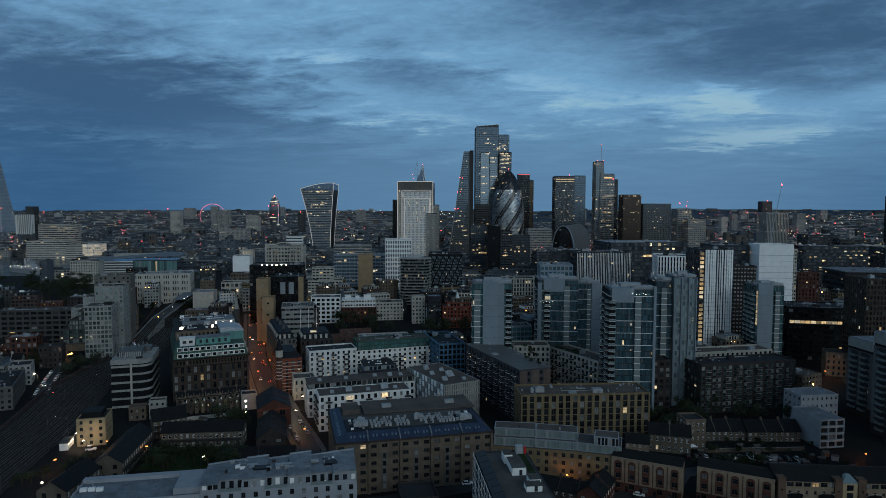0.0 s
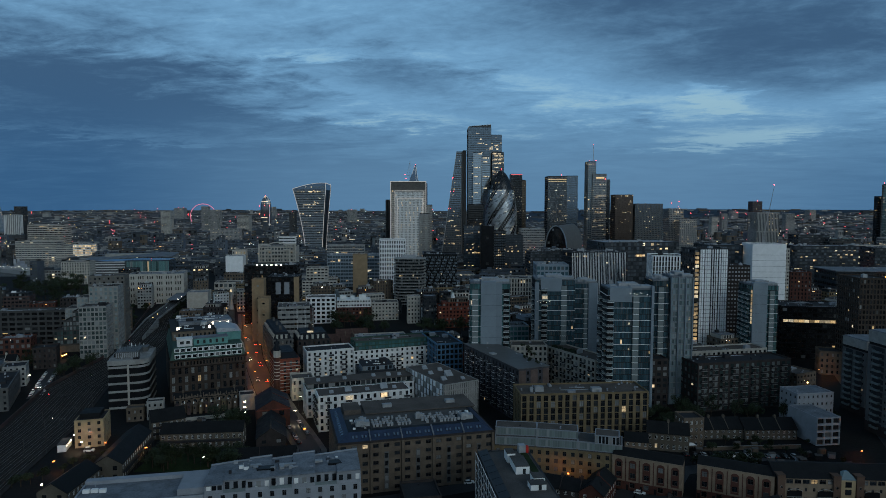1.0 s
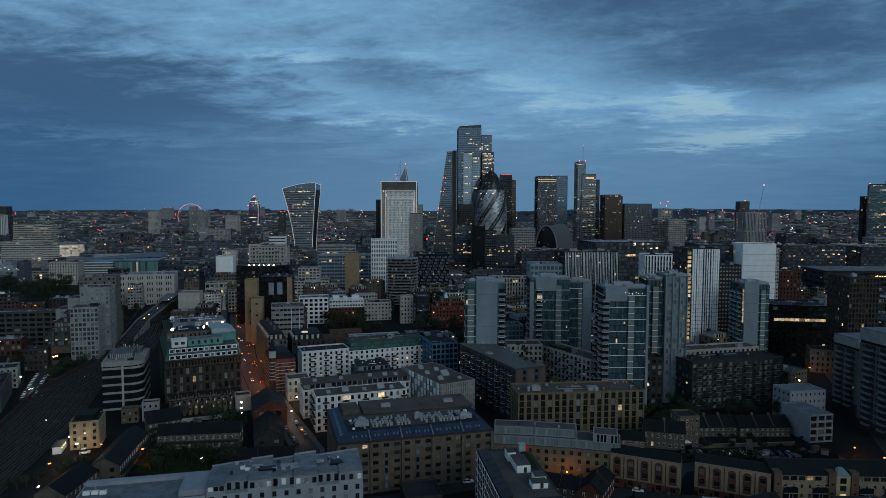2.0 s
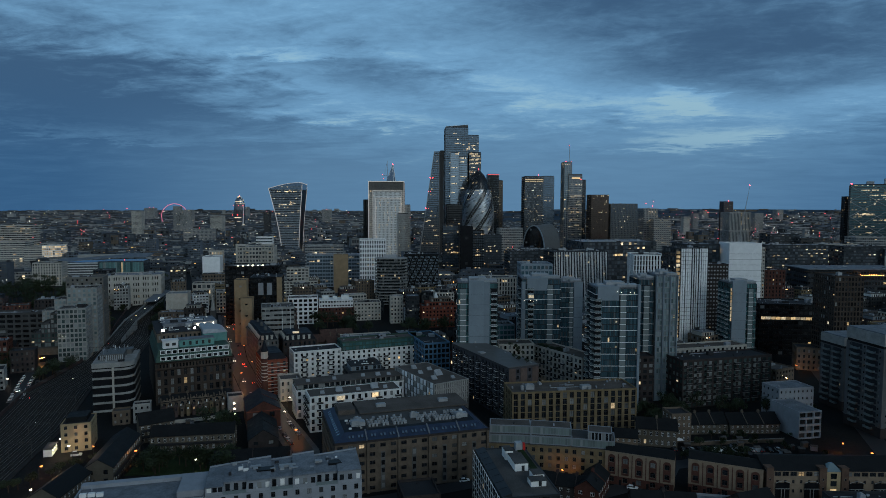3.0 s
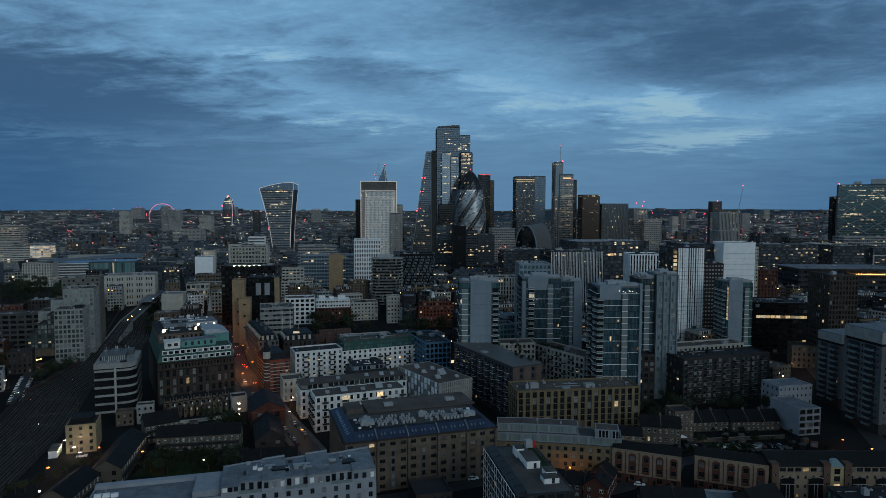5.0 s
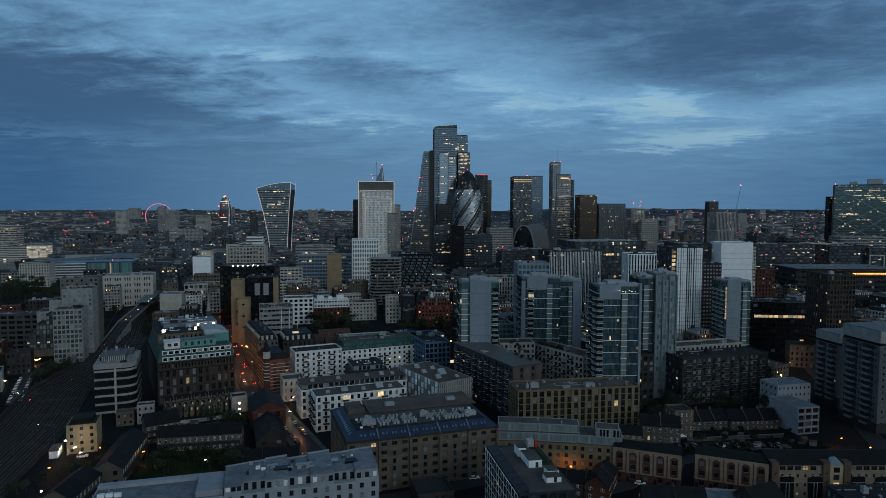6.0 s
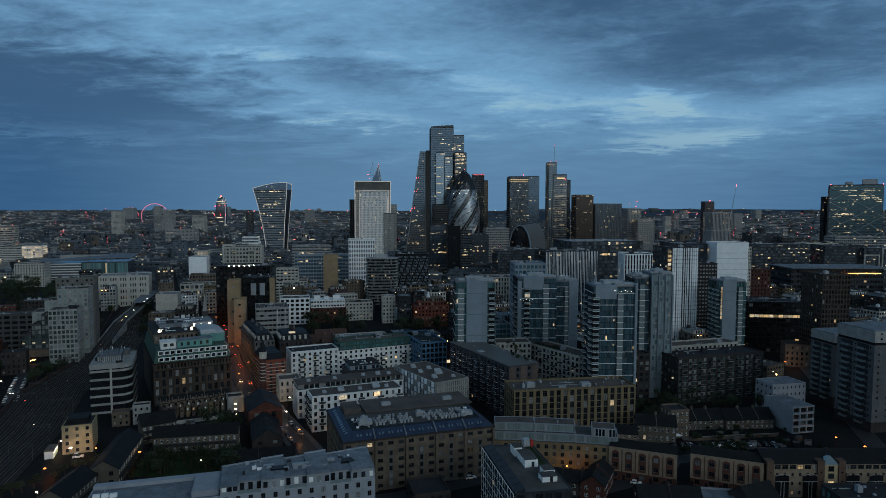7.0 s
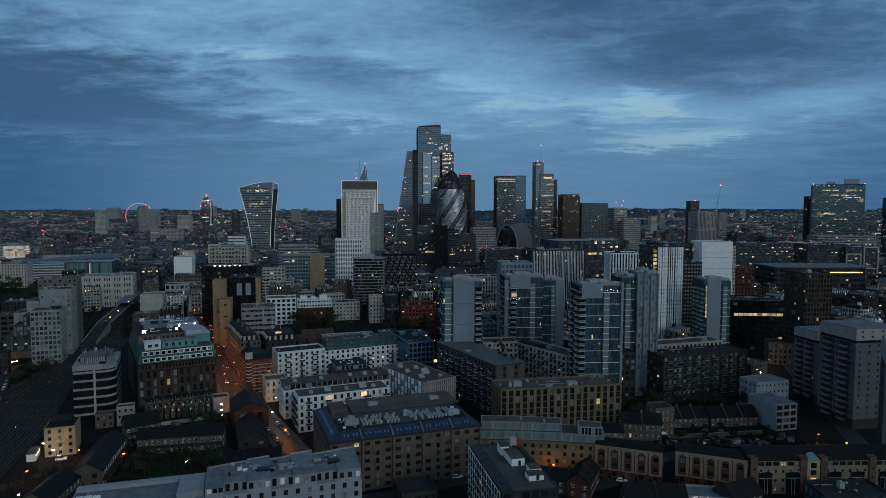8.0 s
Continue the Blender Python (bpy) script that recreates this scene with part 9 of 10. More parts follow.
g.loft([(14 + 2 * math.cos(k * math.pi / 5), 8 + 2 * math.sin(k * math.pi / 5), 26.3) for k in range(10)], [(14 + 1.2 * math.cos(k * math.pi / 5), 8 + 1.2 * math.sin(k * math.pi / 5), 29) for k in range(10)])
g.loft([(14 + 1.0 * math.cos(k * math.pi / 5), 8 + 1.0 * math.sin(k * math.pi / 5), 29) for k in range(10)], [(14 + 0.1 * math.cos(k * math.pi / 5), 8 + 0.1 * math.sin(k * math.pi / 5), 32) for k in range(10)])
part("cupola", g, M["white_render"], ob, "small white cupola")
block("dark_office", "slim dark glass office beside the red flats", -13, 589, 6, 11, 16, 27, 8, 5, 5, "dark_clad", "office", "roof_grey", 0.8, 0.6, clutter=0.8)
block("grey_house", "grey rendered house with flat plant roof", -28.6, 602, 6, 12, 12, 25, 7, 4, 4, "pale_stone", "home", "roof_grey", 0.45, 0.5, clutter=1.2)
block("scaffolded_building", "building under blue scaffold netting", -2, 402, 16, 17, 40, 23, 7, 6, 12, "blue_net", "black", "roof_dark", 0.7, 0.7, category="building", clutter=0.5)
# yards, sheds and garden walls
shed = thing("yard_shed", "small white yard shed with wall lamps on", "shed", -171.6, 283.6, 0, 15)
g = Geo()
g.box(0, 0, 0, 3.4, 9, 3.2)
part("wall", g, M["white_render"], shed)
g = Geo()
g.loft([(-0.2, -0.2, 3.2), (3.6, -0.2, 3.2), (3.6, 9.2, 3.2), (-0.2, 9.2, 3.2)], [(-0.2, -0.2, 3.5), (3.6, -0.2, 3.4), (3.6, 9.2, 3.4), (-0.2, 9.2, 3.5)])
part("roof", g, M["roof_felt"], shed)
for k in range(3):
    g = Geo()
    g.box(3.42, 1 + k * 3, 2.2, 3.6, 1.5 + k * 3, 2.5)
    part("wall_lamp", g, L["white"], shed)
for a, b, rot, n in ((-127, 283.5, 6, 36), (-140, 322, 20, 36), (118, 284, 3, 46), (44, 276, -4, 38)):
    wall = thing("garden_wall", "low weathered brick garden wall", "wall", a, b, 0, rot, "garden walls")
    g = Geo()
    g.box(0, 0, 0, n, 0.25, 1.8)
    part("wall", g, M["pale_stone" if a == -140 else "brown_brick"], wall)
    g = Geo()
    g.box(-0.05, -0.06, 1.8, n + 0.05, 0.31, 1.9)
    part("coping", g, M["concrete"], wall)
rs = random.Random(52)
for k in range(24):
    a, b = ((rs.uniform(108, 172), rs.uniform(262, 292)) if k < 18 else (rs.uniform(-138, -110), rs.uniform(318, 326)))
    shed = thing("garden_shed", "small dark garden shed with felt roof", "shed", a, b, 0, rs.uniform(-20, 20), "garden sheds")
    g = Geo()
    g.box(0, 0, 0, 2.6, 2.0, 2.0)
    part("wall", g, M[rs.choice(("dark_brick", "brown_brick", "pale_grey"))], shed)
    g = Geo()
    g.loft([(-0.2, -0.2, 2.0), (2.8, -0.2, 2.0), (2.8, 2.2, 2.0), (-0.2, 2.2, 2.0)], [(-0.2, 0.9, 2.6), (2.8, 0.9, 2.6), (2.8, 1.1, 2.6), (-0.2, 1.1, 2.6)])
    part("roof", g, M["roof_felt"], shed)
mast = thing("floodlight_mast", "mast with three bright white floodlights", "floodlight", -98.5, 319, 0, 0)
g = Geo()
g.beam((0, 0, 0), (0, 0, 12.5), 0.12, 0, 6)
part("mast", g, M["dark_steel"], mast)
for k in range(3):
    g = Geo()
    g.box(-0.5, -0.35, 6.5 + k * 2.7, 0.5, -0.1, 7.1 + k * 2.7)
    part("floodlight", g, L["white"], mast)
for a, b, rot in ((111, 284, 4), (124, 270, 10)):
    tent = thing("garden_canopy", "small white garden canopy", "canopy", a, b, 0, rot)
    g = Geo()
    g.loft([(0, 0, 2.4), (4, 0, 2.4), (4, 3, 2.4), (0, 3, 2.4)], [(1.9, 1.4, 3.2), (2.1, 1.4, 3.2), (2.1, 1.6, 3.2), (1.9, 1.6, 3.2)], 0, True, True)
    part("cover", g, M["white_paint"], tent)
    for px, py in ((0.1, 0.1), (3.9, 0.1), (3.9, 2.9), (0.1, 2.9)):
        g = Geo()
        g.beam((px, py, 0), (px, py, 2.4), 0.05)
        part("leg", g, M["steel"], tent)
# west of the railway
block("old_warehouse", "grey rendered warehouse by the railway", -243, 337, 25, 13, 42, 12, 4, 4, 13, "tower_clad", "home", "roof_dark", 0.4, 0.5, category="warehouse", clutter=0.6)
block("white_flats", "grey flats with dark stair strip", -263, 386, 25, 12, 14, 12, 4, 4, 4, "concrete", "home", "roof_dark", 0.4, 0.5, category="apartment block", clutter=0.5)
block("brick_house", "dark brick house among the trees", -272, 430, 20, 14, 12, 14, 4, 5, 4, "dark_brick", "home", "roof_dark", 0.4, 0.5, category="house", clutter=0.4)

# ---- the rest of the city ----
def blocked(x, y, r):
    for a, b, c in TAKEN:
        if (x - a) ** 2 + (y - b) ** 2 < (r + c) ** 2:
            return True
    p = Vector((x, y))
    for line, keep in LINES:
        for a, b in zip(line, line[1:]):
            a, b = Vector(a), Vector(b)
            t = max(0, min(1, (p - a).dot(b - a) / (b - a).length_squared))
            if (a + (b - a) * t - p).length < r * 0.7 + keep * 0.75:
                return True
    return False


def in_river(x, y):
    if x < -560 and 790 < y < 1062:
        return True
    return x < -580 and 1060 < y < 1370 and (x < -800 or y < 1060 + (-580 - x) * 1.6)


for spot in ((-70, 500, 22), (-30, 510, 24), (-62, 540, 24), (-22, 548, 24), (12, 560, 18), (-90, 570, 16), (-212, 470, 26), (-226, 530, 26), (-245, 590, 24),
             (-45, 578, 30), (-75, 585, 24)):
    TAKEN.append(spot)
TAKEN.append((-181, 424, 18))
TAKEN.append((-372, 655, 34))
TAKEN.append((-392, 715, 34))
TAKEN.append((-470, 925, 34))
TAKEN.append((-415, 935, 30))
for k in range(4):
    TAKEN.append((-500 + 34 * k, 735 + 20 * k, 46))
rnd = random.Random(77)
WALLS = ("concrete", "pale_stone", "brown_brick", "dark_brick", "white_render", "dark_brick", "purple_brick", "yellow_brick", "dark_concrete", "dull_red", "brown_brick", "dark_clad")
ROOFS = ("roof_felt", "roof_dark", "roof_grey", "roof_brown", "roof_grey", "roof_felt")
WORDS = {"concrete": "grey concrete", "pale_stone": "pale stone", "brown_brick": "brown brick", "white_render": "white rendered", "dark_brick": "dark brick",
         "purple_brick": "purplish brick", "yellow_brick": "yellow brick", "dark_concrete": "weathered concrete", "dull_red": "red brick", "dark_clad": "dark clad"}
FRONTS = []     # front corner, turn and size of each, for its wall lamps
cells = []
for row in range(25):
    for col in range(-28, 36):
        a, b = col * 25.0 + rnd.uniform(-3, 3), 330 + row * 28.0 + rnd.uniform(-3, 3)
        c, s = math.cos(radians(16)), math.sin(radians(16))
        x, y = a * c - (b - 330) * s, 330 + a * s + (b - 330) * c
        if y < 345 or y > 960 or x < -0.74 * y - 50 or x > 0.86 * y + 30 or in_river(x, y):
            continue
        w, d = rnd.uniform(14, 22), rnd.uniform(12, 19)
        if blocked(x, y, max(w, d) * 0.52):
            continue
        cells.append((y, x, w, d))
cells.sort()
for y, x, w, d in cells[:345]:
    h = rnd.uniform(9, 19) if y < 560 else rnd.uniform(11, 27)
    if rnd.random() < 0.08 and y > 600:
        h += rnd.uniform(5, 14)
    wall = rnd.choice(WALLS)
    fl = max(3, round(h / 3.3))
    rot = 16 + rnd.choice((0, 0, 0, -8, 8))
    flank = "fl" if math.degrees(math.atan2(x + 12, y)) + rot > -2 else "fr"
    c, s = math.cos(radians(rot)), math.sin(radians(rot))
    px, py = x - (w * c - d * s) / 2, y - (w * s + d * c) / 2
    FRONTS.append((px, py, rot, w, d, h * 0.7 if h < 17 else h))
    kind = rnd.random()
    bays, side = max(3, round(w / 3.0)), max(3, round(d / 3.0))
    if kind < 0.30 and h < 17:
        gable_row("city_terrace", WORDS[wall] + " terrace under dark pitched slate roof", px, py, rot, w, d * 0.6, h * 0.7, h * 0.7 + 3.4, wall, "slate", rnd.choice((2, 3)), max(2, fl - 1),
                  "city terraces", True, False, "terrace")
    elif kind < 0.6:
        ob = block("city_building", WORDS[wall] + " city building with set-back attic", px, py, rot, w, d, h, fl, bays, side,
                   wall, rnd.choice(("home", "home", "office")), rnd.choice(ROOFS), rnd.uniform(0.35, 0.75), rnd.uniform(0.42, 0.62),
                   clutter=0.5, group="city buildings", sides=flank)
        g, gq = Geo(), Geo()
        facade(g, gq, 1.8, 2.0, 1, 0, 0, -1, w - 3.6, h, h + 3, 1, bays, 0.7, 0.7, 0.2)
        g.quad((w - 1.8, 1.8, h), (w - 1.8, d - 1.8, h), (w - 1.8, d - 1.8, h + 3), (w - 1.8, 1.8, h + 3)), g.quad((1.8, d - 1.8, h), (1.8, 1.8, h), (1.8, 1.8, h + 3), (1.8, d - 1.8, h + 3))
        g.box(1.4, 1.3, h + 3, w - 1.4, d - 1.4, h + 3.3, 1)
        attic = part("attic", g, [M[rnd.choice(("white_render", "grey_clad", "dark_clad", "pale_stone"))], M[rnd.choice(ROOFS)]], ob)
        part("attic_glazing", gq, G["home"], attic, kind="stuff")
        gc = Geo()
        roof_clutter(gc, w - 4, d - 4, h + 3.3, int(x * 3 + y), 1.0)
        part("roof_plant", gc, [M["plant_metal"], M["white_paint"], M["roof_dark"]], ob, at=(2, 2, 0), kind="stuff")
    else:
        block("city_building", WORDS[wall] + " city building with flat cluttered roof", px, py, rot, w, d, h, fl, bays, side,
              wall, rnd.choice(("home", "home", "office")), rnd.choice(ROOFS), rnd.uniform(0.35, 0.8), rnd.uniform(0.4, 0.65),
              clutter=rnd.uniform(0.8, 1.8), group="city buildings", sides=flank)


def small_lights():
    """Shop fronts, doorway and roof lamps scattered between the buildings."""
    r = random.Random(91)
    g = Geo()
    for x, y, rot, w, d, h in FRONTS:
        c, sn = math.cos(radians(rot)), math.sin(radians(rot))
        for k in range(r.choice((2, 3, 4, 5))):
            u, z = r.uniform(0.1, 0.9) * w, r.choice((3.2, 3.6, 4.0, h - 0.6))
            s = (0.14 + y / 3600) * r.uniform(0.4, 1.2) * r.choice((1, 1, 1, 2.2))
            g.ball(x + u * c + 0.1 * sn, y + u * sn - 0.1 * c, z, s, r.choice((0, 0, 0, 1, 1)))
        if r.random() < 0.3:
            # a lit shop front or stair window
            u, z = r.uniform(0.1, 0.6) * w, r.choice((0.6, 3.8, h * 0.5))
            a, b = u, u + r.uniform(1.5, 5.0)
            p, q = (x + a * c + 0.3 * sn, y + a * sn - 0.3 * c), (x + b * c + 0.3 * sn, y + b * sn - 0.3 * c)
            g.quad((*p, z), (*q, z), (*q, z + 2.0), (*p, z + 2.0), 2)
    ob = thing("small_street_lights", "scattered small warm and white city lights", "lights", 0, 0, 0, 0, "", "stuff")
    part("lamps", g, [L["white"], L["sodium"], L["strip"]], ob, kind="stuff")


small_lights()


def far_city():
    """Thousands of roofs out to the horizon, smaller and lower with distance, each with its turn, lit storeys and lamps."""
    r = random.Random(5)
    for y0, y1, step in ((900, 1500, 25), (1500, 2400, 27), (2400, 3400, 32), (3400, 4600, 38)):
        gw, gr, gg, gl, gred = Geo(), Geo(), Geo(), Geo(), Geo()
        y = y0
        while y < y1:
            x = -0.80 * y - 60
            while x < 0.86 * y + 60:
                px, py = x + r.uniform(-0.35, 0.35) * step, y + r.uniform(-0.45, 0.45) * step
                x += step
                if math.hypot(px, py) > 4600 or in_river(px, py) or r.random() < 0.10:
                    continue
                if py < 1700 and blocked(px, py, step * 0.4):
                    continue
                if px / py > 0.1 and py > 3300 and r.random() < 0.9:
                    continue
                turn = 0.5 * noise.noise((px * 0.004, py * 0.004, 1.0)) + r.choice((0, 0, 0.3))
                c, sn = math.cos(turn), math.sin(turn)
                w, d = step * r.choice((0.5, 0.8, 1.2, 1.9, 2.6)) * r.uniform(0.8, 1.15), step * r.uniform(0.35, 0.7)
                h = r.uniform(7, 17) if y < 1500 else r.uniform(5, 12)
                if r.random() < (0.07 if y < 2400 else 0.02):
                    h += r.uniform(6, 26)
                    w = min(w, r.uniform(14, 34))
                if y > 2400:
                    h *= 0.75
                zb = rise(px, py)

                def at(u, v, z):
                    return (px + u * c - v * sn, py + u * sn + v * c, zb + z)

                def box(geo, u0, v0, z0, u1, v1, z1, m=0):
                    geo.loft([at(u0, v0, z0), at(u1, v0, z0), at(u1, v1, z0), at(u0, v1, z0)], [at(u0, v0, z1), at(u1, v0, z1), at(u1, v1, z1), at(u0, v1, z1)], m)

                tone = r.choice((0, 0, 0, 0, 1, 1, 2, 3))
                box(gw, -w / 2, -d / 2, -6, w / 2, d / 2, h, tone)
                box(gr, -w / 2 + 0.4, -d / 2 + 0.4, h, w / 2 - 0.4, d / 2 - 0.4, h + 0.6)
                for k in range(r.choice((0, 1, 1, 2)) if y < 2400 else r.choice((0, 1))):
                    bx, bw = r.uniform(-0.45, 0.25) * w, r.uniform(0.1, 0.25) * w
                    box(gw, bx, -d * 0.25, h, bx + bw, d * r.uniform(0, 0.3), h + r.uniform(1.5, 4.5), r.choice((0, 1, 2)))
                if y < 2400:
                    rows, cols = (max(2, int(h / 3.8)), max(3, int(w / 3.6))) if y < 1500 else (2, max(3, min(8, int(w / 7))))
                    for k in range(rows):
                        for j in range(cols):
                            ua = -w / 2 + w * (j + 0.14) / cols
                            ub, za = ua + w * 0.72 / cols, h * (k + 0.25) / rows
                            zc = za + h * 0.5 / rows
                            gg.quad(at(ua, -d / 2 - 0.3, za), at(ub, -d / 2 - 0.3, za), at(ub, -d / 2 - 0.3, zc), at(ua, -d / 2 - 0.3, zc))
                s = 0.3 + y / 4200.0
                bright = (0.42 if y < 2400 else 0.22) + 0.8 * noise.noise((px * 0.003, py * 0.003, 7.0))
                for k in range(3):
                    if r.random() < bright:
                        gl.ball(*at(r.uniform(-0.48, 0.48) * w, -d / 2 - 0.4, r.uniform(3, h + 1)), s * r.uniform(0.25, 0.95) ** 1.4, r.choice((0, 0, 0, 0, 3, 3, 1)))
                if r.random() < 0.045 and y < 2600 or r.random() < 0.03 * bright and y < 3400:
                    # a storey with its lamps on, seen as one strip
                    z, ua = h * r.uniform(0.4, 0.9), r.uniform(-0.45, 0) * w
                    ub = ua + r.uniform(0.2, 0.45) * w
                    gl.quad(at(ua, -d / 2 - 0.5, z), at(ub, -d / 2 - 0.5, z), at(ub, -d / 2 - 0.5, z + 1.6), at(ua, -d / 2 - 0.5, z + 1.6), 2)
                if r.random() < (0.02 if y < 2400 else 0.012):
                    top = h + r.uniform(3, 26)
                    box(gr, -0.3, -0.3, h, 0.3, 0.3, top)
                    for k in range(r.choice((1, 1, 2))):
                        gred.ball(*at(0, -0.4, top - 9 * k), s * r.uniform(1.0, 1.7))
            y += step
        city = thing("far_city", "dense far city blocks with scattered evening lights", "city", 0, 0, 0, 0, "", "stuff")
        part("walls", gw, [M["hazed_far_wall"], M["concrete"], M["dark_concrete"], M["brown_brick"]], city, kind="stuff")
        part("roofs", gr, M["hazed_far_roof"], city, kind="stuff")
        if gg.v:
            part("glazing", gg, G["far"], city, kind="stuff")
        part("lamps", gl, [L["white"], L["sodium"], L["strip"], L["cool"]], city, kind="stuff")
        part("warning_lamps", gred, L["red"], city, "red warning lamps on masts", kind="stuff")


far_city()


# ---- trees ----
def tree_kind(seed, h, spread):
    """Trunk with limbs, and a ragged crown of leaf clumps."""
    r = random.Random(seed)
    trunk, crown = Geo(), Geo()
    trunk.loft([(0.28 * math.cos(k), 0.28 * math.sin(k), 0) for k in [i * math.pi / 3 for i in range(6)]],
               [(0.14 * math.cos(k), 0.14 * math.sin(k), h * 0.55) for k in [i * math.pi / 3 for i in range(6)]])
    tips = []
    for k in range(9):
        a, z = r.uniform(0, 6.28), h * r.uniform(0.25, 0.5)
        tip = (spread * r.uniform(0.35, 0.8) * math.cos(a), spread * r.uniform(0.35, 0.8) * math.sin(a), h * r.uniform(0.5, 0.92))
        trunk.beam((0, 0, z), tip, 0.07, 0, 3)
        tips.append(tip)
    tips.append((0, 0, h * 0.85))
    for tx, ty, tz in tips:
        size = spread * r.uniform(0.28, 0.5)
        for k in range(76):
            v = Vector((r.gauss(0, 1), r.gauss(0, 1), r.gauss(0, 0.8))).normalized() * size * r.uniform(0.45, 1.05)
            p = Vector((tx, ty, tz)) + v
            u = Vector((r.gauss(0, 1), r.gauss(0, 1), r.gauss(0, 1))).normalized()
            q = u.cross(Vector((0.3, 0.5, 0.8))).normalized()
            s = r.uniform(0.22, 0.45)
            crown.quad(tuple(p - u * s), tuple(p - q * s * 0.7), tuple(p + u * s), tuple(p + q * s * 0.7))
    return trunk.mesh("trunk", M["bark"]), crown.mesh("crown", M["leaf"])


KINDS = [tree_kind(1, 9, 4.2), tree_kind(2, 11, 4.8), tree_kind(3, 7, 3.4), tree_kind(4, 13, 5.0)]
LABELS = ("leafy green street tree with rounded crown", "tall leafy tree with broad dark crown", "small bushy garden tree", "large spreading plane tree")


def tree(x, y, z=0.0, kind=None, size=1.0):
    k = rnd.randrange(4) if kind is None else kind
    ob = thing("tree", LABELS[k], "tree", x, y, z, rnd.uniform(0, 360), "trees")
    ob.scale = (size, size, size)
    part("trunk", KINDS[k][0], None, ob)
    part("crown", KINDS[k][1], None, ob)


for k in range(26):
    tree(rnd.uniform(-122, -86), rnd.uniform(259, 274), 0.1, rnd.choice((0, 2, 2)))
for k in range(10):
    tree(rnd.uniform(-112, -95), rnd.uniform(300, 318))
for k in range(11):
    tree(-142 - k * 2.6 + rnd.uniform(-1, 1), 284 - k * 3.9 + rnd.uniform(-3, 3), 0, 2, rnd.uniform(0.5, 0.8))
for k in range(22):
    tree(rnd.uniform(-310, -272), rnd.uniform(385, 458))
for k in range(32):
    tree(rnd.uniform(-520, -392), rnd.uniform(690, 850), 0, rnd.choice((1, 3)), rnd.uniform(1.3, 1.9))
for k in range(9):
    tree(rnd.uniform(-247, -235), rnd.uniform(402, 446), 0, 1, rnd.uniform(0.7, 1.0))
for k in range(14):
    tree(rnd.uniform(-430, -335), rnd.uniform(590, 690), 0, None, 1.2)
for k in range(18):
    tree(rnd.uniform(-400, -352), rnd.uniform(635, 735), 0, rnd.choice((1, 3)), rnd.uniform(1.2, 1.6))
for k in range(13):
    tree(rnd.uniform(-98, -34), rnd.uniform(548, 590), 0, None, 1.35)
for k in range(9):
    tree(rnd.uniform(-30, 24), rnd.uniform(535, 566), 0, None, 1.3)
for k in range(16):
    tree(rnd.uniform(122, 200), rnd.uniform(318, 330))
for k in range(12):
    tree(rnd.uniform(150, 215), rnd.uniform(372, 388), 0, 3, 1.2)
for k in range(9):
    tree(rnd.uniform(105, 118), rnd.uniform(303, 330), 0, 0, 0.9)
for k in range(8):
    tree(44 + k * 0.4 + rnd.uniform(0, 6), 332 + k * 6, 27.1, 2, 0.42)
for k in range(9):
    tree(70 + k * 1.5, 396 - k * 2, 18, 2, 0.9)
for k in range(18):
    tree(rnd.uniform(-680, -340), rnd.uniform(770, 930), 0, None, 1.3)
for k in range(10):
    tree(rnd.uniform(108, 128), rnd.uniform(250, 264), 0, 2)
for k in range(22):
    tree(rnd.uniform(106, 172), rnd.uniform(262, 293), 0, 2, rnd.uniform(0.35, 0.75))


for k in range(30):
    hit = along(RAIL, 400 + (k // 2) * 12)
    off = rnd.uniform(20, 34) if k % 3 else -rnd.uniform(13.5, 17)
    tree(hit[0] - math.sin(radians(hit[2])) * off, hit[1] + math.cos(radians(hit[2])) * off, 0, None, 0.9)
# ---- street lamps, cars, trains ----
def street_lamp(x, y, rot, power=160.0, z=7.0, glow="sodium", lamp=False):
    ob = thing("street_lamp", "tall steel street lamp with glowing head", "street lamp", x, y, 0.05, rot, "street lamps")
    g = Geo()
    g.beam((0, 0, 0), (0, 0, z), 0.08, 0, 6)
    part("pole", g, M["dark_steel"], ob)
    g = Geo()
    g.beam((0, 0, z), (1.2, 0, z + 0.25), 0.05, 0, 6)
    part("arm", g, M["dark_steel"], ob)
    g = Geo()
    g.box(0.8, -0.3, z - 0.02, 1.85, 0.3, z + 0.24)
    part("head", g, L["sodium_head" if glow == "sodium" else glow], ob, "glowing lamp head")
    if lamp:
        li = new("bulb", bpy.data.lights.new("bulb", "POINT"))
        li.parent = ob
        li.data.energy, li.data.shadow_soft_size = power, 0.4
        li.data.color = (1.0, 0.30, 0.06) if glow == "sodium" else (1.0, 0.82, 0.6)
        li.matrix_basis = pose(1.3, 0, z - 0.3)


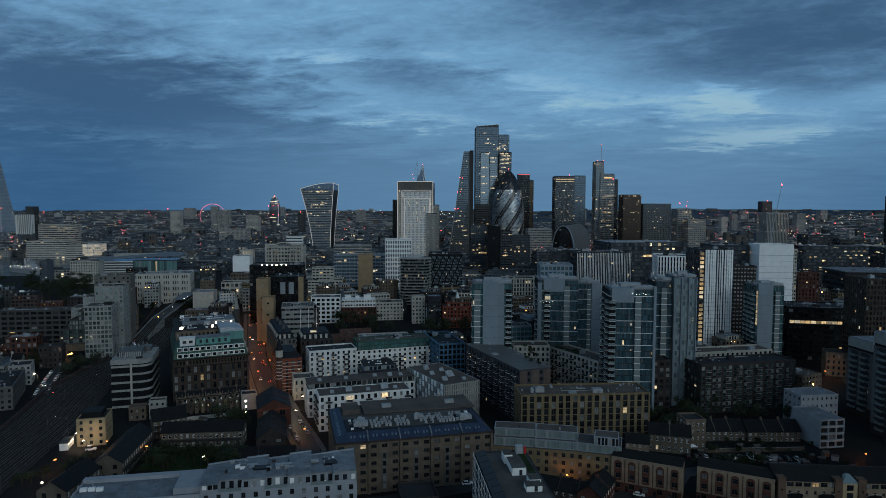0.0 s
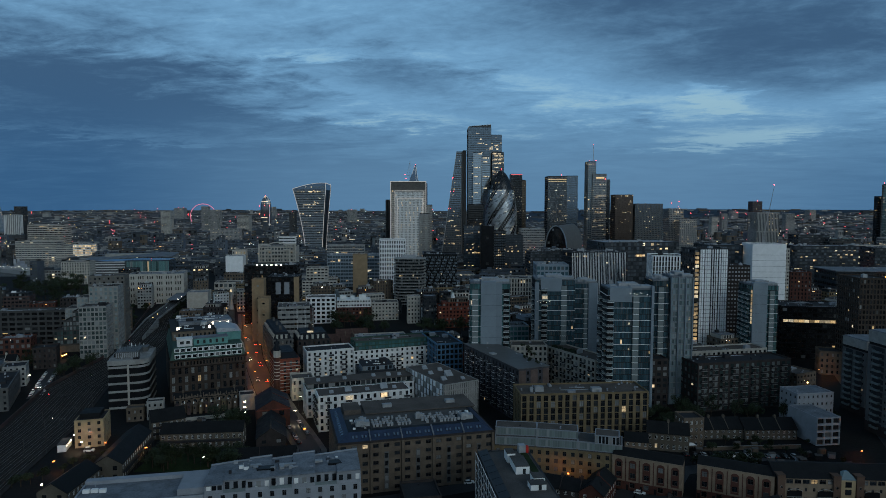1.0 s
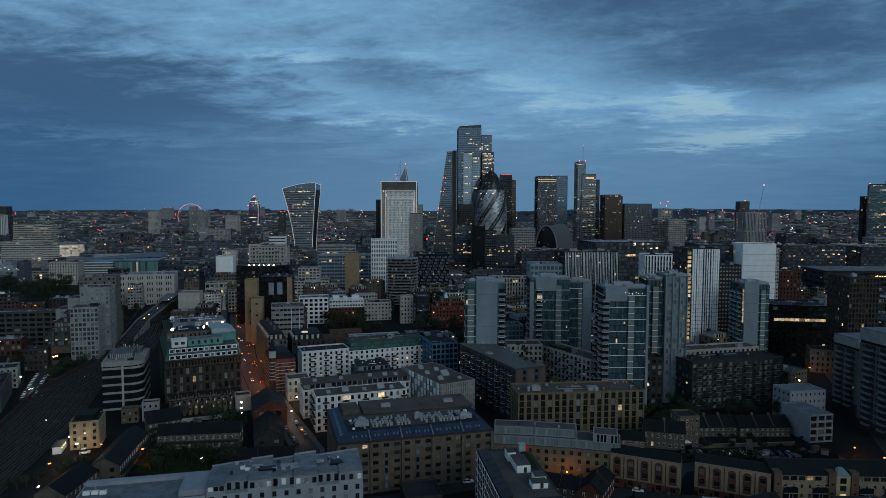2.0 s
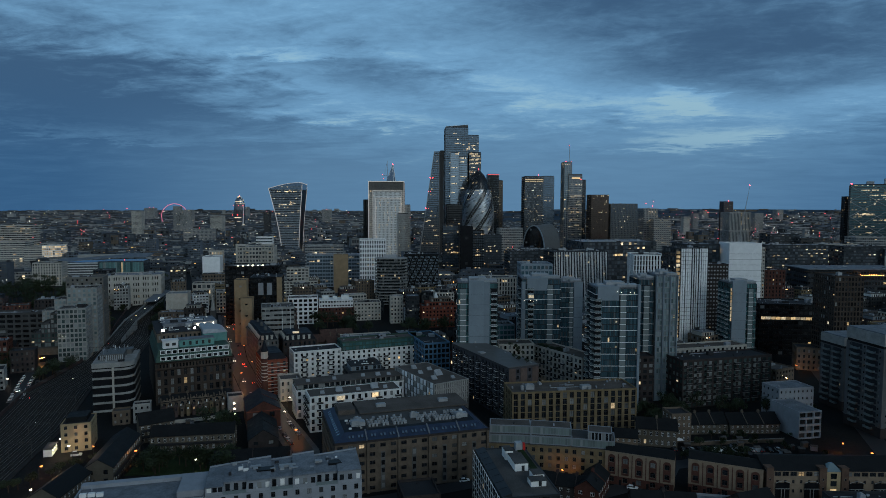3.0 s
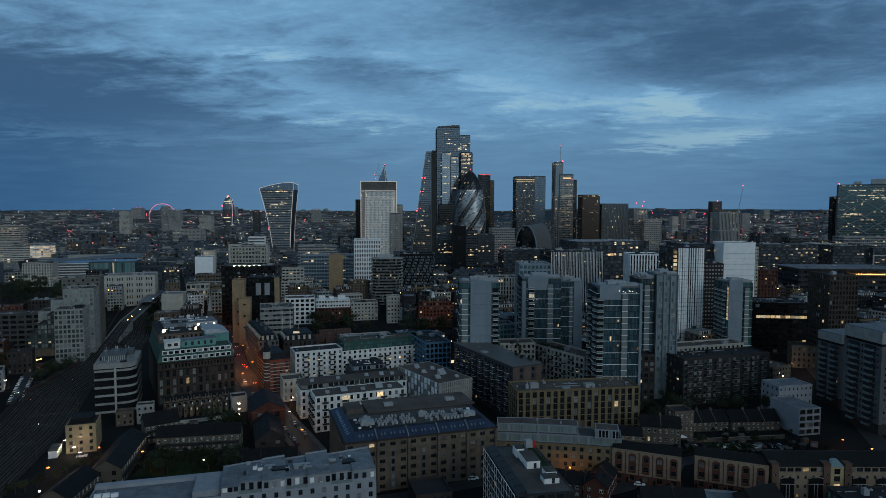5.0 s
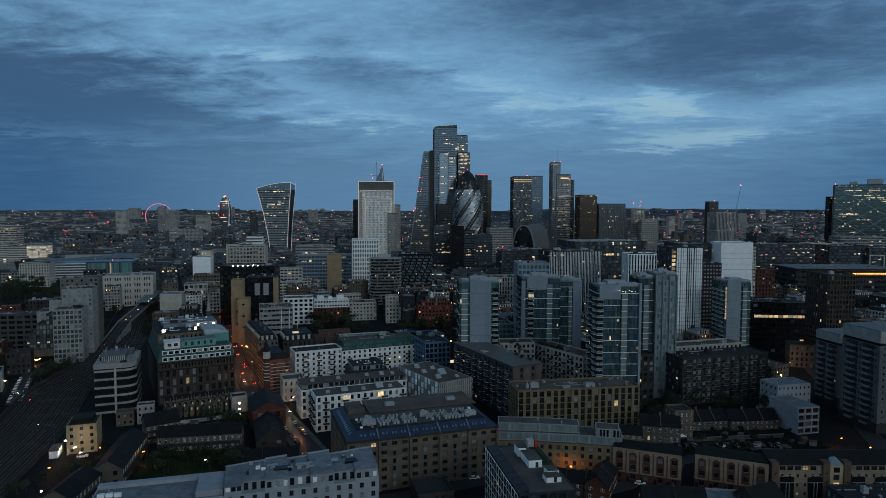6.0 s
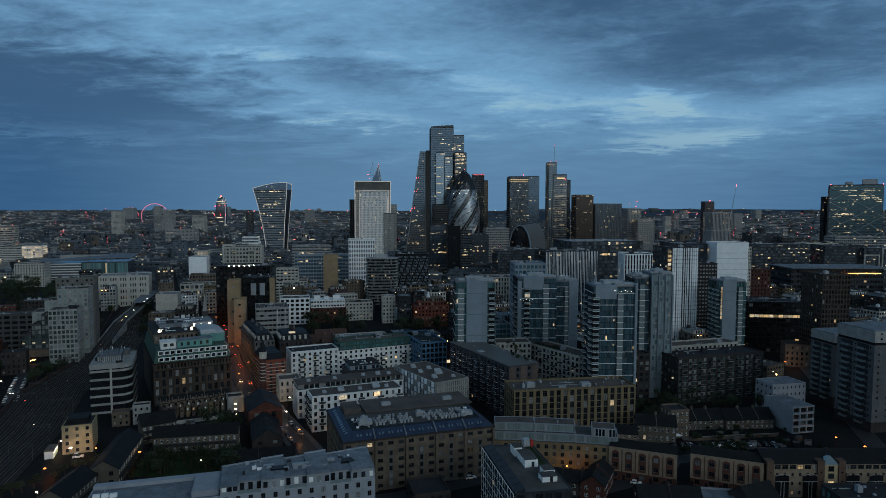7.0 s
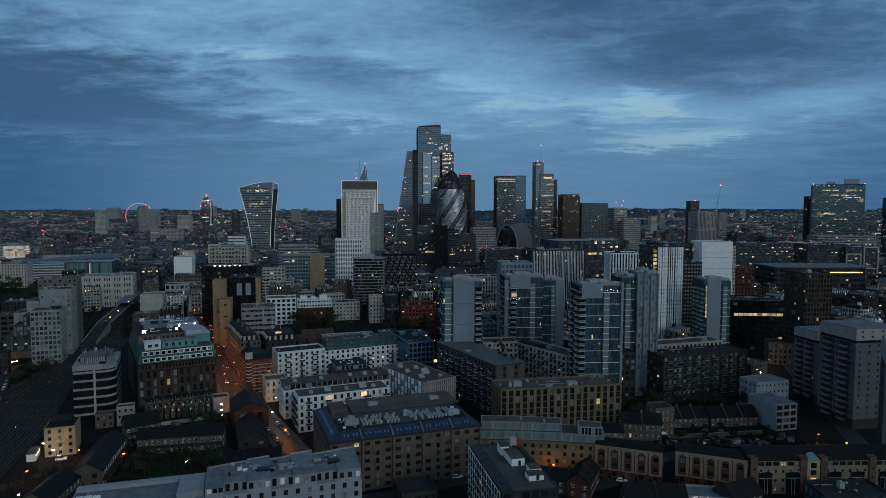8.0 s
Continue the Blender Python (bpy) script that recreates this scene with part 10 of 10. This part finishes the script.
s = 8.0
side = 1
while along(HIGH_ROAD, s):
    x, y, a = along(HIGH_ROAD, s)
    o = 6.2 * side
    street_lamp(x - math.sin(radians(a)) * o, y + math.cos(radians(a)) * o, a - 90 * side, 2600, 8.0, "sodium", s < 330)
    s += 27
    side = -side
for x, y, g in ((-98, 404, "sodium"), (-78.5, 351, "white"), (-64, 300, "sodium"), (-56, 262, "sodium"), (180, 269, "sodium"), (187, 259, "sodium"),
                (247, 409, "sodium"), (49, 248.5, "sodium"), (-101, 264, "dim"), (-159, 283, "white"), (-169.6, 292, "white"), (-160.4, 259.6, "sodium"), (-127.7, 276.5, "sodium"), (-150, 283, "sodium"), (92, 209, "white"), (-88, 356, "white"), (-74, 326, "white"), (-152, 240, "white"), (-253, 398, "white")):
    if g == "dim":
        street_lamp(x, y, 40, 90, 5.0, "white", True)
        continue
    street_lamp(x, y, rnd.uniform(0, 360), 1300 if x < -155 and y > 280 else 420 if y < 290 and x < -120 else 1900 if x > 240 else 420 if x < -240 else 600 if y > 355 and x < -70 else 1000, 5.0, g, True)


for k in range(10):
    x, y = -80 + k * 6.4, 786 + rnd.uniform(-8, 8)
    ob = thing("street_lamp", "bright white street lamp on a dark pole", "street lamp", x, y, 0.05, 0, "street lamps")
    g = Geo()
    g.beam((0, 0, 0), (0, 0, 13), 0.12, 0, 6)
    part("pole", g, M["dark_steel"], ob)
    g = Geo()
    g.ball(0, -0.3, 13.2, 0.75)
    part("head", g, L["white"], ob, "glowing lamp head")


def car_kind(paint, name, van=False):
    """A parked car: body, glazed cabin, wheels, lamps."""
    ob = thing("car", name, "car", 0, 0, 0, 0, "cars")
    body, cabin = Geo(), Geo()
    hb = 1.0 if van else 0.75
    body.box(-2.1, -0.88, 0.3, 2.1, 0.88, hb)
    body.loft([(-2.1, -0.88, hb), (2.1, -0.88, hb), (2.1, 0.88, hb), (-2.1, 0.88, hb)], [(-2.0, -0.8, hb + 0.15), (2.0, -0.8, hb + 0.1), (2.0, 0.8, hb + 0.1), (-2.0, 0.8, hb + 0.15)])
    cabin.loft([(-1.9, -0.8, hb + 0.14), (1.0, -0.8, hb + 0.1), (1.0, 0.8, hb + 0.1), (-1.9, 0.8, hb + 0.14)],
               [(-1.5 if not van else -1.9, -0.66, hb + 0.62 + 0.5 * van), (0.3, -0.66, hb + 0.62 + 0.5 * van), (0.3, 0.66, hb + 0.62 + 0.5 * van), (-1.5 if not van else -1.9, 0.66, hb + 0.62 + 0.5 * van)])
    part("body", body, paint, ob)
    part("cabin", cabin, G["black"], ob, "dark glazed cabin")
    g = Geo()
    g.box(-1.45, -0.64, hb + 0.62 + 0.5 * van, 0.25, 0.64, hb + 0.68 + 0.5 * van)
    part("roof", g, paint, ob)
    for x in (-1.3, 1.3):
        for y in (-0.86, 0.86):
            g = Geo()
            ring = [(x + 0.32 * math.cos(k * math.pi / 5), 0.32 + 0.32 * math.sin(k * math.pi / 5)) for k in range(10)]
            g.loft([(a, y - 0.1, b) for a, b in ring], [(a, y + 0.1, b) for a, b in ring], 0, True, True)
            part("wheel", g, M["rubber"], ob)
    return ob


def with_lamps(ob, on_head, on_tail):
    for y in (-0.65, 0.65):
        g = Geo()
        g.box(2.08, y - 0.18, 0.55, 2.16, y + 0.18, 0.75)
        part("headlight", g, L["head"] if on_head else M["white_paint"], ob)
        g = Geo()
        g.box(-2.16, y - 0.2, 0.55, -2.08, y + 0.2, 0.78)
        part("tail_light", g, L["tail"] if on_tail else M["red_paint"], ob)
    return ob


def drive(ob, line, s, off, back=False):
    x, y, a = along(line, s)
    ob.matrix_basis = pose(x - math.sin(radians(a)) * off, y + math.cos(radians(a)) * off, 0.07, 0, 0, a + (180 if back else 0))
    return ob


white = with_lamps(car_kind(M["white_paint"], "parked white car at the kerb"), False, False)
black = with_lamps(car_kind(M["black_paint"], "parked black car at the kerb"), False, False)
silver = with_lamps(car_kind(M["silver_paint"], "parked silver car at the kerb"), False, False)
van = with_lamps(car_kind(M["white_paint"], "parked white van beside the cream house", True), False, False)
red_tail = with_lamps(car_kind(M["black_paint"], "dark car with red tail lights on"), False, True)
headlit = with_lamps(car_kind(M["silver_paint"], "silver car with headlights on"), True, False)
parked = (white, black, silver)
van.matrix_basis = pose(-158, 284.5, 0.05, 0, 0, 12)
drive(white, SIDE_STREET, 30, 3.2), drive(black, SIDE_STREET, 36, 3.2), drive(silver, SIDE_STREET, 43, -3.2)
drive(red_tail, HIGH_ROAD, 30, -2.5), drive(headlit, HIGH_ROAD, 72, 2.6, True)
for k in range(26):
    if rnd.random() < 0.55:
        continue
    ob = parked[rnd.choice((0, 1, 1, 2))]
    hit = along(SIDE_STREET, 48 + (k // 2) * 5.6)
    if hit:
        drive(copy_thing(ob, ob.matrix_basis), SIDE_STREET, 48 + (k // 2) * 5.6, 3.2 if k % 2 else -3.2, k % 3 == 0)
for s in (66, 110, 118, 150, 180, 205, 222, 255, 276):
    drive(copy_thing(red_tail, red_tail.matrix_basis), HIGH_ROAD, s, -2.2 - (s % 3) * 0.4)
for s in (40, 130, 200, 262, 300):
    drive(copy_thing(headlit, headlit.matrix_basis), HIGH_ROAD, s, 2.6, True)
for x, y, a in ((10, 250, 12), (75, 240, -25), (86, 236, -27), (60, 246, -20)):
    copy_thing(white if x in (10, 75) else black, pose(x, y, 0.07, 0, 0, a))
for k in range(13):
    copy_thing(parked[rnd.choice((0, 1, 1, 1, 2))], pose(108 + k * 3.9, 279 - 0.25 * k + rnd.uniform(-0.6, 0.6), 0.05, 0, 0, rnd.choice((84, 90, 268))))
for k in range(16):
    ob = parked[rnd.choice((0, 0, 1, 2))]
    drive(copy_thing(ob, ob.matrix_basis), WEST_ROAD, 6 + (k // 2) * 7.4, 2.8 if k % 2 else -2.8, k % 3 == 0)
drive(copy_thing(headlit, headlit.matrix_basis), WEST_ROAD, 24, 0.8, True)
copy_thing(headlit, pose(91, 247, 0.07, 0, 0, -120))
